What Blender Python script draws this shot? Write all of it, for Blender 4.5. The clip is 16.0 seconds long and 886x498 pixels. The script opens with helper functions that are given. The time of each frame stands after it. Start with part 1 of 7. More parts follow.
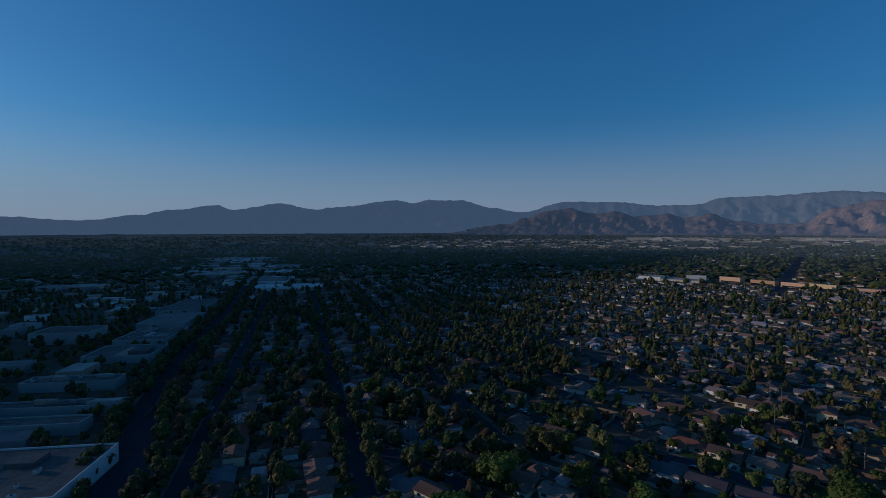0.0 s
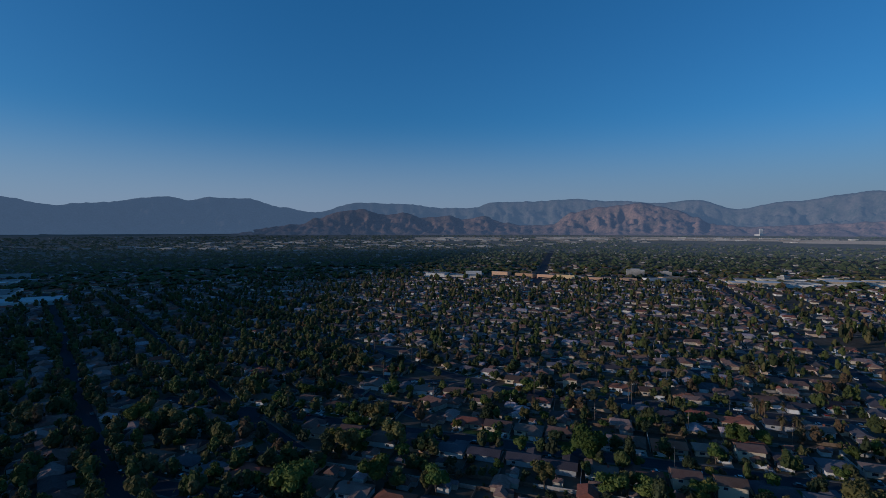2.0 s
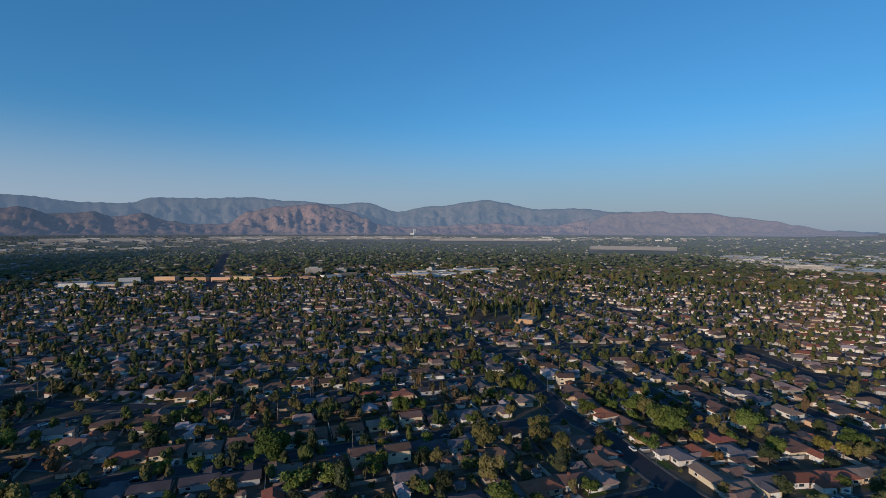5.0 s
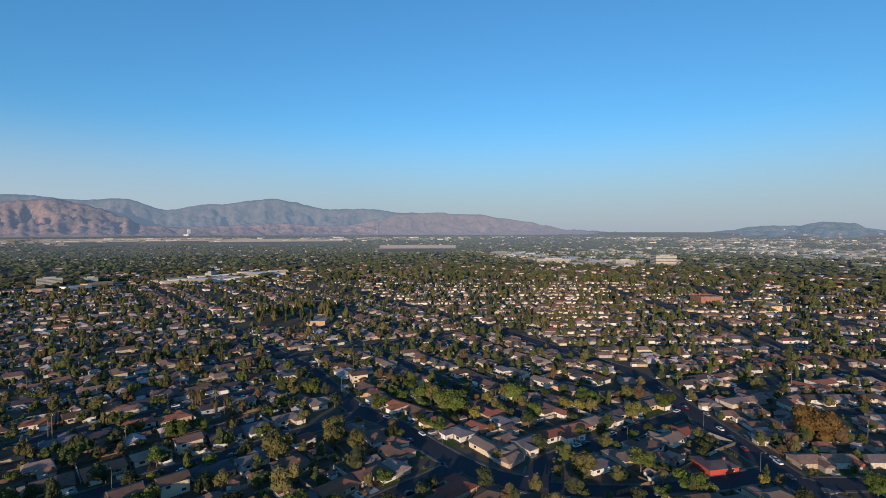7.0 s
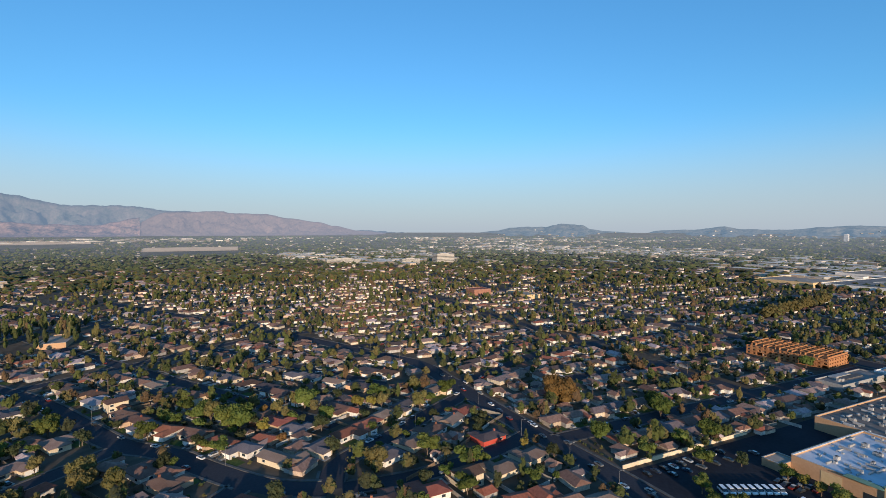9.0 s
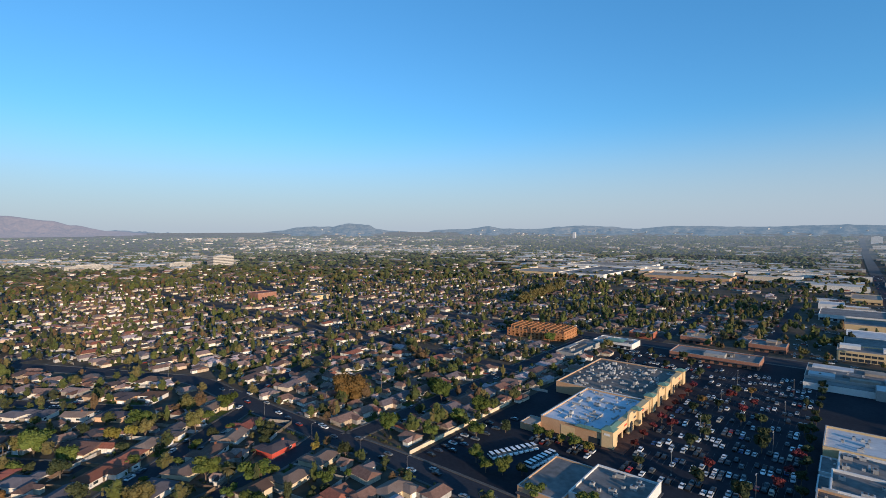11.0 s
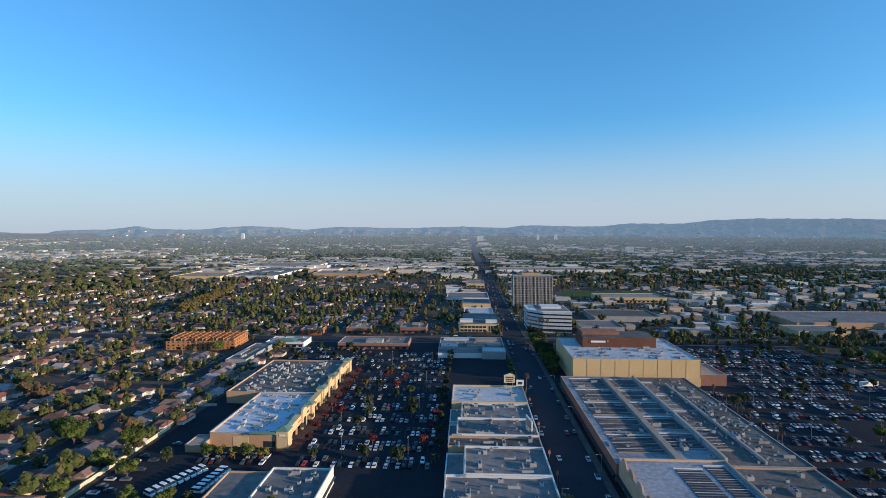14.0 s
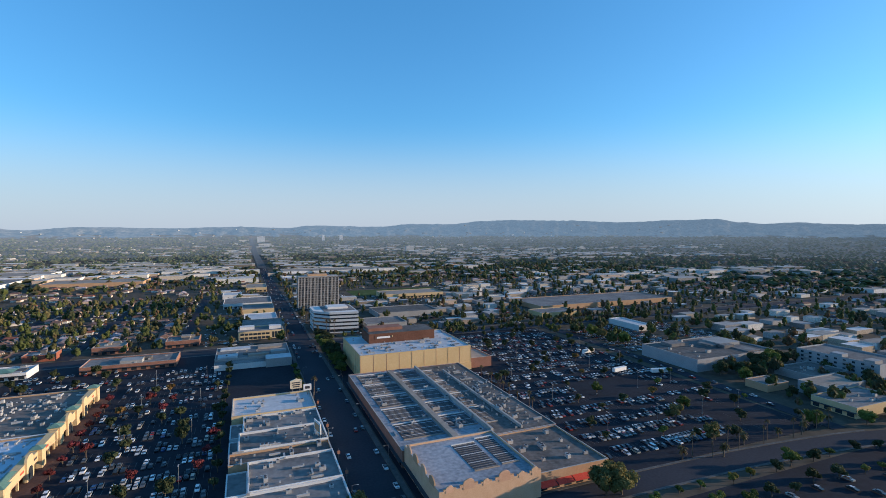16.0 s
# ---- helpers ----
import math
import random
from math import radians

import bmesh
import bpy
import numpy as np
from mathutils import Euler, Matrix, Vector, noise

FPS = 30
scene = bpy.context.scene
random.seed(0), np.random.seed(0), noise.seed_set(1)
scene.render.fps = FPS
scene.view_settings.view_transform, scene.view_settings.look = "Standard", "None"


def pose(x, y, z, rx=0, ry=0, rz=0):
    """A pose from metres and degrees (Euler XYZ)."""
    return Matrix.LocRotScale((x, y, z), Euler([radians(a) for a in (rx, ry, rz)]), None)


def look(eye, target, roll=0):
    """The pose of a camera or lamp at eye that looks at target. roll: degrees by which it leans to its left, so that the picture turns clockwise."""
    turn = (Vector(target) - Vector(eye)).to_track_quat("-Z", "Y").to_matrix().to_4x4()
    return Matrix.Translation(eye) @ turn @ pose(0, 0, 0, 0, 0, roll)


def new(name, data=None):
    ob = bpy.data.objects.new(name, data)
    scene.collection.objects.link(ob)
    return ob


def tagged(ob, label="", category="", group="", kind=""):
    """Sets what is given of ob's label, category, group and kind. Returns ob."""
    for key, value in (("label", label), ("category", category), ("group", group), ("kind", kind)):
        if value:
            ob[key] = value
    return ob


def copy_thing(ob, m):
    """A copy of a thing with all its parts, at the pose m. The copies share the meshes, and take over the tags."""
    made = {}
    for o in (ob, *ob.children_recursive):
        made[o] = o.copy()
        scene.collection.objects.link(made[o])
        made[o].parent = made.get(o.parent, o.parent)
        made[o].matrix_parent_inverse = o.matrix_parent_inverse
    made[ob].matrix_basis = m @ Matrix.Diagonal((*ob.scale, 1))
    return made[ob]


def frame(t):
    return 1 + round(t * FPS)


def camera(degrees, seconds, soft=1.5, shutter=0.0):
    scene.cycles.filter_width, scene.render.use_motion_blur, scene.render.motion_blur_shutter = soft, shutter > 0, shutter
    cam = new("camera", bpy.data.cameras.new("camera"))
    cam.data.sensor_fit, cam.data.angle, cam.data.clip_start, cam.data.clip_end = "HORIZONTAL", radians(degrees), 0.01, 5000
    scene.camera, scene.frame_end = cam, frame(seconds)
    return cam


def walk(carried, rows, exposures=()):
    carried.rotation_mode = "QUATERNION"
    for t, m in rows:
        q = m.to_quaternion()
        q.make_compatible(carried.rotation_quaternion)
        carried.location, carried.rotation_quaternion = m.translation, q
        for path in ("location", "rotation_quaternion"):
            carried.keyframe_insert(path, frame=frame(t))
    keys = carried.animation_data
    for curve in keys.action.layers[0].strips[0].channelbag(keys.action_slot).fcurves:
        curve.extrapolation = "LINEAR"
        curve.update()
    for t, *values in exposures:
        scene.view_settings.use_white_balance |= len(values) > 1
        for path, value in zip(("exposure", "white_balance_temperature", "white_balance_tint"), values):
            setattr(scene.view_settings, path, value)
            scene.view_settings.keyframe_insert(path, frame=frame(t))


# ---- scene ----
# The camera hovers over the suburb and turns clockwise on the spot.
EYE = 110.0
cam = camera(84.07, 16.0, soft=0.8)
YAW = [
    (0.0, -7.55, -2.35, -0.12),
    (0.5, -13.15, -2.36, -0.14),
    (1.0, -19.05, -2.37, -0.14),
    (1.5, -25.38, -2.36, -0.06),
    (2.0, -31.31, -2.33, -0.01),
    (2.5, -36.93, -2.33, -0.02),
    (3.0, -42.30, -2.34, 0.02),
    (3.5, -48.67, -2.29, 0.01),
    (4.0, -55.16, -2.30, 0.11),
    (6.5, -85.49, -2.35, -0.02),
    (7.0, -91.50, -2.31, -0.04),
    (7.5, -97.15, -2.28, -0.03),
    (8.0, -103.36, -2.27, -0.05),
    (8.5, -109.71, -2.26, -0.02),
    (9.0, -115.64, -2.26, 0.01),
    (11.5, -146.26, -2.34, -0.14),
    (12.0, -152.48, -2.35, -0.11),
    (12.5, -158.90, -2.34, -0.07),
    (13.0, -165.18, -2.32, -0.09),
    (13.5, -171.16, -2.27, -0.07),
    (14.0, -177.19, -2.27, -0.01),
    (14.5, -183.68, -2.27, -0.04),
    (15.0, -189.97, -2.25, -0.06),
    (15.5, -195.95, -2.25, -0.06),
    (16.0, -201.83, -2.27, -0.10),
]
# stops: the clip starts dark against the evening sky and brightens as it turns away from it
EXPOSURE = [(0.0, -0.7, 4850, 13), (2.0, -0.49, 4850, 13), (4.0, -0.06, 5150, 13), (6.5, 0.47, 5700, 13), (9.0, 0.81, 5850, 13), (12.0, 0.85, 5680, 13), (16.0, 1.05, 5680, 13)]
walk(cam, [(t, pose(0, 0, EYE, 0, 0, yaw) @ pose(0, 0, 0, 90 + pitch, 0, 0) @ pose(0, 0, 0, 0, 0, roll)) for t, yaw, pitch, roll in YAW], EXPOSURE)

# ---- world and sun: evening, sun low in the west-north-west ----
SUN_AZ, SUN_EL = 286.5, 9.4
sky_world = bpy.data.worlds.new("evening_sky")
scene.world = sky_world
sky_world.use_nodes = True
wn = sky_world.node_tree
wn.nodes.clear()
sky = wn.nodes.new("ShaderNodeTexSky")
sky.sky_type = "NISHITA"
sky.sun_disc = False
sky.sun_elevation = radians(SUN_EL)
sky.sun_rotation = radians(SUN_AZ)
sky.altitude = 300
sky.air_density, sky.dust_density, sky.ozone_density = 1.0, 1.0, 2.9
back = wn.nodes.new("ShaderNodeBackground")
back.inputs["Strength"].default_value = 0.095
filtered = wn.nodes.new("ShaderNodeMix")
filtered.data_type, filtered.blend_type = "RGBA", "MULTIPLY"
filtered.inputs[0].default_value = 1.0
filtered.inputs[7].default_value = (0.72, 0.985, 1.01, 1.0)
# light scattered more than once in the hazy air, alike on all sides
airlight = wn.nodes.new("ShaderNodeMix")
airlight.data_type, airlight.blend_type = "RGBA", "ADD"
airlight.inputs[0].default_value = 1.0
airlight.inputs[7].default_value = (0.05, 0.41, 0.86, 1.0)
wout = wn.nodes.new("ShaderNodeOutputWorld")
wn.links.new(sky.outputs[0], filtered.inputs[6])
wn.links.new(filtered.outputs[2], airlight.inputs[6])
wn.links.new(airlight.outputs[2], back.inputs["Color"])
wn.links.new(back.outputs[0], wout.inputs[0])
sun_data = bpy.data.lights.new("sun", "SUN")
sun_data.energy, sun_data.angle, sun_data.color = 4.35, radians(0.5), (1.0, 0.72, 0.44)
sun = new("sun", sun_data)
TO_SUN = Vector((math.sin(radians(SUN_AZ)) * math.cos(radians(SUN_EL)), math.cos(radians(SUN_AZ)) * math.cos(radians(SUN_EL)), math.sin(radians(SUN_EL))))
sun.matrix_world = look(TO_SUN * 600 + Vector((0, 0, 300)), (0, 0, 300))


# ---- materials ----
def material(name, a, b, rough=0.85, metal=0.0, coarse=0.05, fine=1.5, bump=0.3, vary=0.0, island=0.0, spec=0.08):
    """Two colours mixed by noise at two scales (cycles per metre), with bump; vary and island change the tone piece by piece."""
    m = bpy.data.materials.new(name)
    m.use_nodes = True
    n, l = m.node_tree.nodes, m.node_tree.links
    p = n["Principled BSDF"]
    p.inputs["Roughness"].default_value, p.inputs["Metallic"].default_value = rough, metal
    p.inputs["Specular IOR Level"].default_value = spec
    geo = n.new("ShaderNodeNewGeometry")
    n1, n2 = n.new("ShaderNodeTexNoise"), n.new("ShaderNodeTexNoise")
    n1.inputs["Scale"].default_value, n2.inputs["Scale"].default_value = coarse, fine
    n1.inputs["Detail"].default_value, n2.inputs["Detail"].default_value = 4, 5
    l.new(geo.outputs["Position"], n1.inputs["Vector"])
    l.new(geo.outputs["Position"], n2.inputs["Vector"])
    add = n.new("ShaderNodeMath")
    add.operation = "ADD"
    l.new(n1.outputs["Fac"], add.inputs[0])
    l.new(n2.outputs["Fac"], add.inputs[1])
    ramp = n.new("ShaderNodeMapRange")
    ramp.inputs["From Min"].default_value, ramp.inputs["From Max"].default_value = 0.7, 1.3
    l.new(add.outputs[0], ramp.inputs["Value"])
    mix = n.new("ShaderNodeMix")
    mix.data_type = "RGBA"
    mix.inputs[6].default_value, mix.inputs[7].default_value = (*a, 1), (*b, 1)
    l.new(ramp.outputs[0], mix.inputs[0])
    out = mix.outputs[2]
    if vary or island:
        if island:
            rnd = geo.outputs["Random Per Island"]
        else:
            rnd = n.new("ShaderNodeObjectInfo").outputs["Random"]
        hsv, mr = n.new("ShaderNodeHueSaturation"), n.new("ShaderNodeMapRange")
        k = vary or island
        mr.inputs["To Min"].default_value, mr.inputs["To Max"].default_value = 1 - k, 1 + k
        l.new(rnd, mr.inputs["Value"])
        l.new(mr.outputs[0], hsv.inputs["Value"])
        mh, scr = n.new("ShaderNodeMapRange"), n.new("ShaderNodeMath")
        scr.operation = "MULTIPLY_ADD"
        scr.inputs[1].default_value, scr.inputs[2].default_value = 17.3, 0.37
        fr = n.new("ShaderNodeMath")
        fr.operation = "FRACT"
        l.new(rnd, scr.inputs[0])
        l.new(scr.outputs[0], fr.inputs[0])
        l.new(fr.outputs[0], mh.inputs["Value"])
        mh.inputs["To Min"].default_value, mh.inputs["To Max"].default_value = 0.5 - 0.05 * k, 0.5 + 0.05 * k
        l.new(mh.outputs[0], hsv.inputs["Hue"])
        l.new(out, hsv.inputs["Color"])
        out = hsv.outputs[0]
    l.new(out, p.inputs["Base Color"])
    if bump:
        bp = n.new("ShaderNodeBump")
        bp.inputs["Strength"].default_value, bp.inputs["Distance"].default_value = bump, 0.2
        l.new(n2.outputs["Fac"], bp.inputs["Height"])
        l.new(bp.outputs[0], p.inputs["Normal"])
    return m


def palette_material(name, colours, rough=0.85, fine=0.8, by="island", spec=0.08, haze_sheen=0.0):
    """Each piece takes one of the colours by chance, dirtied by noise."""
    m = bpy.data.materials.new(name)
    m.use_nodes = True
    n, l = m.node_tree.nodes, m.node_tree.links
    p = n["Principled BSDF"]
    p.inputs["Roughness"].default_value = rough
    p.inputs["Specular IOR Level"].default_value = spec
    # bluish sheen at low angles stands in for haze in the air
    p.inputs["Sheen Weight"].default_value, p.inputs["Sheen Roughness"].default_value = haze_sheen, 0.4
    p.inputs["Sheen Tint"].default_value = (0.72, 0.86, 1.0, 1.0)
    geo = n.new("ShaderNodeNewGeometry")
    if by == "cell":
        # one tone for each crown: cells as wide as a tree
        flat, cell, pick = n.new("ShaderNodeVectorMath"), n.new("ShaderNodeTexVoronoi"), n.new("ShaderNodeSeparateColor")
        flat.operation = "MULTIPLY"
        flat.inputs[1].default_value = (1.0, 1.0, 0.0)
        cell.inputs["Scale"].default_value = 0.13
        l.new(geo.outputs["Position"], flat.inputs[0])
        l.new(flat.outputs[0], cell.inputs["Vector"])
        l.new(cell.outputs["Color"], pick.inputs[0])
        rnd = pick.outputs[0]
    else:
        rnd = geo.outputs["Random Per Island"] if by == "island" else n.new("ShaderNodeObjectInfo").outputs["Random"]
    ramp = n.new("ShaderNodeValToRGB")
    ramp.color_ramp.interpolation = "CONSTANT"
    for i, c in enumerate(colours):
        e = ramp.color_ramp.elements[i] if i < 2 else ramp.color_ramp.elements.new(i / len(colours))
        e.position, e.color = i / len(colours), (*c, 1)
    l.new(rnd, ramp.inputs[0])
    nz = n.new("ShaderNodeTexNoise")
    nz.inputs["Scale"].default_value, nz.inputs["Detail"].default_value = fine, 5
    l.new(geo.outputs["Position"], nz.inputs["Vector"])
    mr = n.new("ShaderNodeMapRange")
    mr.inputs["From Min"].default_value, mr.inputs["From Max"].default_value = 0.3, 0.7
    mr.inputs["To Min"].default_value, mr.inputs["To Max"].default_value = 0.7, 1.1
    l.new(nz.outputs["Fac"], mr.inputs["Value"])
    hsv = n.new("ShaderNodeHueSaturation")
    l.new(mr.outputs[0], hsv.inputs["Value"])
    l.new(ramp.outputs[0], hsv.inputs["Color"])
    l.new(hsv.outputs[0], p.inputs["Base Color"])
    return m


def glass_material(name, tint=(0.03, 0.04, 0.05), rough=0.08):
    m = bpy.data.materials.new(name)
    m.use_nodes = True
    p = m.node_tree.nodes["Principled BSDF"]
    p.inputs["Base Color"].default_value = (*tint, 1)
    p.inputs["Roughness"].default_value = rough
    p.inputs["Specular IOR Level"].default_value = 0.6
    return m


ASPHALT = material("asphalt", (0.031, 0.034, 0.043), (0.048, 0.050, 0.060), 0.9, coarse=0.03, fine=0.8, bump=0.1)
LOT = material("parking_asphalt", (0.018, 0.020, 0.027), (0.029, 0.032, 0.041), 0.9, coarse=0.04, fine=0.5, bump=0.1)
PAVING = material("pavement_concrete", (0.075, 0.074, 0.072), (0.14, 0.136, 0.13), 0.9, coarse=0.1, fine=0.6, bump=0.1)
FENCE = palette_material("fence_mix", [(0.16, 0.11, 0.08), (0.30, 0.27, 0.23), (0.22, 0.16, 0.11), (0.45, 0.42, 0.38), (0.14, 0.12, 0.10)])
CONCRETE = material("concrete", (0.30, 0.29, 0.27), (0.42, 0.40, 0.37), 0.9, coarse=0.1, fine=1.0, bump=0.1)
PAINT_LINE = material("line_paint", (0.10, 0.10, 0.10), (0.20, 0.20, 0.195), 0.8, bump=0)
SOIL = material("yard_ground", (0.060, 0.053, 0.040), (0.125, 0.100, 0.076), 0.95, coarse=0.045, fine=0.16, bump=0.2)
LAWN = material("lawn", (0.035, 0.065, 0.018), (0.09, 0.11, 0.035), 0.95, coarse=0.08, fine=0.7, bump=0.3)
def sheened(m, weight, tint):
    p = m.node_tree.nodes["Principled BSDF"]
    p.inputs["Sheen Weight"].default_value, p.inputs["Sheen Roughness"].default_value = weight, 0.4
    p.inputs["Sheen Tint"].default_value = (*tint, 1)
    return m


PLAIN = material("far_plain", (0.08, 0.085, 0.07), (0.20, 0.165, 0.13), 0.95, coarse=0.004, fine=0.03, bump=0)
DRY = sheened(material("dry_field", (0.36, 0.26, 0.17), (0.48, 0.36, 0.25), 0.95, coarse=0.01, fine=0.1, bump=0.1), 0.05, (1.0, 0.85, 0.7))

ROOFS = {
    "brown shingle": material("brown_shingle", (0.100, 0.060, 0.046), (0.153, 0.099, 0.078), vary=0.25, coarse=0.2, fine=3),
    "grey shingle": material("grey_shingle", (0.091, 0.084, 0.093), (0.153, 0.137, 0.148), vary=0.25, coarse=0.2, fine=3),
    "red-brown tile": material("red_tile", (0.198, 0.071, 0.046), (0.275, 0.113, 0.078), vary=0.2, coarse=0.2, fine=3),
    "tan shingle": material("tan_shingle", (0.167, 0.120, 0.097), (0.236, 0.176, 0.148), vary=0.2, coarse=0.2, fine=3),
    "pale grey shingle": material("pale_shingle", (0.214, 0.190, 0.202), (0.290, 0.262, 0.280), vary=0.2, coarse=0.2, fine=3),
    "dark shingle": material("dark_shingle", (0.053, 0.046, 0.051), (0.091, 0.077, 0.085), vary=0.2, coarse=0.2, fine=3),
}
STUCCO = {
    "white": material("white_stucco", (0.594, 0.567, 0.513), (0.702, 0.675, 0.630), coarse=0.3, fine=2, bump=0.1, vary=0.08),
    "cream": material("cream_stucco", (0.540, 0.450, 0.315), (0.630, 0.540, 0.396), coarse=0.3, fine=2, bump=0.1, vary=0.08),
    "tan": material("tan_stucco", (0.405, 0.297, 0.198), (0.495, 0.378, 0.261), coarse=0.3, fine=2, bump=0.1, vary=0.1),
    "grey": material("grey_stucco", (0.324, 0.333, 0.342), (0.432, 0.432, 0.432), coarse=0.3, fine=2, bump=0.1, vary=0.1),
    "red": material("red_stucco", (0.378, 0.054, 0.041), (0.468, 0.090, 0.063), coarse=0.3, fine=2, bump=0.1),
    "peach": material("peach_stucco", (0.522, 0.324, 0.198), (0.612, 0.405, 0.270), coarse=0.3, fine=2, bump=0.1, vary=0.1),
}
TRIM = material("white_trim", (0.72, 0.71, 0.68), (0.8, 0.79, 0.76), 0.6, bump=0)
GLASS = glass_material("window_glass")
FAR_ROOF = palette_material("far_roofs", [(0.135, 0.076, 0.058), (0.161, 0.129, 0.133), (0.256, 0.097, 0.065), (0.237, 0.153, 0.123), (0.189, 0.105, 0.081), (0.077, 0.061, 0.060), (0.405, 0.326, 0.333), (0.169, 0.101, 0.080), (0.095, 0.068, 0.066), (0.203, 0.124, 0.097), (0.284, 0.200, 0.176)], haze_sheen=0.06)
FAR_WALL = palette_material("far_walls", [(0.659, 0.630, 0.568), (0.573, 0.504, 0.400), (0.439, 0.360, 0.273), (0.390, 0.384, 0.371), (0.537, 0.420, 0.325), (0.720, 0.696, 0.650), (0.305, 0.288, 0.267)], haze_sheen=0.10)
SHOP_WALL = palette_material("workshop_walls", [(0.40, 0.39, 0.37), (0.34, 0.30, 0.25), (0.26, 0.22, 0.18), (0.25, 0.25, 0.25), (0.34, 0.27, 0.21), (0.48, 0.47, 0.46), (0.20, 0.19, 0.18)], haze_sheen=0.10)
FLAT_ROOF = palette_material("flat_roofs", [(0.390, 0.380, 0.370), (0.234, 0.225, 0.215), (0.566, 0.555, 0.546), (0.166, 0.156, 0.151), (0.321, 0.293, 0.264), (0.215, 0.195, 0.181), (0.273, 0.264, 0.259)], fine=0.15, haze_sheen=0.06)
LEAF = {
    "green": material("green_leaves", (0.054, 0.081, 0.020), (0.134, 0.158, 0.041), 0.7, coarse=0.15, fine=0.9, bump=0, vary=0.3),
    "dark": material("dark_leaves", (0.034, 0.044, 0.021), (0.068, 0.079, 0.039), 0.7, coarse=0.15, fine=0.9, bump=0, vary=0.3),
    "olive": material("olive_leaves", (0.089, 0.088, 0.030), (0.178, 0.154, 0.061), 0.7, coarse=0.15, fine=0.9, bump=0, vary=0.25),
    "rust": material("rusty_leaves", (0.125, 0.079, 0.028), (0.217, 0.129, 0.047), 0.75, coarse=0.3, fine=0.9, bump=0, vary=0.2),
    "red": material("red_leaves", (0.094, 0.025, 0.028), (0.168, 0.040, 0.041), 0.75, coarse=0.3, fine=0.9, bump=0, vary=0.25),
    "yellow": material("yellow_leaves", (0.137, 0.124, 0.029), (0.228, 0.189, 0.047), 0.75, coarse=0.3, fine=0.9, bump=0, vary=0.2),
    "palm": material("palm_fronds", (0.064, 0.059, 0.026), (0.137, 0.107, 0.053), 0.7, coarse=0.3, fine=1.5, bump=0, vary=0.3),
}
FAR_LEAF = palette_material("far_leaves", [(0.064, 0.077, 0.028), (0.085, 0.102, 0.032), (0.054, 0.060, 0.032), (0.118, 0.108, 0.041), (0.071, 0.087, 0.031), (0.125, 0.084, 0.047), (0.100, 0.118, 0.035), (0.144, 0.125, 0.052), (0.060, 0.070, 0.029)], 0.8, by="cell", haze_sheen=0.10)


def leafy(m):
    """Leaves let part of the light through."""
    n, l = m.node_tree.nodes, m.node_tree.links
    p, out = n["Principled BSDF"], n["Material Output"]
    thin, mix = n.new("ShaderNodeBsdfTranslucent"), n.new("ShaderNodeMixShader")
    mix.inputs[0].default_value = 0.2
    l.new(p.inputs["Base Color"].links[0].from_socket, thin.inputs["Color"])
    l.new(p.outputs[0], mix.inputs[1])
    l.new(thin.outputs[0], mix.inputs[2])
    l.new(mix.outputs[0], out.inputs["Surface"])


for leaf in (*LEAF.values(), FAR_LEAF):
    leafy(leaf)
BARK = material("bark", (0.10, 0.075, 0.055), (0.18, 0.14, 0.105), 0.95, coarse=0.5, fine=4)
POLE_WOOD = material("pole_wood", (0.14, 0.10, 0.075), (0.22, 0.17, 0.13), 0.9, coarse=0.5, fine=4)
STEEL = material("grey_steel", (0.16, 0.165, 0.17), (0.24, 0.245, 0.25), 0.5, 0.5, bump=0.05)
GALV = material("rooftop_metal", (0.30, 0.30, 0.295), (0.44, 0.435, 0.42), 0.6, 0.2, bump=0.05, vary=0.2)
RUBBER = material("rubber", (0.015, 0.015, 0.015), (0.025, 0.025, 0.025), 0.9, bump=0)
CAR_PAINT = {k: material(k.replace(" ", "_") + "_car_paint", c, tuple(v * 1.1 for v in c), 0.3, 0.0, bump=0, spec=0.5) for k, c in (
    ("white", (0.72, 0.72, 0.71)), ("silver", (0.45, 0.46, 0.47)), ("black", (0.018, 0.018, 0.02)), ("dark grey", (0.09, 0.095, 0.10)), ("red", (0.42, 0.025, 0.02)), ("blue", (0.03, 0.06, 0.16)), ("beige", (0.42, 0.36, 0.27)))}
FAR_CAR = palette_material("far_car_paint", [(0.78, 0.78, 0.78), (0.50, 0.51, 0.52), (0.02, 0.02, 0.022), (0.07, 0.075, 0.08), (0.72, 0.72, 0.71), (0.16, 0.165, 0.17), (0.03, 0.032, 0.035), (0.27, 0.28, 0.28), (0.22, 0.03, 0.025), (0.10, 0.10, 0.11), (0.35, 0.35, 0.34), (0.03, 0.04, 0.07)], 0.3, spec=0.5)

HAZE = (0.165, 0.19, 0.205)


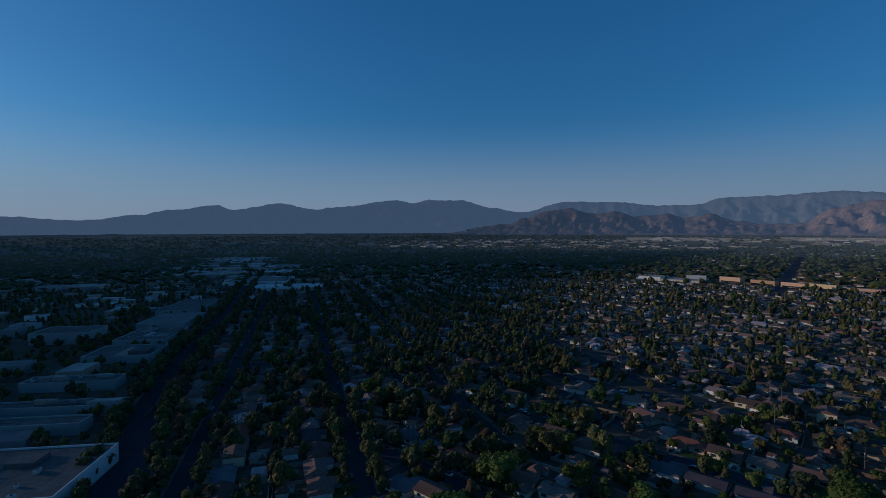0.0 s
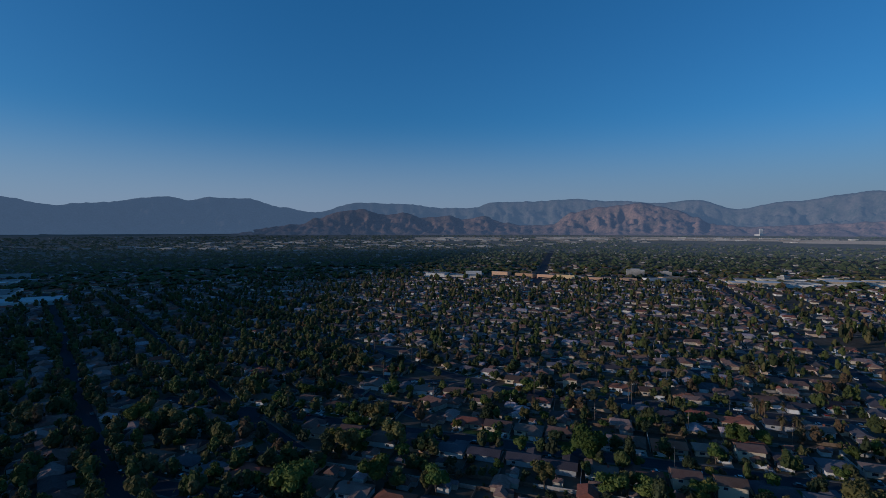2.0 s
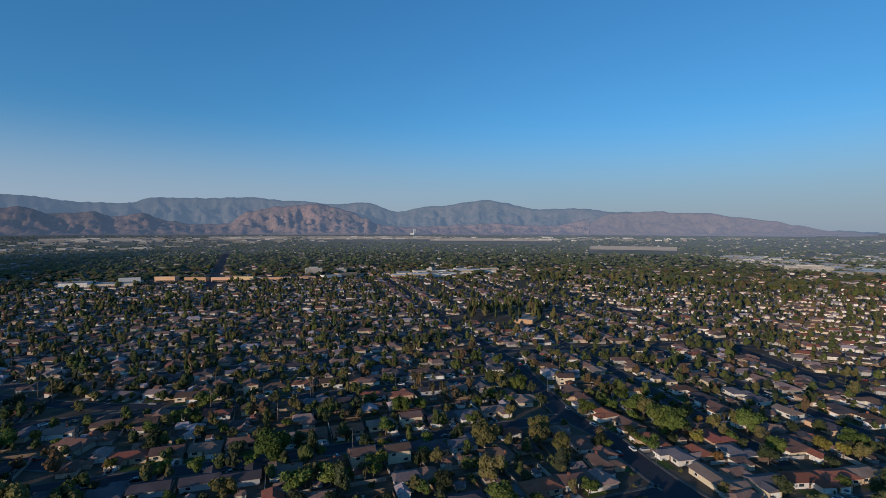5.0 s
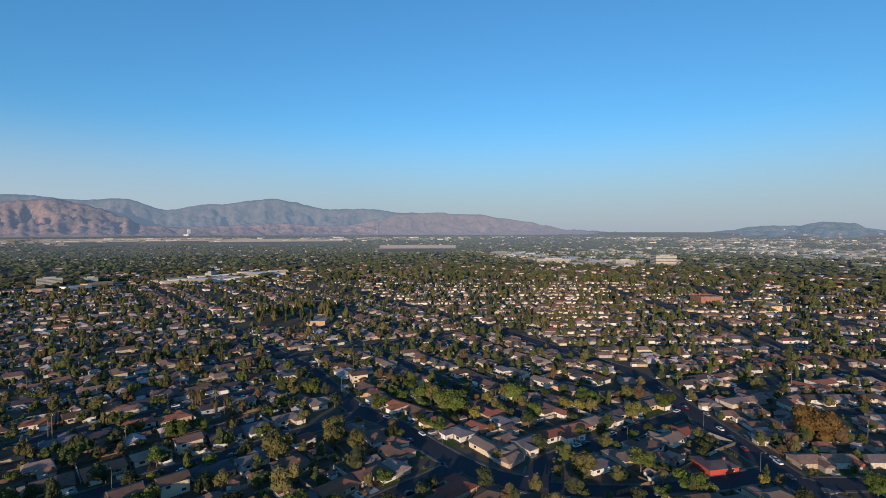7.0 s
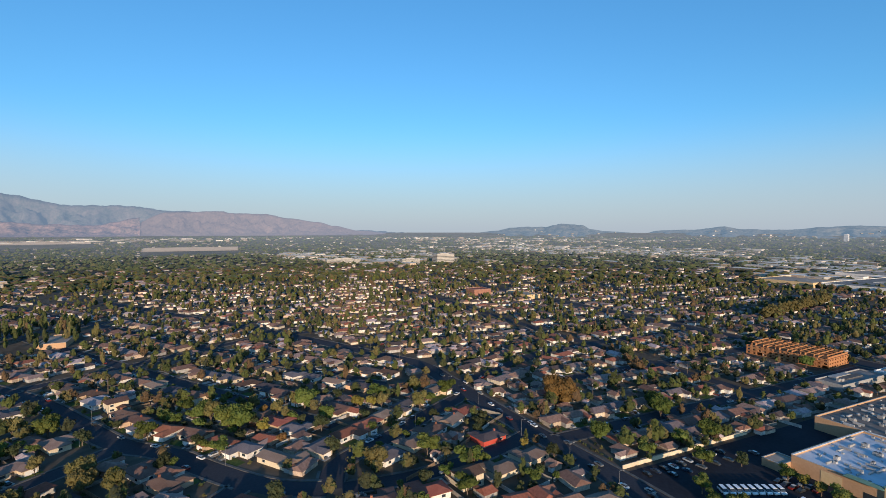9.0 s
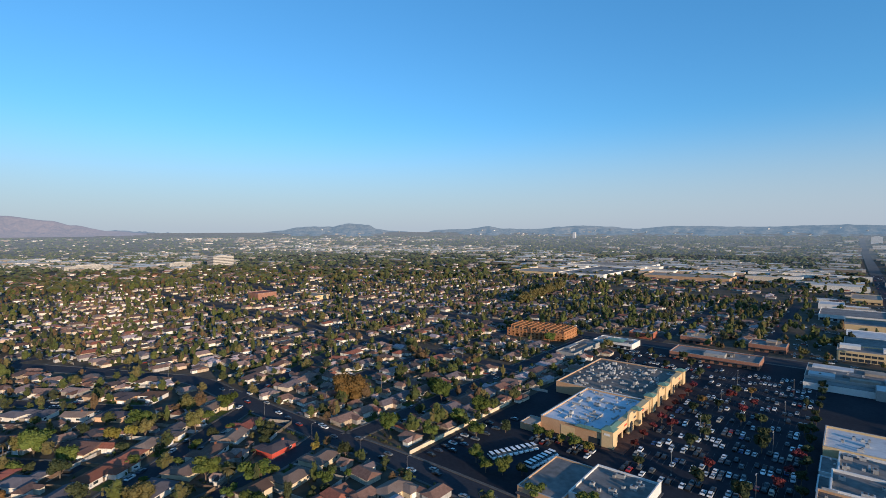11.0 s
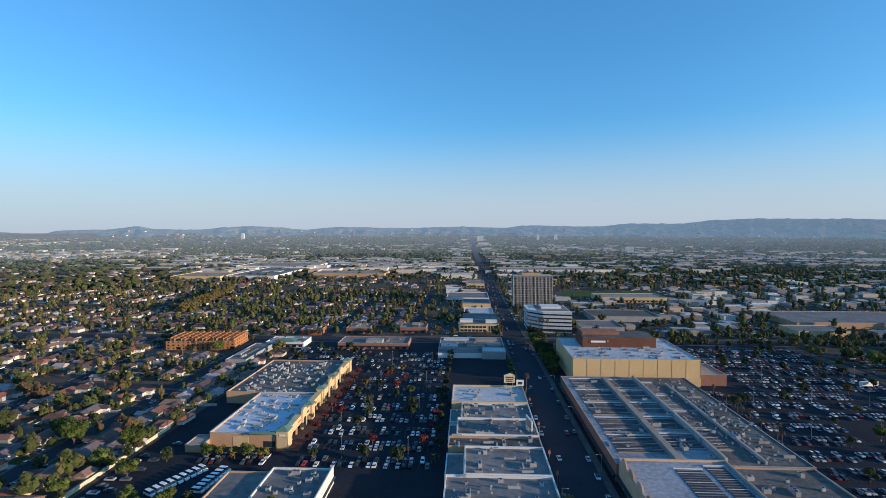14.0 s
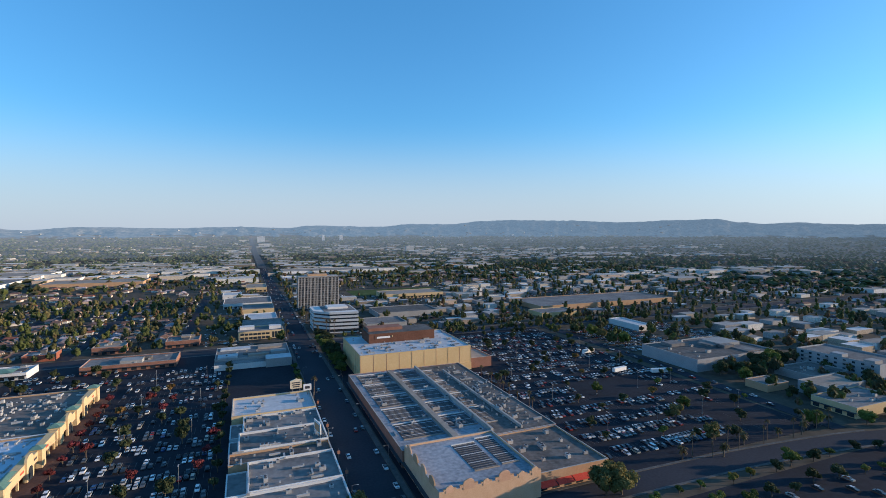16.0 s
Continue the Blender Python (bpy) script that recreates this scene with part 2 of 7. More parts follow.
def add_haze(m, north, south):
    """Emission stands for haze over the backdrop valley: more with distance, away from sunset."""
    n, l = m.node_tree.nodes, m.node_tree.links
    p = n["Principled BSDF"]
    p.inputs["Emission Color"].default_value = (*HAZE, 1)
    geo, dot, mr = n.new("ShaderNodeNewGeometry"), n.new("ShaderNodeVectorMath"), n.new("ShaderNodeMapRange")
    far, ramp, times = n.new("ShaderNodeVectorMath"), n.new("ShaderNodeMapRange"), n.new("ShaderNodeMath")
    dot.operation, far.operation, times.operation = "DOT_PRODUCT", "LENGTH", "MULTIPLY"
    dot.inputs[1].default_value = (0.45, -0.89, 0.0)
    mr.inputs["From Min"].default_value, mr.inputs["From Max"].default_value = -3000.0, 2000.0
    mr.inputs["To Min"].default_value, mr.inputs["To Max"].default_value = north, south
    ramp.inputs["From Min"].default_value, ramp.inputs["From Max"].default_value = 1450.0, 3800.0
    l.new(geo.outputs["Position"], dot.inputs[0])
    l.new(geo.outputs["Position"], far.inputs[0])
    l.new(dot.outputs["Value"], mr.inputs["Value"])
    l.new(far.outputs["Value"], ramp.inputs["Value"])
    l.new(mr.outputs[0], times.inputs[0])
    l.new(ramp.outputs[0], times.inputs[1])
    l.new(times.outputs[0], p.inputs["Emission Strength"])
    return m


# valley materials carry the haze as a faint glow in their emission
VALLEY_WALL = add_haze(palette_material("valley_walls", [(0.22, 0.21, 0.19), (0.19, 0.165, 0.14), (0.15, 0.13, 0.11), (0.42, 0.40, 0.37)], haze_sheen=0.1), 0.035, 0.34)
VALLEY_ROOF = add_haze(palette_material("valley_roofs", [(0.11, 0.09, 0.07), (0.13, 0.12, 0.12), (0.16, 0.13, 0.11), (0.20, 0.19, 0.18), (0.08, 0.07, 0.06)], haze_sheen=0.06), 0.035, 0.42)
VALLEY_LEAF = add_haze(palette_material("valley_leaves", [(0.050, 0.065, 0.028), (0.070, 0.085, 0.032), (0.042, 0.054, 0.026), (0.085, 0.085, 0.040)], 0.8, by="cell", haze_sheen=0.08), 0.035, 0.42)
VALLEY_FLAT = add_haze(palette_material("valley_flat_roofs", [(0.34, 0.33, 0.32), (0.22, 0.21, 0.20), (0.48, 0.47, 0.45), (0.29, 0.26, 0.235)], haze_sheen=0.06), 0.035, 0.42)
add_haze(PLAIN, 0.035, 0.34)
VALLEY_TOWER = add_haze(material("valley_towers", (0.30, 0.29, 0.28), (0.42, 0.41, 0.40), bump=0), 0.07, 0.5)
VALLEY_PANE = add_haze(material("valley_tower_glass", (0.10, 0.11, 0.12), (0.14, 0.15, 0.16), 0.4, bump=0), 0.07, 0.5)
add_haze(DRY, 0.035, 0.42)


# ---- mesh helpers ----
class Mesh:
    """Vertices and faces gathered for one part."""

    def __init__(self):
        self.v, self.f = [], []

    def add(self, vs, fs):
        k = len(self.v)
        self.v += [tuple(p) for p in vs]
        self.f += [tuple(i + k for i in q) for q in fs]
        return self

    def box(self, x0, y0, z0, x1, y1, z1):
        vs = [(x, y, z) for z in (z0, z1) for x, y in ((x0, y0), (x1, y0), (x1, y1), (x0, y1))]
        return self.add(vs, [(3, 2, 1, 0), (4, 5, 6, 7), (0, 1, 5, 4), (1, 2, 6, 5), (2, 3, 7, 6), (3, 0, 4, 7)])

    def prism(self, poly, z0, z1):
        n = len(poly)
        vs = [(x, y, z0) for x, y in poly] + [(x, y, z1) for x, y in poly]
        fs = [tuple(range(n - 1, -1, -1)), tuple(range(n, 2 * n))] + [(i, (i + 1) % n, n + (i + 1) % n, n + i) for i in range(n)]
        return self.add(vs, fs)

    def cone(self, x, y, z0, z1, r0, r1, n=8, dx=0.0, dy=0.0):
        ring = [(math.cos(2 * math.pi * i / n), math.sin(2 * math.pi * i / n)) for i in range(n)]
        vs = [(x + r0 * c, y + r0 * s, z0) for c, s in ring] + [(x + dx + r1 * c, y + dy + r1 * s, z1) for c, s in ring]
        return self.add(vs, [tuple(range(n - 1, -1, -1)), tuple(range(n, 2 * n))] + [(i, (i + 1) % n, n + (i + 1) % n, n + i) for i in range(n)])

    def hip(self, x0, y0, x1, y1, z, rise, over=0.6, gable=False, thick=0.18):
        """A roof over a rectangle with its ridge along the longer side, eaves with thickness."""
        x0, y0, x1, y1 = x0 - over, y0 - over, x1 + over, y1 + over
        z -= over * 0.3
        long_x = x1 - x0 >= y1 - y0
        half = (y1 - y0 if long_x else x1 - x0) / 2
        k = 0.0 if gable else half * 0.95
        cx, cy = (x0 + x1) / 2, (y0 + y1) / 2
        r = [(x0 + k, cy), (x1 - k, cy)] if long_x else [(cx, y0 + k), (cx, y1 - k)]
        low = [(x0, y0), (x1, y0), (x1, y1), (x0, y1)]
        vs = [(x, y, z) for x, y in low] + [(x, y, z + thick) for x, y in low] + [(x, y, z + thick + rise) for x, y in r]
        sides = [(0, 1, 5, 4), (1, 2, 6, 5), (2, 3, 7, 6), (3, 0, 4, 7), (3, 2, 1, 0)]
        tops = [(4, 5, 9, 8), (5, 6, 9), (6, 7, 8, 9), (7, 4, 8)] if long_x else [(4, 5, 8), (5, 6, 9, 8), (6, 7, 9), (7, 4, 8, 9)]
        return self.add(vs, sides + tops)

    def data(self, name, mat):
        me = bpy.data.meshes.new(name)
        me.from_pydata(self.v, [], self.f)
        for m in mat if isinstance(mat, (list, tuple)) else [mat]:
            me.materials.append(m)
        return me


def part(name, mesh, mat, parent, label=""):
    ob = new(name, mesh.data(name, mat) if isinstance(mesh, Mesh) else mesh)
    ob.parent = parent
    return tagged(ob, label) if label else ob


def thing(name, label, category, x=0.0, y=0.0, z=0.0, turn=0.0, group="", kind=""):
    ob = new(name)
    ob.empty_display_size = 0.5
    ob.matrix_basis = pose(x, y, z, 0, 0, turn)
    return tagged(ob, label, category, group, kind)


def many(name, verts, faces, xf, mats, face_mats=None, label="", category="", smooth=False):
    """One object of kind stuff: a small shape repeated over rows of x, y, z, turn, sx, sy, sz."""
    verts, xf = np.asarray(verts, float), np.asarray(xf, float).reshape(-1, 7)
    n, k = len(xf), len(verts)
    c, s = np.cos(xf[:, 3])[:, None], np.sin(xf[:, 3])[:, None]
    vx, vy, vz = (verts[None, :, i] * xf[:, 4 + i][:, None] for i in range(3))
    pts = np.stack([xf[:, 0:1] + c * vx - s * vy, xf[:, 1:2] + s * vx + c * vy, xf[:, 2:3] + vz], -1).reshape(-1, 3)
    sizes = np.array([len(f) for f in faces])
    flat = np.concatenate([np.array(f) for f in faces])
    loops = (flat[None] + k * np.arange(n)[:, None]).ravel()
    sizes_all = np.tile(sizes, n)
    me = bpy.data.meshes.new(name)
    me.vertices.add(len(pts))
    me.vertices.foreach_set("co", pts.astype(np.float32).ravel())
    me.loops.add(len(loops))
    me.loops.foreach_set("vertex_index", loops.astype(np.int32))
    me.polygons.add(len(sizes_all))
    me.polygons.foreach_set("loop_start", np.concatenate([[0], np.cumsum(sizes_all)[:-1]]).astype(np.int32))
    for m in mats:
        me.materials.append(m)
    if face_mats is not None:
        me.polygons.foreach_set("material_index", np.tile(np.array(face_mats), n).astype(np.int32))
    me.polygons.foreach_set("use_smooth", np.zeros(len(sizes_all), bool))
    me.update(calc_edges=True)
    me.validate()
    return tagged(new(name, me), label, category, "", "stuff")


# ---- ground, plain and mountains ----
def rise(r):
    """Height of the valley floor at r metres: level near by, climbing gently to the foot of the hills."""
    k = min(1.0, max(0.0, (r - 2300.0) / 2300.0))
    return 82.0 * k * k * (3 - 2 * k) * 0.5 + 41.0 * k * k


def heading(az, r):
    return r * math.sin(radians(az)), r * math.cos(radians(az))


def build_ground():
    rings = [0, 60, 130, 200, 300, 450, 650, 900, 1200, 1600, 2000] + list(range(2300, 4701, 150))
    seg, vs, fs = 120, [(0, 0, 0)], []
    for r in rings[1:]:
        vs += [(*heading(360 * i / seg, r), rise(r)) for i in range(seg)]
    for i in range(seg):
        fs.append((0, 1 + (i + 1) % seg, 1 + i))
        for k in range(len(rings) - 2):
            a, b = 1 + k * seg, 1 + (k + 1) * seg
            fs.append((a + i, a + (i + 1) % seg, b + (i + 1) % seg, b + i))
    me = Mesh().add(vs, fs).data("ground", [SOIL, PLAIN])
    for p in me.polygons:
        p.material_index = 1 if Vector(me.vertices[p.vertices[0]].co).length > 2250 else 0
    ground = new("ground", me)
    tagged(ground, "level valley floor of dry yards, soil and grass", "ground", "", "structure")


build_ground()

# dry fields and river basins seen edge-on below the hills: headings and distances
FIELDS = [(52, 66, 3530, 3850), (66, 80, 3390, 3680), (84, 93, 2680, 3000), (42, 50, 3580, 3850), (28, 38, 3480, 3750)]
for az0, az1, r0, r1 in FIELDS:
    vs, fs = [], []
    for i in range(17):
        for r in (r0, r1):
            vs.append((*heading(az0 + (az1 - az0) * i / 16, r), rise(r) + 1.2))
    fs = [(2 * i, 2 * i + 1, 2 * i + 3, 2 * i + 2) for i in range(16)]
    tagged(new("dry_field", Mesh().add(vs, fs).data("dry_field", DRY)), "bare dry brown field far across the valley", "field", "", "structure")

# crests by heading: degrees, height in metres
NORTH_WEST = [(-50, 230), (-34, 208), (-30.6, 187), (-28.5, 184), (-24, 234), (-21.5, 274), (-17, 322), (-15.7, 284), (-10.5, 346), (-7.2, 294), (-4.4, 317), (2.1, 387), (4, 360), (6, 388), (9.6, 386), (13.2, 312), (16.7, 267)]
NORTH_EAST = [(21.5, 361), (26.3, 354), (31.4, 315), (34.6, 314), (37.2, 370), (41.4, 371), (45.8, 390), (50.5, 366), (55.5, 340), (58.4, 360), (62.2, 277), (66.2, 328), (72.4, 387), (78.8, 299), (82.7, 304), (87, 270), (92, 245), (97, 205), (101, 160), (106, 104), (112, 80), (116, 66)]
FOOTHILLS = [(8, 90), (15, 150), (17, 215), (20, 285), (22, 305), (24.5, 245), (27, 268), (29, 220), (32, 240), (34, 205), (36, 232), (38.5, 172), (41, 140), (43.8, 150), (46, 268), (49, 312), (53.3, 342), (55.3, 310), (56.8, 275), (58.4, 212), (60, 150), (63, 125), (70, 150), (73, 168), (77, 150), (80, 140), (84, 205)]
MESA = [(86.6, 258), (91.5, 272), (92.2, 256), (95.7, 252), (98.2, 215), (101.3, 182), (103.1, 146), (106, 100), (109, 80)]
SOUTH_EAST = [(112, 66), (119.6, 80), (121.7, 98), (123.7, 128), (124.9, 138), (127.4, 136), (128.3, 155), (129.3, 165), (131.4, 152), (132.3, 115), (134, 95), (137.9, 78), (139.6, 104), (142.6, 110), (145.4, 135), (147, 115), (150.8, 109), (153.4, 130), (155.7, 141), (158.6, 130), (161.3, 109)]
SOUTH_WEST = [(165.2, 135), (172.8, 124), (178.9, 137), (184.4, 127), (186.5, 149), (194.2, 138), (198.3, 164), (202.9, 163), (206.2, 190), (209.4, 200), (215.8, 192), (221.8, 174), (227.4, 189), (231, 196), (233, 165), (235.3, 151), (237.1, 162), (241.3, 143), (250, 150), (285, 170), (310, 190)]
UNSEEN_RIDGE = [(245, 150), (265, 325), (275, 559), (281, 662), (286, 736), (289, 750), (292, 757), (298, 774), (310, 806), (322, 823)]


def crest(az, tops):
    """Height of a crest at a heading, eased from one top or saddle to the next."""
    for (a, h), (b, k) in zip(tops, tops[1:]):
        if az <= b:
            u = min(1.0, max(0.0, (az - a) / (b - a)))
            return h + (k - h) * u * u * (3 - 2 * u)
    return tops[-1][1]


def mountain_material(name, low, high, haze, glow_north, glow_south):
    """Chaparral backdrop slopes miles off; emission adds air haze, more away from the sunset."""
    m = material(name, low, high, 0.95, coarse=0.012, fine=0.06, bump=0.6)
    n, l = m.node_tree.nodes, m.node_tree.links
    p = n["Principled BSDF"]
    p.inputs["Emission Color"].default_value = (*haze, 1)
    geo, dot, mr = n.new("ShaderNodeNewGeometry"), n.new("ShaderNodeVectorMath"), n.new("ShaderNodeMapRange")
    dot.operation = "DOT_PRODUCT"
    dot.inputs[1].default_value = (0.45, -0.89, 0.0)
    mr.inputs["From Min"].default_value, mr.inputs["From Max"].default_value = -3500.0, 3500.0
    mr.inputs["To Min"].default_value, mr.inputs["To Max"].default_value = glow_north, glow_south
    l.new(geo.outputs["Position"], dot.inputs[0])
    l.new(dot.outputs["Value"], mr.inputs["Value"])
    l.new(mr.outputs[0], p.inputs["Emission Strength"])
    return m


def range_height(az, r, tops, r0, r_top, r1, size, seed, detail):
    """Height of a range at a heading and distance: foot at r0, crest at r_top, back slope to r1, spurs and gullies of the given size."""
    foot = rise(r0) - 3.0
    top = 110.0 + (crest(az, tops) - 110.0) * r_top / 4780.0 + noise.fractal((az * 1.3, seed, 7.7), 0.7, 2.1, 5) * detail
    x, y = heading(az, r)
    up = min(1.0, max(0.0, (r - r0) / (r_top - r0)))
    down = max(0.0, (r - r_top) / (r1 - r_top))
    fold = min(1.0, abs(noise.fractal((x / size, y / size, seed), 0.8, 2.1, 6)) * 1.9)
    spur = min(1.0, abs(noise.fractal((az * 130.0 / size, seed, 1.1), 0.9, 2.1, 4)) * 1.6)
    body = up * (1.0 - (0.62 * fold + 0.3 * spur) * (1.0 - up ** 4))
    return foot + (top - foot) * (body if down == 0 else 1 - 0.5 * down)


def build_range(label, tops, r0, r_top, r1, mat, step, size, seed, detail):
    az0, az1 = tops[0][0], tops[-1][0]
    count, rows = int((az1 - az0) / step), 30
    vs = []
    for i in range(count + 1):
        az = az0 + (az1 - az0) * i / count
        for k in range(rows):
            r = r0 + (r_top - r0) * k / (rows - 3) if k < rows - 2 else r_top + (r1 - r_top) * (k - rows + 3) / 2
            vs.append((*heading(az, r), range_height(az, r, tops, r0, r_top, r1, size, seed, detail)))
    fs = [(i * rows + k, (i + 1) * rows + k, (i + 1) * rows + k + 1, i * rows + k + 1) for i in range(count) for k in range(rows - 1)]
    me = Mesh().add(vs, fs).data("backdrop", mat)
    me.polygons.foreach_set("use_smooth", [True] * len(me.polygons))
    tagged(new("backdrop", me), label, "mountains", "", "structure")


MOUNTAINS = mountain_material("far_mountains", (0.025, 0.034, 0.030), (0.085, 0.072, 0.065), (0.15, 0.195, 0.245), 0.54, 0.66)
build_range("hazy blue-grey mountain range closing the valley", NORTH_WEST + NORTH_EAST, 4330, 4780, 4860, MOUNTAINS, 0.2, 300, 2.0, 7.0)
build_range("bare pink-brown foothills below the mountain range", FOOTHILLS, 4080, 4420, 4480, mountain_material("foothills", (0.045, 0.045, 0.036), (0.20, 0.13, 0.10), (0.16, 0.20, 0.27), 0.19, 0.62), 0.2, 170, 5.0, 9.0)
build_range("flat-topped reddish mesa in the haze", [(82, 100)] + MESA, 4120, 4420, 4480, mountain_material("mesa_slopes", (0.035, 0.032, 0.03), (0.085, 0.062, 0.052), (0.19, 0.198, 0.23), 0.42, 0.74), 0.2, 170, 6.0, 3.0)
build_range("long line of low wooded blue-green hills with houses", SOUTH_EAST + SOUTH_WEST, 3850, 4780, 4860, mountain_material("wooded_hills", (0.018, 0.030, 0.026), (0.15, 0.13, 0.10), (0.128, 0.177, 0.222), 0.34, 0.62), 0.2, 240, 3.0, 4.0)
gh = random.Random(61)
hill_houses = []
for _ in range(520):
    az, u = gh.uniform(122, 232), gh.random() ** 1.4
    r = 3900 + 780 * u
    if noise.noise((az * 0.35, u * 2.0, 4.0)) > 0.05:
        x, y = heading(az, r)
        hill_houses.append((x, y, range_height(az, r, SOUTH_EAST + SOUTH_WEST, 3850, 4780, 4860, 240, 3.0, 4.0) - 2.0, gh.uniform(0, 3), gh.uniform(10, 26), gh.uniform(8, 14), gh.uniform(6, 10)))
many("hillside_houses", [(x, y, z) for z in (0, 1) for x, y in ((-.5, -.5), (.5, -.5), (.5, .5), (-.5, .5))], [(4, 5, 6, 7), (0, 1, 5, 4), (1, 2, 6, 5), (2, 3, 7, 6), (3, 0, 4, 7)], hill_houses, [VALLEY_WALL], None, "pale specks of houses scattered over the wooded hills", "houses")
# unseen western ridge added before the low sun, to shade the near north-western streets
build_range("unseen high western ridge added to shade north-western streets", UNSEEN_RIDGE, 3700, 4200, 4700, mountain_material("western_ridge", (0.03, 0.036, 0.03), (0.10, 0.09, 0.07), (0.15, 0.2, 0.26), 0.1, 0.1), 0.5, 400, 4.0, 3.0)


def build_haze_shell():
    """Emissive evening-haze shell behind the hills: densest at the horizon, gone some degrees up."""
    m = bpy.data.materials.new("evening_haze")
    m.use_nodes = True
    n, l = m.node_tree.nodes, m.node_tree.links
    n.clear()
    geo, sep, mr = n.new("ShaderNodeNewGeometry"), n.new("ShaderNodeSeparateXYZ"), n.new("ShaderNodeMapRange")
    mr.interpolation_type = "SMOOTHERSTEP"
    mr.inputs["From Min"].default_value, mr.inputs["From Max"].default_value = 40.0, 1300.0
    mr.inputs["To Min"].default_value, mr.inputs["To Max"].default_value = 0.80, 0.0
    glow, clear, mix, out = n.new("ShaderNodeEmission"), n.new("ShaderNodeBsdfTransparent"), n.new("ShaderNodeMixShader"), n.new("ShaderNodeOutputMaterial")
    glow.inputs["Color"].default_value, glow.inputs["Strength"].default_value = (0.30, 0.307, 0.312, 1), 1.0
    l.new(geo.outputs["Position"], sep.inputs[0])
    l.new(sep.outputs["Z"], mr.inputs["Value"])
    # emission raised north-westwards, for light the haze would scatter forwards near the sunset
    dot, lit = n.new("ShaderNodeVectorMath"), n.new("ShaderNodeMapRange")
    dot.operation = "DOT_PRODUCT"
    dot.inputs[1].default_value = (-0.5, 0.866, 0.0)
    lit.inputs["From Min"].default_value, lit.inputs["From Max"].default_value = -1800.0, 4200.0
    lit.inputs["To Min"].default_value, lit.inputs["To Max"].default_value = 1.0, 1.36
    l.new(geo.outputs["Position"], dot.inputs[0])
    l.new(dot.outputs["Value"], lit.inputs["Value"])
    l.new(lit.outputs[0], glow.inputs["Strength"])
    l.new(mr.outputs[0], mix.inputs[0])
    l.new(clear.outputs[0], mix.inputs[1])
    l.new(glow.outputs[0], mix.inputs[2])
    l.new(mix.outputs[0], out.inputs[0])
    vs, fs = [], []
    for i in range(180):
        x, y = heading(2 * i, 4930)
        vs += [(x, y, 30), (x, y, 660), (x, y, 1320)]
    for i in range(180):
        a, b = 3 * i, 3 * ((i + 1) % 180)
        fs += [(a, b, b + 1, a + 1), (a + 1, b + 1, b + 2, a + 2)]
    tagged(new("backdrop", Mesh().add(vs, fs).data("backdrop", m)), "pale glowing shell for evening haze behind the mountains", "haze", "", "structure")


build_haze_shell()

# ---- streets ----
def along(frame_heading, a, b):
    """A place a metres along a heading and b metres to its right."""
    h = radians(frame_heading)
    return a * math.sin(h) + b * math.cos(h), a * math.cos(h) - b * math.sin(h)


STREETS = []  # name, width, polyline, has houses


def street(width, pts, houses=True):
    STREETS.append((width, [Vector((x, y)) for x, y in pts], houses))


BLVD = [(-42, -1500), (-46, -700), (-49, -330), (-49, -120), (-53, 0), (-78, 120), (-112, 225), (-140, 320), (-163, 440), (-190, 650), (-235, 900), (-300, 1300)]
CHASE = [(-620, -95), (-420, -125), (-316, -152), (-248, -160), (-190, -163), (-49, -163), (60, -162), (154, -163), (221, -158), (309, -156), (368, -158), (401, -140), (514, -83), (640, -8), (900, 150)]
street(21, BLVD, False)
FAR_BLVD = [(-33, -3820), (-42, -1500)]
street(14, CHASE, False)
street(22, [(-1200, -485), (1400, -485)], False)
# avenue bounding the diagonal grid, and the link to it
street(12, [(205, -45), (216, -22), (245, 1), (275, 20), (290, 41), (335, 67), (391, 98), (447, 145), (560, 232), (760, 385), (1000, 570)])
street(11, [(205, -45), (228, -53), (243, -85), (263, -114), (284, -150)])
street(10, [(216, -157), (209, -140), (203, -115), (198, -83), (203, -50)])
for b in (200, 272):
    street(10, [along(57, a, b) for a in (192 if b == 200 else 215, 400, 700, 1000)])
for a in (420, 640, 860):
    street(10, [along(57, a, b) for b in (125, 200, 272, 345)], False)
# diagonal grid to the north-east
for k in range(-1, 11):
    a = 245 + 85 * k
    street(10, [along(48.7, a, b) for b in (-90 - 0.72 * a, -60, 60, 150 + 0.03 * a)])
street(20, [along(48.7, 1130, -900), along(48.7, 1130, 300)], False)
street(20, [along(46.5, 1000, -80), along(46.5, 2600, -120)], False)
# streets running north
for k in range(5):
    x0 = -98 + 72 * k
    street(10, [(x0 + 20, 175 + 25 * k), (x0, 316), (x0 - 18, 424), (x0 - 62, 720), (x0 - 120, 1060)])
street(10, [(-160, 400), (-20, 424), (150, 455)], False)
street(11, [(-200, 690), (-60, 705), (250, 760)], False)
# square grid to the south-east
street(10, [(203, -164), (203, -470)])
street(10, [(284, -232), (284, -470)])
street(11, [(309, -156), (321, -196), (348, -250), (362, -290), (366, -470)])
for x in (450, 534, 618, 702, 786, 870, 960):
    street(10, [(x, -110 + (x - 450) * 0.5), (x, -470)])
street(10, [(203, -330), (960, -330)], False)
for x in (60, 145, 230, 315, 400, 485, 570, 655, 740):
    street(10, [(x, -498), (x, -860)])
street(10, [(40, -680), (760, -680)], False)

# side street between the mall lot and the western shops
street(10, [(-313, -470), (-312, -340), (-306, -240), (-302, -166)], False)

SEG = []
for w, pts, h in STREETS:
    for p, q in zip(pts, pts[1:]):
        SEG.append((p.x, p.y, q.x, q.y, w / 2))
SEG = np.array(SEG)


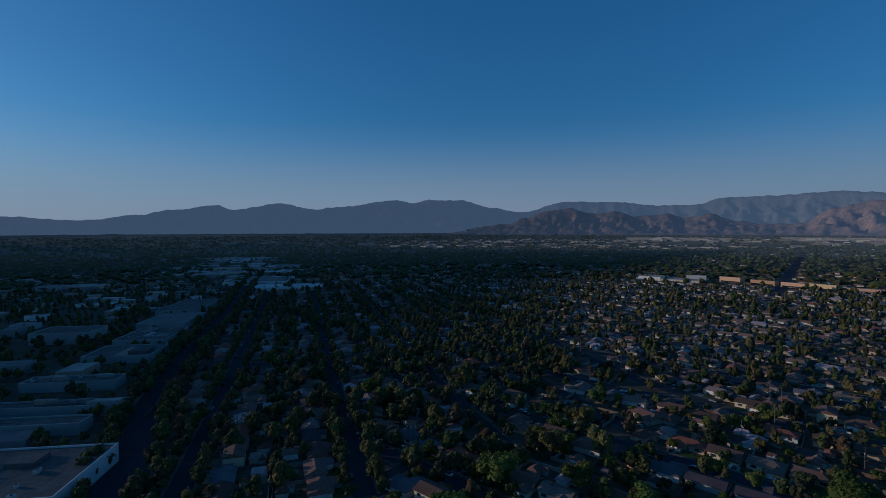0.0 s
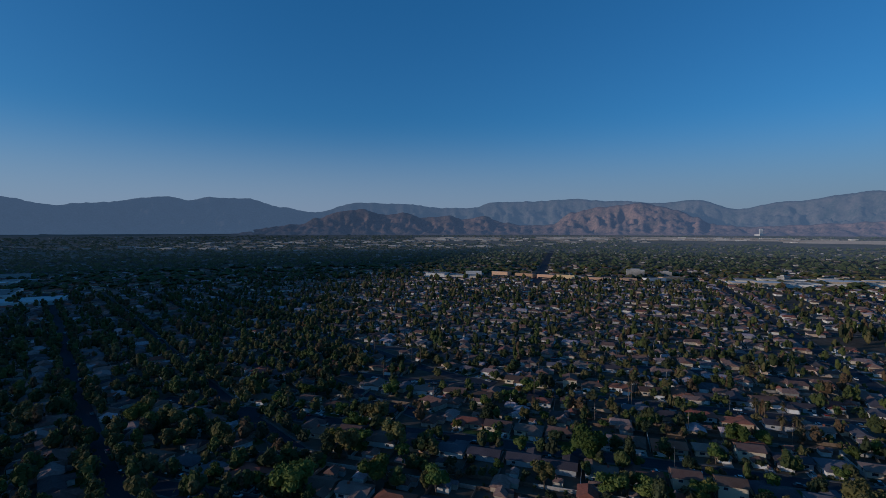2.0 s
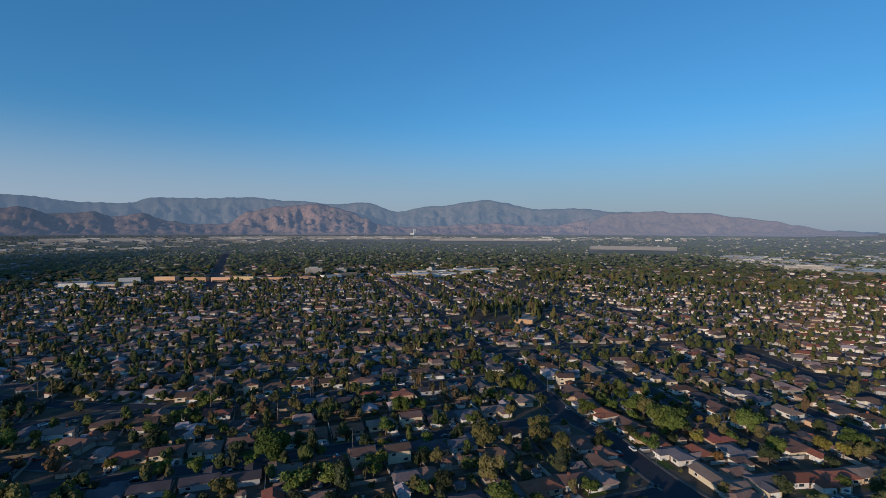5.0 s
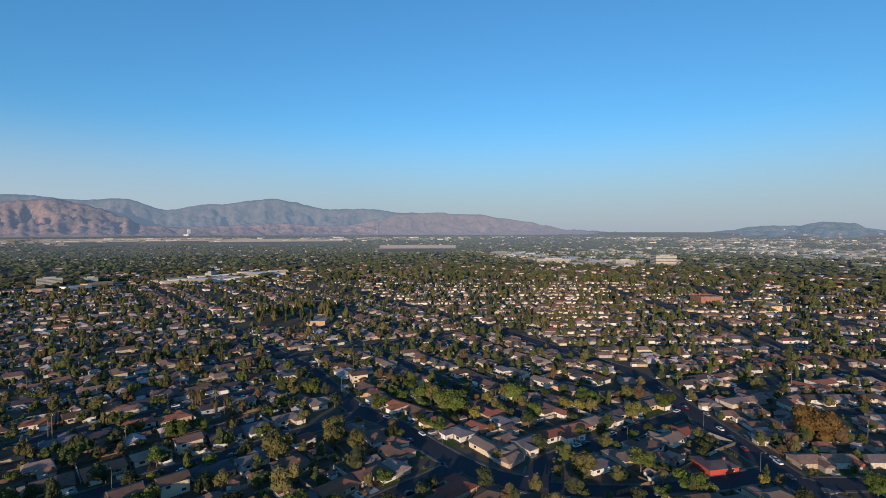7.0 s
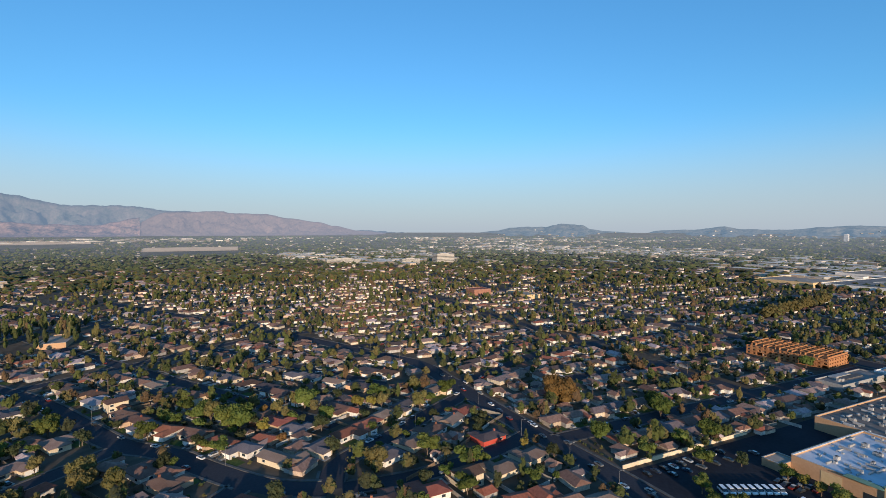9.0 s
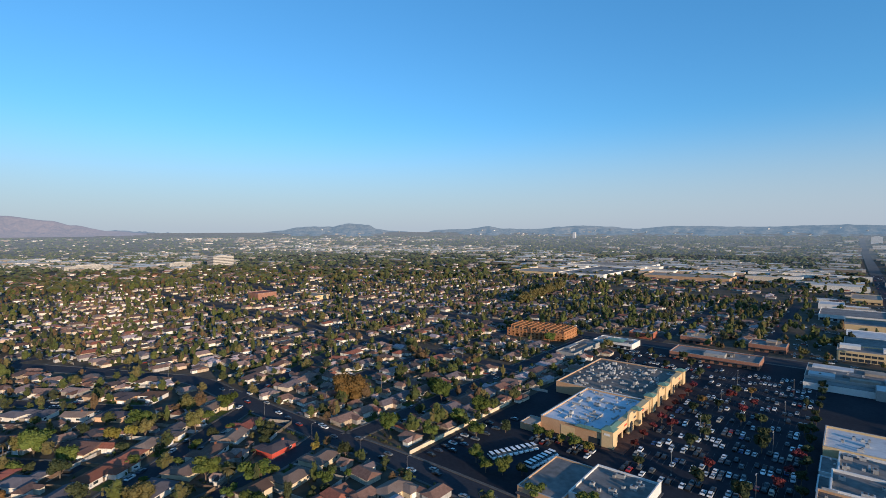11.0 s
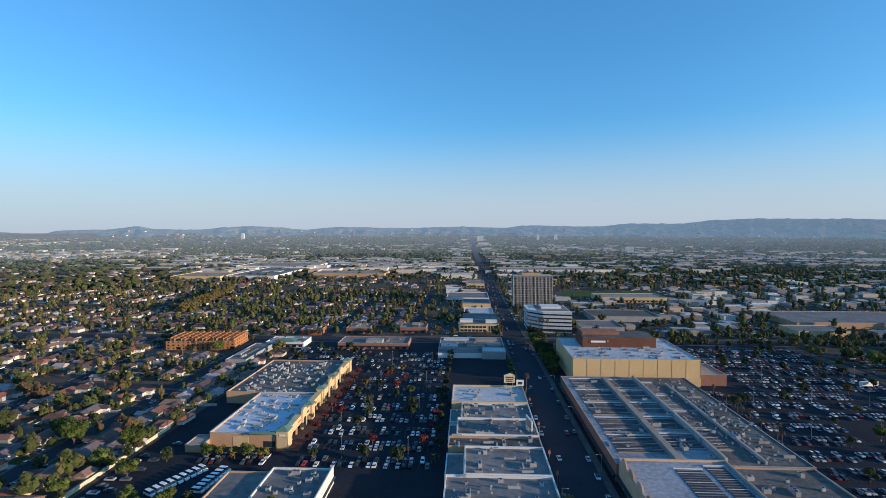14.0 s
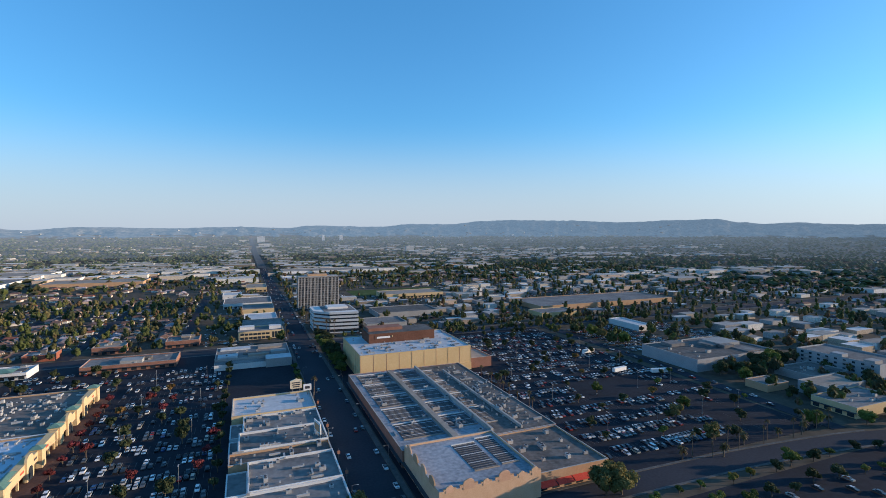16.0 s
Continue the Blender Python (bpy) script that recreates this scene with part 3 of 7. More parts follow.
def road_gap(x, y):
    """Metres from a place to the nearest kerb; negative on a road."""
    d = SEG[:, 2:4] - SEG[:, 0:2]
    t = ((x - SEG[:, 0]) * d[:, 0] + (y - SEG[:, 1]) * d[:, 1]) / (d ** 2).sum(1)
    t = np.clip(t, 0, 1)
    return float((np.hypot(SEG[:, 0] + t * d[:, 0] - x, SEG[:, 1] + t * d[:, 1] - y) - SEG[:, 4]).min())


def resample(pts, step):
    out = []
    for p, q in zip(pts, pts[1:]):
        n = max(1, int((q - p).length / step))
        out += [p.lerp(q, i / n) for i in range(n)]
    return out + [pts[-1]]


def smoothed(pts):
    for _ in range(2):
        out = [pts[0]]
        for p, q in zip(pts, pts[1:]):
            out += [p.lerp(q, 0.25), p.lerp(q, 0.75)]
        pts = out + [pts[-1]]
    return pts


def strip(pts, lo, hi, z0, z1, skip=None):
    """A ribbon along a line between two offsets to its left, mitred at each point, with kerb faces where it is raised."""
    m, rows = Mesh(), []
    for i, p in enumerate(pts):
        d = (pts[min(i + 1, len(pts) - 1)] - pts[max(i - 1, 0)]).normalized()
        n = Vector((-d.y, d.x))
        a, b = p + n * lo, p + n * hi
        za, zb = rise(a.length), rise(b.length)
        rows.append([(a.x, a.y, za + z0), (a.x, a.y, za + z1), (b.x, b.y, zb + z1), (b.x, b.y, zb + z0)])
    m.v = [v for r in rows for v in r]
    for i in range(len(pts) - 1):
        mid_point = Vector(((rows[i][1][0] + rows[i + 1][2][0]) / 2, (rows[i][1][1] + rows[i + 1][2][1]) / 2))
        if skip and skip(mid_point):
            continue
        k = 4 * i
        m.f.append((k + 1, k + 5, k + 6, k + 2))
        if z1 - z0 > 0.13:
            m.f += [(k, k + 4, k + 5, k + 1), (k + 2, k + 6, k + 7, k + 3)]
    return m


for i, (w, pts, houses) in enumerate(STREETS):
    line = resample(smoothed(pts) if len(pts) > 2 else pts, 8.0)
    ob = new("road", strip(line, -w / 2, w / 2, 0.0, 0.02 + 0.004 * i).data("road", ASPHALT))
    tagged(ob, "worn dark asphalt street" if i else "wide dark asphalt boulevard", "road", "", "structure")
    if i < 34:
        near = [p for p in line if p.length < 900]
        if len(near) > 2:
            walkway = Mesh()
            for s in (-1, 1):
                lo, hi = sorted((s * (w / 2 + 0.2), s * (w / 2 + (2.8 if w > 18 else 1.6))))
                k = strip(near, lo, hi, 0.0, 0.23, lambda v: road_gap(v.x, v.y) < 0.1)
                walkway.add(k.v, k.f)
            if walkway.f:
                tagged(new("pavement", walkway.data("pavement", PAVING)), "pale concrete pavement with a kerb along the street", "pavement", "", "structure")


# paler asphalt and haze emission make the far stretch fade
FAR_ROAD = add_haze(material("far_asphalt", (0.06, 0.06, 0.065), (0.09, 0.09, 0.092), 0.9, bump=0), 0.035, 0.42)
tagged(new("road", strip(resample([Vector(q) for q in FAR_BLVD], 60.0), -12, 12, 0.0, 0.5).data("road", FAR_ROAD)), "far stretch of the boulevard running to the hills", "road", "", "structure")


# ---- what covers the ground: blocks kept free of houses ----
BLOCKED = [(-170, -480, 162, -171), (-640, -480, -160, 300), (-700, -900, 45, -498), (160, -480, 290, -420), (-60, -60, 60, 60), (540, 105, 680, 225), (174, -450, 199, -380), (145, -480, 200, -440), (36, -545, 180, -498)]
TAKEN = {}


def free(x, y, r, claim=True):
    """True where nothing stands within r; claims the place."""
    cx, cy = int(x // 30), int(y // 30)
    for i in range(cx - 1, cx + 2):
        for j in range(cy - 1, cy + 2):
            for px, py, pr in TAKEN.get((i, j), ()):
                if math.hypot(px - x, py - y) < (r + pr) * 0.92:
                    return False
    if claim:
        TAKEN.setdefault((cx, cy), []).append((x, y, r))
    return True


def blocked(x, y):
    if y > 150 and x * x + y * y < 1e6 and x < np.interp(y, [120, 225, 320, 440, 650, 900, 1300], [-78, -112, -140, -163, -190, -235, -300]):
        return True
    return any(a < x < c and b < y < d for a, b, c, d in BLOCKED)


def bearing(x, y):
    return math.degrees(math.atan2(x, y)) % 360


def seen(x, y):
    """Inside the sweep of headings that the place is built for."""
    return not 248 < bearing(x, y) < 320


rng = random.Random(7)


# ---- houses ----
def window(parent, x, y, z, w, h, face):
    """A pane in a white frame on a wall facing -y, +y, -x or +x."""
    f, g = Mesh(), Mesh()
    t = 0.07
    if face in "fb":
        s = -1 if face == "f" else 1
        for a, b, c, d in ((-w / 2 - t, -w / 2, 0, h), (w / 2, w / 2 + t, 0, h), (-w / 2 - t, w / 2 + t, h, h + t), (-w / 2 - t, w / 2 + t, -t, 0)):
            f.box(x + a, min(y, y + s * 0.08), z + c, x + b, max(y, y + s * 0.08), z + d)
        g.box(x - w / 2, min(y, y + s * 0.03), z, x + w / 2, max(y, y + s * 0.03), z + h)
    else:
        s = -1 if face == "l" else 1
        for a, b, c, d in ((-w / 2 - t, -w / 2, 0, h), (w / 2, w / 2 + t, 0, h), (-w / 2 - t, w / 2 + t, h, h + t), (-w / 2 - t, w / 2 + t, -t, 0)):
            f.box(min(x, x + s * 0.08), y + a, z + c, max(x, x + s * 0.08), y + b, z + d)
        g.box(min(x, x + s * 0.03), y - w / 2, z, max(x, x + s * 0.03), y + w / 2, z + h)
    win = part("window", f, TRIM, parent)
    part("pane", g, GLASS, win)
    return win


def make_house(w, d, wall, roof, gable, wing, storeys=1, chimney=False, pitch=0.38):
    """A ranch house facing -y: walls, roof, door, garage door and windows."""
    label = f"{'two' if storeys == 2 else 'single'}-storey {wall} stucco house with a {roof} {'gable' if gable else 'hip'} roof"
    h = thing("house", label, "house", group="suburban houses")
    z = 2.75 * storeys + 0.25
    body = Mesh().box(-w / 2, -d / 2, 0, w / 2, d / 2, z)
    top = Mesh().hip(-w / 2, -d / 2, w / 2, d / 2, z, pitch * d / 2, gable=gable)
    if gable:
        body.add([(-w / 2, -d / 2, z), (-w / 2, d / 2, z), (-w / 2, 0, z + pitch * d / 2 * 0.95), (w / 2, -d / 2, z), (w / 2, d / 2, z), (w / 2, 0, z + pitch * d / 2 * 0.95)], [(0, 2, 1), (3, 4, 5), (0, 3, 5, 2), (1, 2, 5, 4)])
    wx = w / 2 - 3.2 if wing > 0 else -w / 2 + 3.2
    body.box(wx - 3.1, -d / 2 - 4.5, 0, wx + 3.1, -d / 2 + 0.3, 2.9)
    top.hip(wx - 3.1, -d / 2 - 4.5, wx + 3.1, -d / 2 + 4.0, 2.9, pitch * 3.1, gable=gable)
    part("wall", body, STUCCO[wall], h)
    part("roof", top, ROOFS[roof], h)
    part("garage_door", Mesh().box(wx - 2.3, -d / 2 - 4.58, 0.03, wx + 2.3, -d / 2 - 4.5, 2.2), TRIM, h)
    part("door", Mesh().box(-wx * 0.15 - 0.5, -d / 2 - 0.06, 0.1, -wx * 0.15 + 0.5, -d / 2, 2.15), POLE_WOOD, h)
    sx = -1 if wing > 0 else 1
    window(h, sx * w * 0.3, -d / 2, 1.0, 2.4, 1.3, "f")
    window(h, sx * w * 0.28, d / 2, 1.0, 1.8, 1.2, "b")
    window(h, sx * w / 2, 0.0, 1.0, 1.6, 1.2, "l" if sx < 0 else "r")
    if storeys == 2:
        window(h, sx * w * 0.3, -d / 2, 3.8, 1.8, 1.2, "f")
        window(h, -sx * w * 0.25, d / 2, 3.8, 1.8, 1.2, "b")
    if chimney:
        part("chimney", Mesh().box(sx * w * 0.22 - 0.45, -0.4, z, sx * w * 0.22 + 0.45, 0.4, z + pitch * d / 2 + 0.9), ROOFS["red-brown tile"], h)
    return h


HOUSES = [
    make_house(15, 9, "white", "brown shingle", False, 1, chimney=True), make_house(14, 8.5, "cream", "grey shingle", True, -1), make_house(16, 9, "tan", "red-brown tile", False, -1),
    make_house(13.5, 9, "white", "tan shingle", True, 1, chimney=True), make_house(15, 8.5, "grey", "dark shingle", True, -1), make_house(14, 10, "cream", "brown shingle", True, 1),
    make_house(16, 9.5, "peach", "dark shingle", False, 1), make_house(13, 9, "white", "grey shingle", False, -1), make_house(11, 9, "cream", "brown shingle", True, 1, 2),
    make_house(15, 9, "white", "red-brown tile", False, 1), make_house(14, 9, "tan", "brown shingle", False, -1, chimney=True), make_house(14.5, 9, "cream", "tan shingle", False, 1),
]
# low shape for the mass of houses further off: gable roof with walls, front wing
FAR_V = [(-.5, -.5, 0), (.5, -.5, 0), (.5, .5, 0), (-.5, .5, 0), (-.5, -.5, .62), (.5, -.5, .62), (.5, .5, .62), (-.5, .5, .62),
         (-.56, -.58, .6), (.56, -.58, .6), (.56, .58, .6), (-.56, .58, .6), (-.40, 0, 1), (.40, 0, 1),
         (.1, -.95, 0), (.46, -.95, 0), (.46, -.4, 0), (.1, -.4, 0), (.1, -.95, .6), (.46, -.95, .6), (.46, -.4, .6), (.1, -.4, .6),
         (.06, -1.02, .58), (.50, -1.02, .58), (.50, 0, .58), (.06, 0, .58), (.28, -.98, .88), (.28, 0, .88)]
FAR_F = [(0, 1, 5, 4), (1, 2, 6, 5), (2, 3, 7, 6), (3, 0, 4, 7), (8, 9, 13, 12), (9, 10, 13), (10, 11, 12, 13), (11, 8, 12), (14, 15, 19, 18), (15, 16, 20, 19), (17, 14, 18, 21), (23, 24, 27, 26), (25, 22, 26, 27), (22, 23, 26)]
FAR_M = [0, 0, 0, 0, 1, 1, 1, 1, 0, 0, 0, 1, 1, 1]

# ---- trees ----
def leaf_cards(n, lobes, size, r, seed, flat=0.0):
    """Leaf sprays on the skins of several lobes (x, y, z, rx, rz): small bent quads in all directions."""
    g = np.random.default_rng(seed)
    weights = np.array([l[3] * l[4] for l in lobes])
    pick = g.choice(len(lobes), n, p=weights / weights.sum())
    lob = np.array(lobes)[pick]
    d = g.normal(size=(n, 3))
    d /= np.linalg.norm(d, axis=1)[:, None]
    d[:, 2] = np.where(d[:, 2] < -0.35, -d[:, 2], d[:, 2])
    depth = g.uniform(0.72, 1.06, n)[:, None]
    c = lob[:, :3] + d * np.stack([lob[:, 3], lob[:, 3], lob[:, 4]], 1) * depth
    nrm = d + g.normal(size=(n, 3)) * 0.55
    nrm /= np.linalg.norm(nrm, axis=1)[:, None]
    t = np.cross(nrm, g.normal(size=(n, 3)))
    t /= np.linalg.norm(t, axis=1)[:, None]
    b = np.cross(nrm, t)
    s = size * g.uniform(0.6, 1.3, n)[:, None]
    bend = nrm * s * 0.25
    quad = np.stack([c - t * s - b * s * 0.6 - bend, c + t * s * 0.9 - b * s * 0.7, c + t * s + b * s * 0.7 - bend, c - t * s * 0.8 + b * s * 0.6], 1)
    return quad.reshape(-1, 3), [tuple(range(4 * i, 4 * i + 4)) for i in range(n)]


def leaf_mass(lobes, seed, seg=7, rings=3, fill=0.84):
    """The dense inner foliage of a crown: a lumpy closed body in each lobe."""
    g, m = random.Random(seed), Mesh()
    for x, y, z, a, b in lobes:
        vs, fs, off = [(x, y, z - b * fill)], [], g.uniform(0, 1)
        for k in range(1, rings + 1):
            t = math.pi * k / (rings + 1)
            for i in range(seg):
                w = fill * g.uniform(0.8, 1.14)
                u = 2 * math.pi * (i + off + 0.5 * (k % 2)) / seg
                vs.append((x + a * w * math.sin(t) * math.cos(u), y + a * w * math.sin(t) * math.sin(u), z - b * w * math.cos(t)))
        vs.append((x, y, z + b * fill * g.uniform(0.9, 1.1)))
        for i in range(seg):
            j = (i + 1) % seg
            fs.append((0, 1 + j, 1 + i))
            for k in range(rings - 1):
                p = 1 + k * seg
                fs.append((p + i, p + j, p + seg + j, p + seg + i))
            p = 1 + (rings - 1) * seg
            fs.append((p + i, p + j, len(vs) - 1))
        m.add(vs, fs)
    return m


def lobes_for(r, h0, h1, count, seed):
    g = random.Random(seed)
    mid = (h0 + h1) / 2
    out = [(0, 0, mid, r * 0.62, (h1 - h0) * 0.42)]
    for i in range(count):
        a = 2.4 * i + g.uniform(-0.4, 0.4)
        k = g.uniform(0.45, 0.72) * r
        out.append((k * math.cos(a), k * math.sin(a), g.uniform(h0 + 0.22 * (h1 - h0), h1 - 0.22 * (h1 - h0)), g.uniform(0.34, 0.5) * r, g.uniform(0.2, 0.3) * (h1 - h0)))
    return out


def make_tree(name, label, leaf, r, h0, h1, lobes, n, size, seed, trunk=0.28):
    t = thing(name, label, "tree", group="suburb trees")
    stem = Mesh().cone(0, 0, -0.3, h0 + 0.35 * (h1 - h0), trunk, trunk * 0.5, 7)
    ls = lobes_for(r, h0, h1, lobes, seed)
    for x, y, z, a, b in ls[1:6]:
        base = h0 * 0.75
        stem.cone(0, 0, base, z, trunk * 0.5, trunk * 0.15, 5, x * 0.9, y * 0.9)
    part("trunk", stem, BARK, t)
    v, f = leaf_cards(int(n * 1.1), ls, size * 0.72, r, seed)
    part("crown", leaf_mass(ls, seed, 6, 2).add(v, f), LEAF[leaf], t)
    return t


def make_palm(label, h, fronds, length, trunk, seed, droop):
    g = random.Random(seed)
    t = thing("palm_tree", label, "palm tree", group="palm trees")
    part("trunk", Mesh().cone(0, 0, -0.3, h * 0.5, trunk, trunk * 0.75, 7, 0.1, 0.0).cone(0.1, 0, h * 0.5, h, trunk * 0.75, trunk * 0.65, 7, 0.12, 0.05), BARK, t)
    m = Mesh()
    for i in range(fronds):
        a, e = 2.4 * i + g.uniform(-0.2, 0.2), g.uniform(-0.9, 1.2)
        pts, wd = [], 0.28 * length
        for k in range(5):
            u = k / 4
            rad = length * (u * math.cos(e) * 0.95 + 0.04)
            z = h + length * (u * math.sin(e) - droop * u * u)
            pts.append((rad, z, wd * (0.25, 0.8, 1.0, 0.8, 0.15)[k] * 0.5))
        vs = []
        for rad, z, ww in pts:
            vs += [(0.22 + rad * math.cos(a) - ww * math.sin(a), 0.05 + rad * math.sin(a) + ww * math.cos(a), z - 0.25 * ww), (0.22 + rad * math.cos(a), 0.05 + rad * math.sin(a), z), (0.22 + rad * math.cos(a) + ww * math.sin(a), 0.05 + rad * math.sin(a) - ww * math.cos(a), z - 0.25 * ww)]
        m.add(vs, [q for k in range(4) for q in ((3 * k, 3 * k + 1, 3 * k + 4, 3 * k + 3), (3 * k + 1, 3 * k + 2, 3 * k + 5, 3 * k + 4))])
    part("crown", m, LEAF["palm"], t)
    return t


TREES = [
    make_tree("shade_tree", "broad green shade tree with a rounded uneven crown", "green", 4.6, 2.2, 8.5, 8, 520, 0.55, 11),
    make_tree("tree", "dark green garden tree with a dense crown", "dark", 3.8, 1.8, 7.5, 7, 420, 0.5, 12),
    make_tree("tree", "tall olive-green tree with an open crown", "olive", 4.2, 3.0, 11.5, 9, 520, 0.55, 13),
    make_tree("garden_tree", "small green garden tree", "green", 2.8, 1.5, 5.5, 6, 260, 0.45, 14),
    make_tree("tree", "large spreading green tree over a garden", "green", 6.2, 2.6, 11.0, 11, 760, 0.65, 15, 0.4),
    make_tree("street_tree", "yellow-green street tree in evening light", "yellow", 3.2, 2.0, 7.0, 7, 330, 0.5, 16),
    make_tree("shrub", "low dark garden shrub tree", "dark", 2.6, 0.5, 3.8, 6, 220, 0.45, 17),
    make_tree("pine_tree", "tall dark pine with a narrow crown", "dark", 2.8, 2.0, 14.0, 10, 420, 0.5, 18),
    make_tree("tree", "rusty brown tree turning in autumn", "rust", 3.4, 2.0, 7.5, 7, 340, 0.5, 19),
]
TREE_ODDS = [24, 22, 12, 20, 8, 9, 18, 4, 3]
BIG_TREES = {
    "rust": make_tree("tree", "very large rusty-green tree with a round dense crown", "rust", 10.0, 2.0, 19.0, 16, 1700, 0.8, 31, 0.7),
    "green": make_tree("tree", "very large green tree towering over the roofs", "green", 8.5, 3.0, 18.0, 14, 1300, 0.75, 32, 0.6),
    "olive": make_tree("tree", "large olive-green tree with broad limbs", "olive", 7.5, 2.5, 14.5, 12, 1000, 0.7, 33, 0.55),
}
BIG_TREES["dark"] = make_tree("tree", "large dark green tree in a dense row", "dark", 8.0, 2.5, 15.0, 13, 1100, 0.72, 34, 0.55)
FAN_PALM = make_palm("tall slender fan palm with a shaggy round crown", 15.0, 26, 2.4, 0.32, 41, 0.55)
DATE_PALM = make_palm("stout date palm with long arching fronds", 7.5, 30, 3.6, 0.5, 42, 0.45)
LOT_TREES = [
    make_tree("parking_tree", "small red-leaved tree in a parking island", "red", 1.9, 1.8, 4.8, 5, 170, 0.42, 51, 0.15),
    make_tree("parking_tree", "small green tree in a parking island", "dark", 2.3, 1.8, 5.6, 6, 210, 0.42, 52, 0.16),
    make_tree("parking_tree", "small rusty tree in a parking island", "rust", 2.0, 1.8, 5.0, 5, 180, 0.42, 53, 0.15),
]
TEMPLATES = HOUSES + TREES + list(BIG_TREES.values()) + [FAN_PALM, DATE_PALM] + LOT_TREES
DONE = set()


def place(template, x, y, z=0.0, turn=0.0, scale=1.0):
    """The first use of a template moves it; later ones are copies."""
    if template.name in DONE:
        ob = copy_thing(template, Matrix())
    else:
        DONE.add(template.name)
        ob = template
    ob.matrix_basis = pose(x, y, z, 0, 0, turn) @ Matrix.Diagonal((scale, scale, scale, 1))
    return ob


# trees that stand out, each in its place
for kind, x, y, s in (("rust", 243, -198, 1.0), ("green", 177, 160, 1.0), ("olive", 112, 254, 0.9), ("olive", 231, 73, 1.0), ("olive", 258, 51, 0.8), ("olive", 213, -68, 0.8), ("green", 303, -52, 0.8),
                      ("green", 192, -183, 0.62), ("green", 201, -238, 0.75), ("green", 210, -244, 0.7), ("olive", 246, 49, 0.75), ("green", 280, -60, 0.55), ("olive", 330, 95, 0.8), ("green", 322, 78, 0.7)):
    place(BIG_TREES[kind], x, y, 0, rng.uniform(0, 360), s)
    free(x, y, 4.5)
for x, y, s in ((213, 237, 1.0), (256, 196, 1.05), (187, 342, 1.1), (257, 199, 0.9), (320, 260, 1.1), (295, 138, 0.8), (304, 133, 0.8), (296, -40, 0.8), (380, 60, 1.0), (240, 262, 1.0), (410, 300, 1.1), (170, 395, 1.1), (330, -250, 1.0), (70, 290, 1.0), (145, 320, 1.0)):
    place(FAN_PALM, x, y, 0, rng.uniform(0, 360), s)
for x, y in ((294, 129), (300, 124), (288, 118), (262, 20), (205, -100), (182, 112), (310, 150), (340, 20)):
    place(DATE_PALM, x, y, 0, rng.uniform(0, 360), rng.uniform(0.85, 1.1))

# houses that stand out, each in its place
for x, y, turn, w, d, wall, roof, gable, wing in ((217, -131, 100, 15, 9, "red", "dark shingle", False, 1), (238, -29, 35, 21, 8.5, "cream", "tan shingle", True, -1), (367, 65, 33, 17, 9, "white", "pale grey shingle", False, 1), (383, -135, 205, 18, 10, "white", "brown shingle", False, -1)):
    landmark = make_house(w, d, wall, roof, gable, wing, chimney=wall == "red")
    landmark.matrix_basis = pose(x, y, 0, 0, 0, turn)
    free(x, y, 7.5)

# ---- houses and garden trees along the streets ----
HOUSE_NEAR, TREE_NEAR, NEAR_HOUSES, NEAR_TREES = 400.0, 330.0, 0, 0
far_houses, mid_trees, far_trees, drives, lawns, fences, parked, sheds, bushes = [], [], [], [], [], [], [], [], []
row_trees = []


def add_tree(x, y):
    global NEAR_TREES
    r = math.hypot(x, y)
    if road_gap(x, y) < 1.2 or blocked(x, y):
        return
    k = rng.choices(range(len(TREES)), TREE_ODDS)[0]
    # old and young gardens lie in patches
    s = rng.uniform(0.7, 1.3) * (1.0 + 0.5 * noise.noise((x * 0.013, y * 0.013, 3.0)))
    if r < TREE_NEAR and r > 165 and seen(x, y) and NEAR_TREES < 265:
        NEAR_TREES += 1
        place(TREES[k], x, y, 0, rng.uniform(0, 360), s)
    elif r < 720:
        h = (8.5, 7.5, 11, 5.5, 11, 7, 4, 14, 7.5)[k] * s
        wd = (4.6, 3.8, 4.2, 2.8, 6.2, 3.2, 2.6, 2.8, 3.4)[k] * s
        mid_trees.append((x, y, 0, rng.uniform(0, 6.28), wd * 0.85, wd * 0.85, h / 2 * 0.88))
    else:
        h = rng.choice((5, 6, 7, 8, 9, 12)) * s
        far_trees.append((x, y, rise(r), rng.uniform(0, 6.28), h * 0.5, h * 0.5, h))


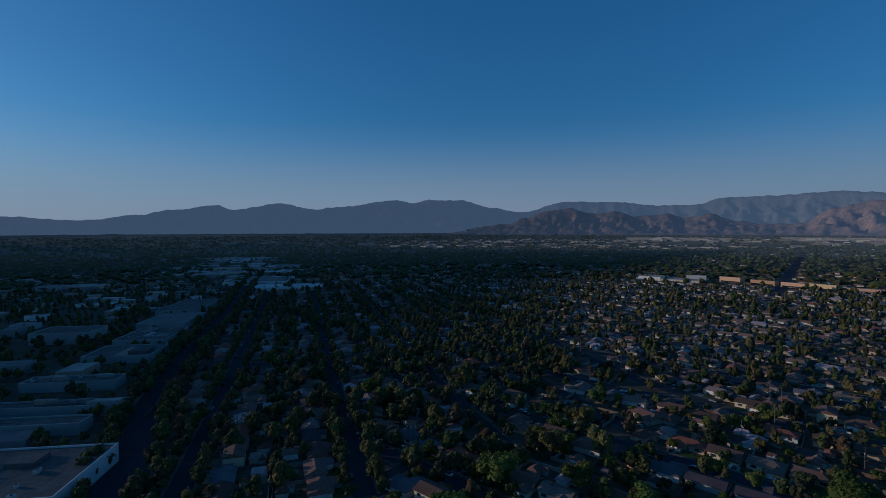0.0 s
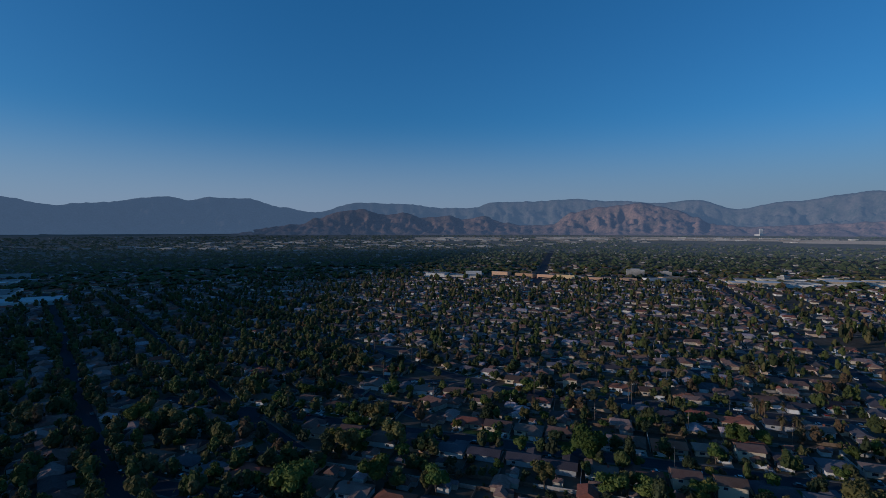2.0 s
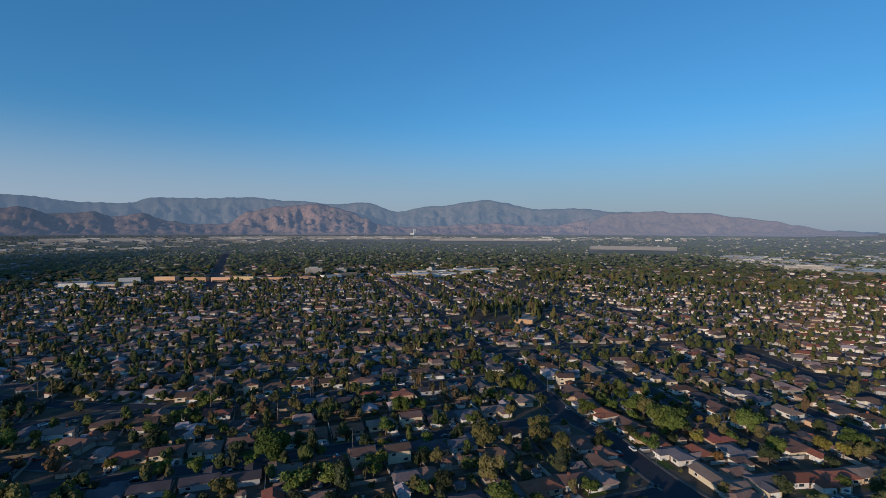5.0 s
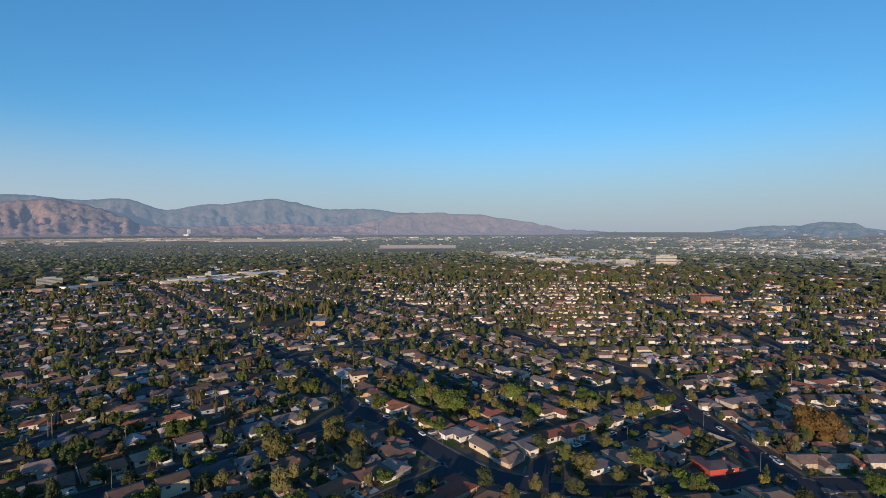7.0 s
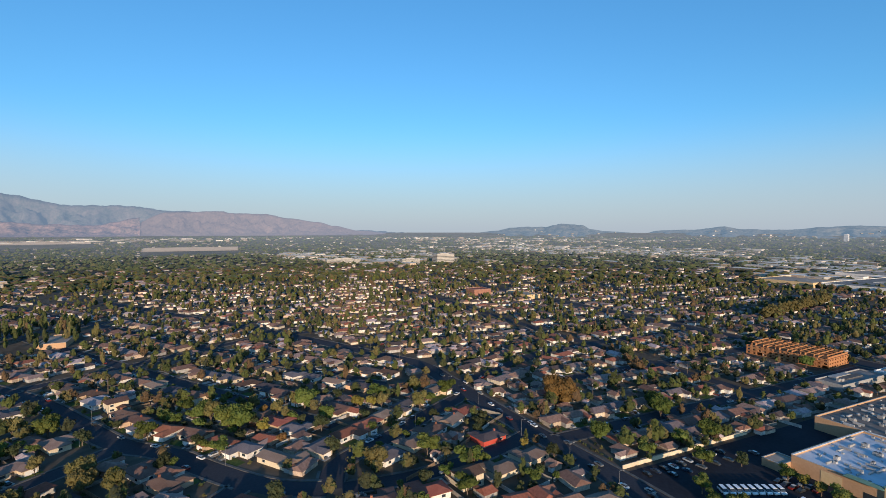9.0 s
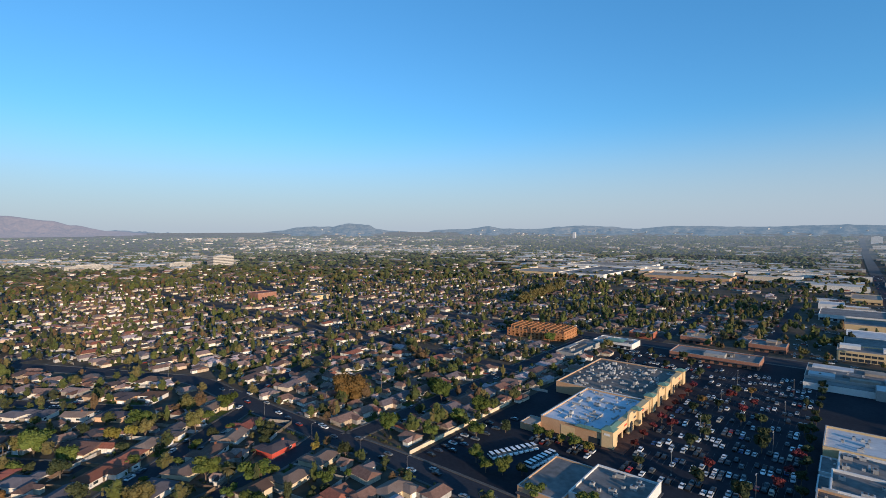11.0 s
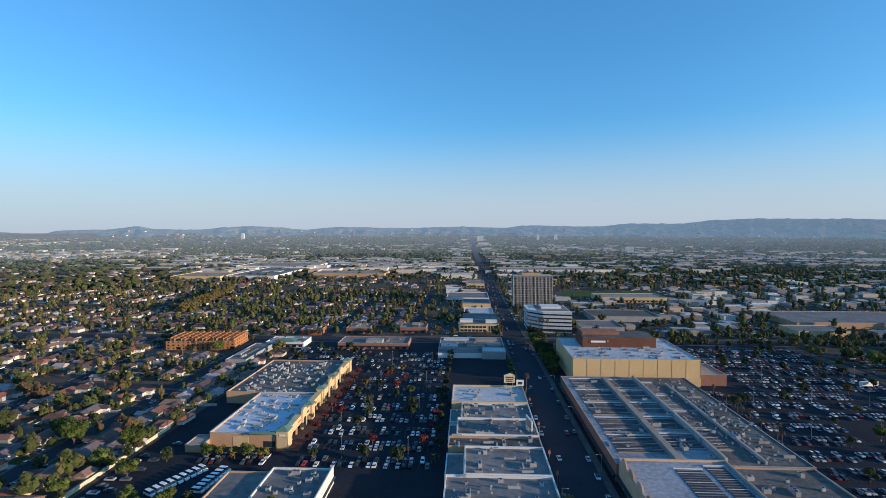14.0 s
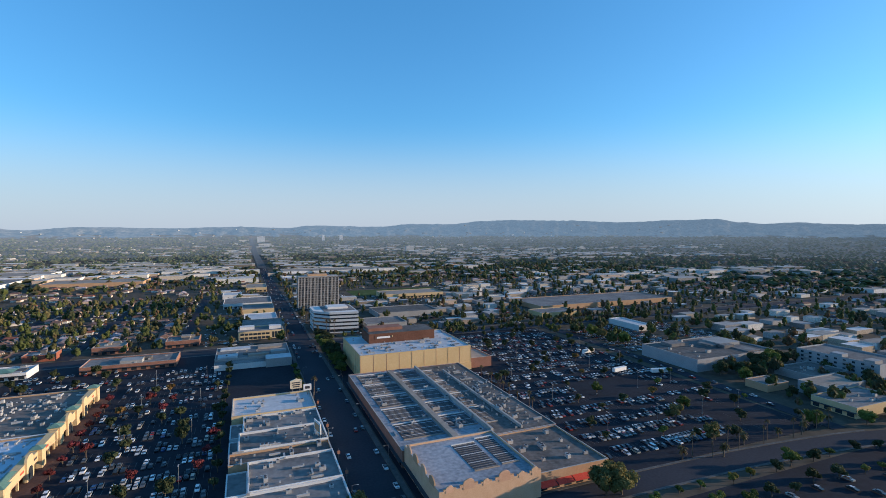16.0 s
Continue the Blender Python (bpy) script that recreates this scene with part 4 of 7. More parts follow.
for w, pts, has in STREETS:
    if not has:
        continue
    line = resample(smoothed(pts) if len(pts) > 2 else pts, 2.0)
    for side in (-1, 1):
        nxt, dist = rng.uniform(8, 14), 0.0
        for p, q in zip(line, line[1:]):
            dist += (q - p).length
            if dist < nxt:
                continue
            nxt = dist + (rng.uniform(14.8, 17.2) if p.length < 330 else rng.uniform(14.5, 20.5))
            d = (q - p).normalized()
            nrm = Vector((-d.y, d.x)) * side
            c = p + nrm * (w / 2 + 13.0 + (rng.uniform(-1.2, 1.5) if p.length < 330 else rng.uniform(-2.5, 5.0)))
            r = c.length
            if blocked(c.x, c.y) or road_gap(c.x, c.y) < 9.0 or not free(c.x, c.y, 6.9):
                continue
            turn = math.degrees(math.atan2(nrm.y, nrm.x)) - 90 + (rng.uniform(-2, 2) if r < 330 else rng.choice((0, 0, 90)) + rng.uniform(-7, 7))
            if 165 < r < HOUSE_NEAR and seen(c.x, c.y) and NEAR_HOUSES < 160:
                NEAR_HOUSES += 1
                place(HOUSES[rng.randrange(len(HOUSES))], c.x, c.y, 0, turn)
            else:
                far_houses.append((c.x, c.y, rise(r), radians(turn), rng.uniform(12, 16), rng.uniform(8, 10), rng.uniform(4.2, 5.2)))
            if r < 800:
                kx = rng.choice((-5.5, 5.5))
                e = p + d * kx + nrm * (w / 2 + 4.3)
                if road_gap(e.x, e.y) > 1.8:
                    drives.append((e.x, e.y, 0, radians(turn), 4.2, 6.4, 1))
                    if rng.random() < 0.75:
                        parked.append((e.x, e.y, radians(turn) + math.pi / 2))
                if rng.random() < 0.8:
                    e = p - d * kx * 0.6 + nrm * (w / 2 + 4.6)
                    if road_gap(e.x, e.y) > 1.8:
                        lawns.append((e.x, e.y, 0, radians(turn), 9.0, 5.0, 1))
                if r < 600:
                    e = p + d * 9.6 + nrm * (w / 2 + 20)
                    fences.append((e.x, e.y, 0, radians(turn), 0.2, 24, rng.uniform(1.6, 2.0)))
                    e = p + nrm * (w / 2 + 33)
                    fences.append((e.x, e.y, 0, radians(turn), 19, 0.2, 1.8))
                if rng.random() < 0.45:
                    e = p + d * rng.uniform(-9, 9) + nrm * (w / 2 + 0.8)
                    parked.append((e.x - nrm.x * 2.2, e.y - nrm.y * 2.2, math.atan2(d.y, d.x)))
            if r < 900 and rng.random() < 0.8:
                e = p + d * rng.uniform(-6, 6) + nrm * (w / 2 + rng.uniform(24, 31))
                if road_gap(e.x, e.y) > 4 and free(e.x, e.y, 3.4):
                    k = rng.uniform(0.35, 0.75)
                    sheds.append((e.x, e.y, 0, radians(turn + rng.choice((0, 90))), 10 * k, 8 * k, 4.4 * min(1, k + 0.3)))
            if r < 520:
                for _ in range(4):
                    e = p + d * rng.uniform(-8, 8) + nrm * (w / 2 + rng.choice((2.6, 3.2, 5.5, 18, 20, 22, 26, 32)))
                    if road_gap(e.x, e.y) > 1.2:
                        bushes.append((e.x, e.y, -0.2, rng.uniform(0, 6.28), rng.uniform(0.8, 1.8), rng.uniform(0.8, 1.8), rng.uniform(0.6, 1.2)))
            for off, chance in ((w / 2 + 2.8, 0.6), (w / 2 + 4.5, 0.5), (w / 2 + 21, 0.55), (w / 2 + 25, 0.6), (w / 2 + 29, 0.6), (w / 2 + 33, 0.5)):
                if rng.random() < chance:
                    e = p + d * rng.uniform(-9, 9) + nrm * (off + rng.uniform(-1.5, 1.5))
                    if free(e.x, e.y, 1.6):
                        add_tree(e.x, e.y)

# beyond the laid-out streets the suburb goes on as rows to the foot of the hills
# houses and trees on the unseen western headings are added to shade the lots
for i in range(8000):
    az, r = rng.uniform(-50, 310), 175 + 1000 * rng.random() ** 0.6
    x, y = heading(az, r)
    if blocked(x, y) or road_gap(x, y) < 8.5:
        continue
    if i % 3 == 0 and free(x, y, 6.5):
        turn = rng.choice((0, 90, 180, 270)) - (48.7 if az < 100 else 0) + rng.uniform(-4, 4)
        if r < HOUSE_NEAR and seen(x, y) and NEAR_HOUSES < 170:
            NEAR_HOUSES += 1
            place(HOUSES[rng.randrange(len(HOUSES))], x, y, 0, turn)
        else:
            far_houses.append((x, y, rise(r), radians(turn), rng.uniform(12, 16), rng.uniform(8, 10), rng.uniform(4.2, 5.2)))
    elif free(x, y, 1.9):
        add_tree(x, y)
# small houses that fill the blocks between the rows
for i in range(6000):
    az, r = rng.uniform(-10, 165), 172 + 560 * rng.random() ** 0.8
    x, y = heading(az, r)
    if not blocked(x, y) and road_gap(x, y) > 6.5 and free(x, y, 5.3):
        turn = rng.choice((0, 90, 180, 270)) - (48.7 if az < 100 else 0) + rng.uniform(-4, 4)
        far_houses.append((x, y, 0, radians(turn), rng.uniform(9, 12), rng.uniform(7, 8.5), rng.uniform(3.8, 4.8)))
        bushes.append((x + rng.uniform(-7, 7), y + rng.uniform(-7, 7), -0.2, rng.uniform(0, 6.28), 1.6, 1.6, 1.1))
for i in range(3000):
    az, r = rng.uniform(40, 165), 172 + 500 * rng.random() ** 0.8
    x, y = heading(az, r)
    if not blocked(x, y) and road_gap(x, y) > 0.8 and free(x, y, 1.3):
        if i % 3:
            bushes.append((x, y, -0.2, rng.uniform(0, 6.28), rng.uniform(1.0, 2.2), rng.uniform(1.0, 2.2), rng.uniform(0.8, 1.5)))
        else:
            add_tree(x, y)
# old trees over the eastern and south-eastern gardens
for i in range(2100):
    az, r = rng.uniform(78, 160), 380 + 870 * rng.random() ** 0.8
    x, y = heading(az, r)
    if not blocked(x, y) and road_gap(x, y) > 0.8 and free(x, y, 1.2):
        add_tree(x, y)
# clipped hedges and a garden wall along the main street
for k in range(70):
    x = 172 + 1.8 * k + rng.uniform(-0.5, 0.5)
    for y in (-171.6 + max(0, x - 221) * 0.02, -146.5 - max(0, 240 - x) * 0.03):
        if road_gap(x, y) > 1.5 and rng.random() < 0.8:
            bushes.append((x, y, -0.2, rng.uniform(0, 6.28), rng.uniform(0.8, 1.5), rng.uniform(0.8, 1.5), rng.uniform(0.6, 1.1)))
for k in range(12):
    fences.append((222 + 6 * k, -170.2, 0, 0.0, 5.8, 0.25, 1.5))
# tall old pines in the park
for k in range(70):
    x, y = 605 + rng.gauss(0, 38), 165 + rng.gauss(0, 34)
    if free(x, y, 2.2):
        h = rng.uniform(13, 21)
        mid_trees.append((x, y, 0, rng.uniform(0, 6.28), rng.uniform(3.5, 5.5), rng.uniform(3.5, 5.5), h / 2))
# tall garden trees that overtop the roofs, in loose groups
for i in range(2000):
    az, r = rng.uniform(-12, 165), 190 + 620 * rng.random() ** 0.8
    x, y = heading(az, r)
    if road_gap(x, y) > 1.5 and not blocked(x, y) and noise.noise((x * 0.016, y * 0.016, 9.0)) > 0.08 and free(x, y, 0.5):
        h = rng.uniform(7, 13)
        mid_trees.append((x, y, 0, rng.uniform(0, 6.28), h * rng.uniform(0.34, 0.48), h * rng.uniform(0.34, 0.48), h / 2))
# a long row of trees across the south-eastern blocks
for k in range(46):
    row_trees.append((366 + k * 1.0 + rng.uniform(-5, 5), -612 - 5 * k, 0, rng.uniform(0, 6.28), rng.uniform(6, 8.5), rng.uniform(6, 8.5), rng.uniform(7, 9)))
# dense gardens south of the cross street
for i in range(430):
    x, y = rng.uniform(46, 330), rng.uniform(-860, -500)
    if road_gap(x, y) > 0.6 and free(x, y, 1.3):
        h = rng.uniform(7, 13)
        mid_trees.append((x, y, 0, rng.uniform(0, 6.28), h * 0.48, h * 0.48, h / 2))
# street trees whose crowns hang over the northern streets
for i in range(3000):
    az, r = rng.uniform(-24, 165), 185 + 560 * rng.random() ** 0.8
    x, y = heading(az, r)
    if 0.2 < road_gap(x, y) < 3.5 and not blocked(x, y) and noise.noise((x * 0.012, y * 0.012, 2.0)) > -0.25 and free(x, y, 1.2):
        h = rng.uniform(6, 11)
        mid_trees.append((x, y, 0, rng.uniform(0, 6.28), h * 0.48, h * 0.48, h / 2))
# flat roofs of the north-western blocks, kept clear
NORTH_ROOFS = [(-205, 200, -123, 248), (-225, 310, -152, 322), (-235, 282, -159, 295), (-240, 360, -180, 376), (-330, 510, -277, 545), (-240, 430, -188, 470), (-246, 490, -200, 550), (-262, 570, -212, 640), (-280, 660, -228, 763)]
# old street trees in rows along the northern streets
for w, pts, has in STREETS:
    if not has or pts[0].y < 120:
        continue
    line = resample(pts, 9.5)
    for p, q in zip(line, line[1:]):
        n = Vector((p.y - q.y, q.x - p.x)).normalized()
        for side in (-1, 1):
            x, y = p + n * side * (w / 2 + rng.uniform(0.8, 2.6))
            if math.hypot(x, y) < 900 and x < 0.35 * y and rng.random() < 0.8 and road_gap(x, y) > 0.2 and not blocked(x, y):
                h = rng.uniform(7, 12)
                mid_trees.append((x, y, 0, rng.uniform(0, 6.28), h * 0.46, h * 0.46, h / 2))
# broad old trees whose crowns close over the boulevard and the streets to the north-west
line = resample([Vector(q) for q in BLVD if q[1] >= 120], 8.5)
for p, q in zip(line, line[1:]):
    n = Vector((p.y - q.y, q.x - p.x)).normalized()
    for off in (-12.5, -9.5, 9.5, 12.5):
        if p.y > 175 and rng.random() < 0.72:
            x, y = p + n * (off + rng.uniform(-2.5, 2.5))
            h = rng.uniform(8, 14)
            mid_trees.append((x, y, 0, rng.uniform(0, 6.28), h * 0.46, h * 0.46, h / 2))
for i in range(950):
    az, r = rng.uniform(-27, 22), 205 + 560 * rng.random() ** 0.75
    x, y = heading(az, r)
    if road_gap(x, y) > -2.5 and noise.noise((x * 0.02, y * 0.02, 5.0)) > -0.1 and not any(a - 4 < x < c + 4 and b - 4 < y < d + 4 for a, b, c, d in NORTH_ROOFS):
        h = rng.uniform(8, 15)
        mid_trees.append((x, y, 0, rng.uniform(0, 6.28), h * 0.45, h * 0.45, h / 2))
# the northern blocks lie under a dense cover of old trees
for i in range(2200):
    az, r = rng.uniform(-14, 60), 185 + 640 * rng.random() ** 0.7
    x, y = heading(az, r)
    if road_gap(x, y) > 1.0 and not blocked(x, y) and free(x, y, 1.5):
        add_tree(x, y)
for i in range(47000):
    az, r = rng.uniform(-42, 250), 1000 + 2950 * rng.random() ** 1.15
    x, y = heading(az, r)
    if blocked(x, y) or road_gap(x, y) < 6 or (r < 1150 and not free(x, y, 9)):
        continue
    if abs(x + 40) < 26 and y < -400:
        continue
    if any(a < az < b and c - 330 < r < d for a, b, c, d in FIELDS):
        continue
    row = 48.7 if az < 100 else 0
    grow = 1 + max(0, r - 2400) / 5000
    if (i % 7 < 2) if r < 1500 else (i % 9 < 1):
        far_houses.append((x, y, rise(r), radians(rng.choice((0, 90, 180, 270)) - row + rng.uniform(-3, 3)), rng.uniform(11, 16), rng.uniform(8, 10), rng.uniform(4.0, 5.4)))
    else:
        h = rng.choice((5, 6, 7, 8, 9, 12)) * rng.uniform(0.8, 1.2)
        far_trees.append((x, y, rise(r) - 0.2, rng.uniform(0, 6.28), h * 0.95 * grow, h * 0.95 * grow, h * 0.9))

near_rows, far_rows = [q for q in far_houses if math.hypot(q[0], q[1]) < 1500], [q for q in far_houses if math.hypot(q[0], q[1]) >= 1500]
GABLE_V = [(-.5, -.5, 0), (.5, -.5, 0), (.5, .5, 0), (-.5, .5, 0), (-.55, -.55, .62), (.55, -.55, .62), (.55, .55, .62), (-.55, .55, .62), (-.5, 0, 1), (.5, 0, 1)]
GABLE_F = [(0, 1, 5, 4), (1, 2, 6, 5), (2, 3, 7, 6), (3, 0, 4, 7), (4, 5, 9, 8), (6, 7, 8, 9), (5, 6, 9), (7, 4, 8)]
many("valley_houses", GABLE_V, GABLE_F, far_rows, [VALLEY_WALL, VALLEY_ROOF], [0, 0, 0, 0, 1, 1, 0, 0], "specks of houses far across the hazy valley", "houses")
many("distant_houses", FAR_V, FAR_F, near_rows, [FAR_WALL, FAR_ROOF], FAR_M, "rows of small stucco houses with mixed roofs, far across the valley", "houses")


def clump(n, size, seed, seg=0, rings=2, bodies=3):
    """A tree crown of unit radius, two units high; seg gives it a dense inner mass."""
    g = random.Random(seed)
    lobes = [(0.04, 0, 1.0, 0.64, 0.72), (0.46, 0.2, 0.95, 0.44, 0.46), (-0.4, 0.35, 1.15, 0.44, 0.48), (0.05, -0.5, 1.05, 0.46, 0.46), (g.uniform(-0.2, 0.2), g.uniform(-0.2, 0.2), 1.55, 0.44, 0.4)]
    v, f = leaf_cards(n, lobes, size, 1, seed)
    if not seg:
        return v, f
    m = leaf_mass([lobes[0], lobes[4], lobes[1 + seed % 3], lobes[1 + (seed + 1) % 3]][:bodies], seed, seg, rings).add(v, f)
    return m.v, m.f


many("tree_row", *clump(120, 0.17, 67, 7, 3), row_trees, [LEAF["olive"]], None, "long dense row of olive-green trees along a street", "trees")
mid = [clump(56, 0.15, s, 7, 3, 4) for s in (61, 62, 63)] + [clump(12, 0.18, s, 6, 2) for s in (71, 72, 73)]
near_gardens, far_gardens = [q for q in mid_trees if math.hypot(q[0], q[1]) < 430], [q for q in mid_trees if math.hypot(q[0], q[1]) >= 430]
for k, (v, f) in enumerate(mid):
    many("garden_trees", v, f, near_gardens[k::3] if k < 3 else far_gardens[k - 3::3], [FAR_LEAF], None, "garden trees between the houses in mixed greens", "trees")
many("garden_sheds", FAR_V, FAR_F, sheds, [FAR_WALL, FAR_ROOF], FAR_M, "back-yard sheds and garages behind the houses", "sheds")
many("bushes_and_hedges", *clump(10, 0.3, 64, 5, 1, 2), bushes, [FAR_LEAF], None, "garden bushes and hedges round the houses", "bushes")
blob_v, blob_f = [], []
for k, (z, r) in enumerate(((0.02, 0.6), (0.55, 1.0))):
    blob_v += [(r * math.cos(0.6 * k + 1.2566 * i) * (1 + 0.25 * math.sin(5 * i + k)), r * math.sin(0.6 * k + 1.2566 * i) * (1 - 0.2 * math.cos(4 * i + k)), z + 0.12 * math.sin(3 * i + k)) for i in range(5)]
blob_v.append((0.15, -0.1, 1.0))
for i in range(5):
    blob_f += [(i, (i + 1) % 5, 5 + (i + 1) % 5, 5 + i), (5 + i, 5 + (i + 1) % 5, 10)]
low_v = [(r * math.cos(1.2566 * i), r * math.sin(1.2566 * i), z) for i, r, z in ((0, 1.0, 0.3), (1, 0.8, 0.2), (2, 1.1, 0.35), (3, 0.85, 0.25), (4, 0.95, 0.4))] + [(0.15, -0.1, 1.0)]
low_f = [(i, (i + 1) % 5, 5) for i in range(5)]
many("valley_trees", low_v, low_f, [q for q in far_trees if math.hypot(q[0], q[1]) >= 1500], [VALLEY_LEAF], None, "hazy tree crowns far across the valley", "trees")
many("farther_trees", *clump(4, 0.24, 66, 5, 2, 2), [(*q[:6], q[6] / 2) for q in far_trees if math.hypot(q[0], q[1]) < 1080], [FAR_LEAF], None, "trees among the farther rows of houses", "trees")
many("distant_trees", blob_v, blob_f, [q for q in far_trees if 1080 <= math.hypot(q[0], q[1]) < 1500], [FAR_LEAF], None, "countless dark tree crowns far across the valley", "trees")
slab_v = [(x, y, z) for z in (0, 1) for x, y in ((-.5, -.5), (.5, -.5), (.5, .5), (-.5, .5))]
slab_f = [(4, 5, 6, 7), (0, 1, 5, 4), (1, 2, 6, 5), (2, 3, 7, 6), (3, 0, 4, 7)]
many("driveways", slab_v, slab_f, [(x, y, 0, a, sx, sy, 0.07) for x, y, _, a, sx, sy, _ in drives], [CONCRETE], None, "pale concrete driveways before the houses", "driveways")
many("front_lawns", slab_v, slab_f, [(x, y, 0, a, sx, sy, 0.05) for x, y, _, a, sx, sy, _ in lawns], [LAWN], None, "small green front lawns", "lawns")
many("garden_walls", slab_v, slab_f, fences, [FENCE], None, "low block walls and fences between the gardens", "garden walls")


# ---- commercial blocks ----
WALL_WHITE = material("painted_wall_white", (0.546, 0.546, 0.528), (0.651, 0.642, 0.625), coarse=0.1, fine=1.2, bump=0.1)
WALL_CREAM = material("painted_wall_cream", (0.500, 0.375, 0.205), (0.590, 0.450, 0.260), coarse=0.1, fine=1.2, bump=0.1)
WALL_TAN = material("painted_wall_tan", (0.400, 0.250, 0.145), (0.480, 0.315, 0.190), coarse=0.1, fine=1.2, bump=0.1)
WALL_YELLOW = material("store_panel_yellow", (0.546, 0.396, 0.194), (0.616, 0.458, 0.246), coarse=0.08, fine=0.9, bump=0.1)
WALL_BROWN = material("brown_cladding", (0.114, 0.055, 0.037), (0.167, 0.084, 0.057), coarse=0.1, fine=1.2, bump=0.1)
WALL_GREY = material("painted_wall_grey", (0.25, 0.25, 0.245), (0.34, 0.335, 0.32), coarse=0.1, fine=1.2, bump=0.1)
WALL_PALE = material("pale_grey_stucco", (0.27, 0.28, 0.29), (0.35, 0.36, 0.37), coarse=0.1, fine=1.2, bump=0.1)
ROOF_MALL = material("patched_mall_roof", (0.13, 0.145, 0.17), (0.37, 0.385, 0.41), 0.75, coarse=0.04, fine=0.5, bump=0.1)
WALL_BRICK = material("red_brick_wall", (0.22, 0.110, 0.078), (0.31, 0.165, 0.120), coarse=0.2, fine=1.5, bump=0.2)
WALL_RUST = material("rust_red_wall", (0.26, 0.085, 0.055), (0.34, 0.13, 0.085), coarse=0.2, fine=1.5, bump=0.1)
ROOF_WHITE = material("white_roof_coating", (0.375, 0.390, 0.405), (0.525, 0.540, 0.555), 0.7, coarse=0.06, fine=0.4, bump=0.1)
ROOF_GREY = material("grey_roof_felt", (0.122, 0.117, 0.113), (0.245, 0.235, 0.226), 0.85, coarse=0.05, fine=0.35, bump=0.1)
ROOF_DARK = material("dark_roof_felt", (0.075, 0.071, 0.068), (0.150, 0.143, 0.135), 0.85, coarse=0.05, fine=0.4, bump=0.1)
ROOF_TAN = material("tan_roof_felt", (0.240, 0.203, 0.165), (0.345, 0.300, 0.255), 0.85, coarse=0.05, fine=0.35, bump=0.1)
GREEN_ROOF = material("green_metal_roof", (0.10, 0.19, 0.15), (0.16, 0.27, 0.22), 0.5, 0.1, bump=0.05)
TIMBER = material("raw_timber", (0.32, 0.14, 0.065), (0.43, 0.22, 0.10), 0.8, coarse=0.2, fine=2)
RED_CLOTH = material("red_awning", (0.45, 0.05, 0.03), (0.58, 0.09, 0.06), 0.8, bump=0.05)
SLAT_DARK = material("dark_roof_slats", (0.035, 0.04, 0.05), (0.07, 0.075, 0.085), 0.5, bump=0)
SIGN_WHITE = material("sign_face", (0.66, 0.65, 0.62), (0.74, 0.73, 0.70), 0.5, bump=0)
SIGN_RED = material("sign_red", (0.5, 0.08, 0.05), (0.6, 0.12, 0.08), 0.5, bump=0)
SIGN_DARK = material("sign_dark", (0.04, 0.04, 0.05), (0.06, 0.06, 0.07), 0.5, bump=0)


def flat_building(name, label, x0, y0, x1, y1, h, wall, roof, parapet=0.9, glass=(), thick=0.5, category="building"):
    """A flat-roofed block: walls with a parapet round a sunken roof; glass lists the sides with shop windows."""
    b = thing(name, label, category, (x0 + x1) / 2, (y0 + y1) / 2)
    a, c, t, z = (x1 - x0) / 2, (y1 - y0) / 2, thick, h + parapet
    m = Mesh().box(-a, -c, 0, a, -c + t, z).box(-a, c - t, 0, a, c, z).box(-a, -c + t, 0, -a + t, c - t, z).box(a - t, -c + t, 0, a, c - t, z)
    part("wall", m, wall, b)
    part("roof", Mesh().box(-a + t, -c + t, h - 0.4, a - t, c - t, h), roof, b)
    cap = Mesh().box(-a - .06, -c - .06, z, a + .06, -c + t, z + .12).box(-a - .06, c - t, z, a + .06, c + .06, z + .12).box(-a - .06, -c + t, z, -a + t, c - t, z + .12).box(a - t, -c + t, z, a + .06, c - t, z + .12)
    part("coping", cap, CONCRETE if wall is not WALL_WHITE else WALL_WHITE, b)
    for side in glass:
        if side == "n":
            part("shop_canopy", Mesh().box(-a, c + 0.02, 3.0, a, c + 1.8, 3.3), SLAT_DARK, b)
        elif side in "ew":
            k = a if side == "e" else -a - 1.5
            part("shop_canopy", Mesh().box(k + 0.02, -c, 3.0, k + 1.48, c, 3.3), SLAT_DARK, b)
        n = max(2, int((2 * a if side in "ns" else 2 * c) / 6))
        for i in range(n):
            u = -1 + (2 * i + 1) / n
            if side in "ns":
                y = c if side == "n" else -c
                g = Mesh().box(u * a - 1.8, min(y, y + .06 * (1 if side == "n" else -1)), 0.4, u * a + 1.8, max(y, y + .06 * (1 if side == "n" else -1)), 2.7)
            else:
                x = a if side == "e" else -a
                g = Mesh().box(min(x, x + .06 * (1 if side == "e" else -1)), u * c - 1.8, 0.4, max(x, x + .06 * (1 if side == "e" else -1)), u * c + 1.8, 2.7)
            part("window", g, GLASS, b)
    return b


def make_unit(w, d, h, fans):
    u = thing("rooftop_unit", "grey metal air-conditioning unit standing on a flat roof", "air conditioner", group="rooftop units")
    part("casing", Mesh().box(-w / 2, -d / 2, 0, w / 2, d / 2, h), GALV, u)
    for i in range(fans):
        part("fan_cowl", Mesh().cone((i - (fans - 1) / 2) * d * 0.9, 0, h, h + 0.25, d * 0.36, d * 0.33, 10), SLAT_DARK, u)
    return u


UNITS = [make_unit(2.6, 1.7, 1.6, 1), make_unit(4.2, 2.0, 1.9, 2), make_unit(1.4, 1.2, 1.1, 1)]


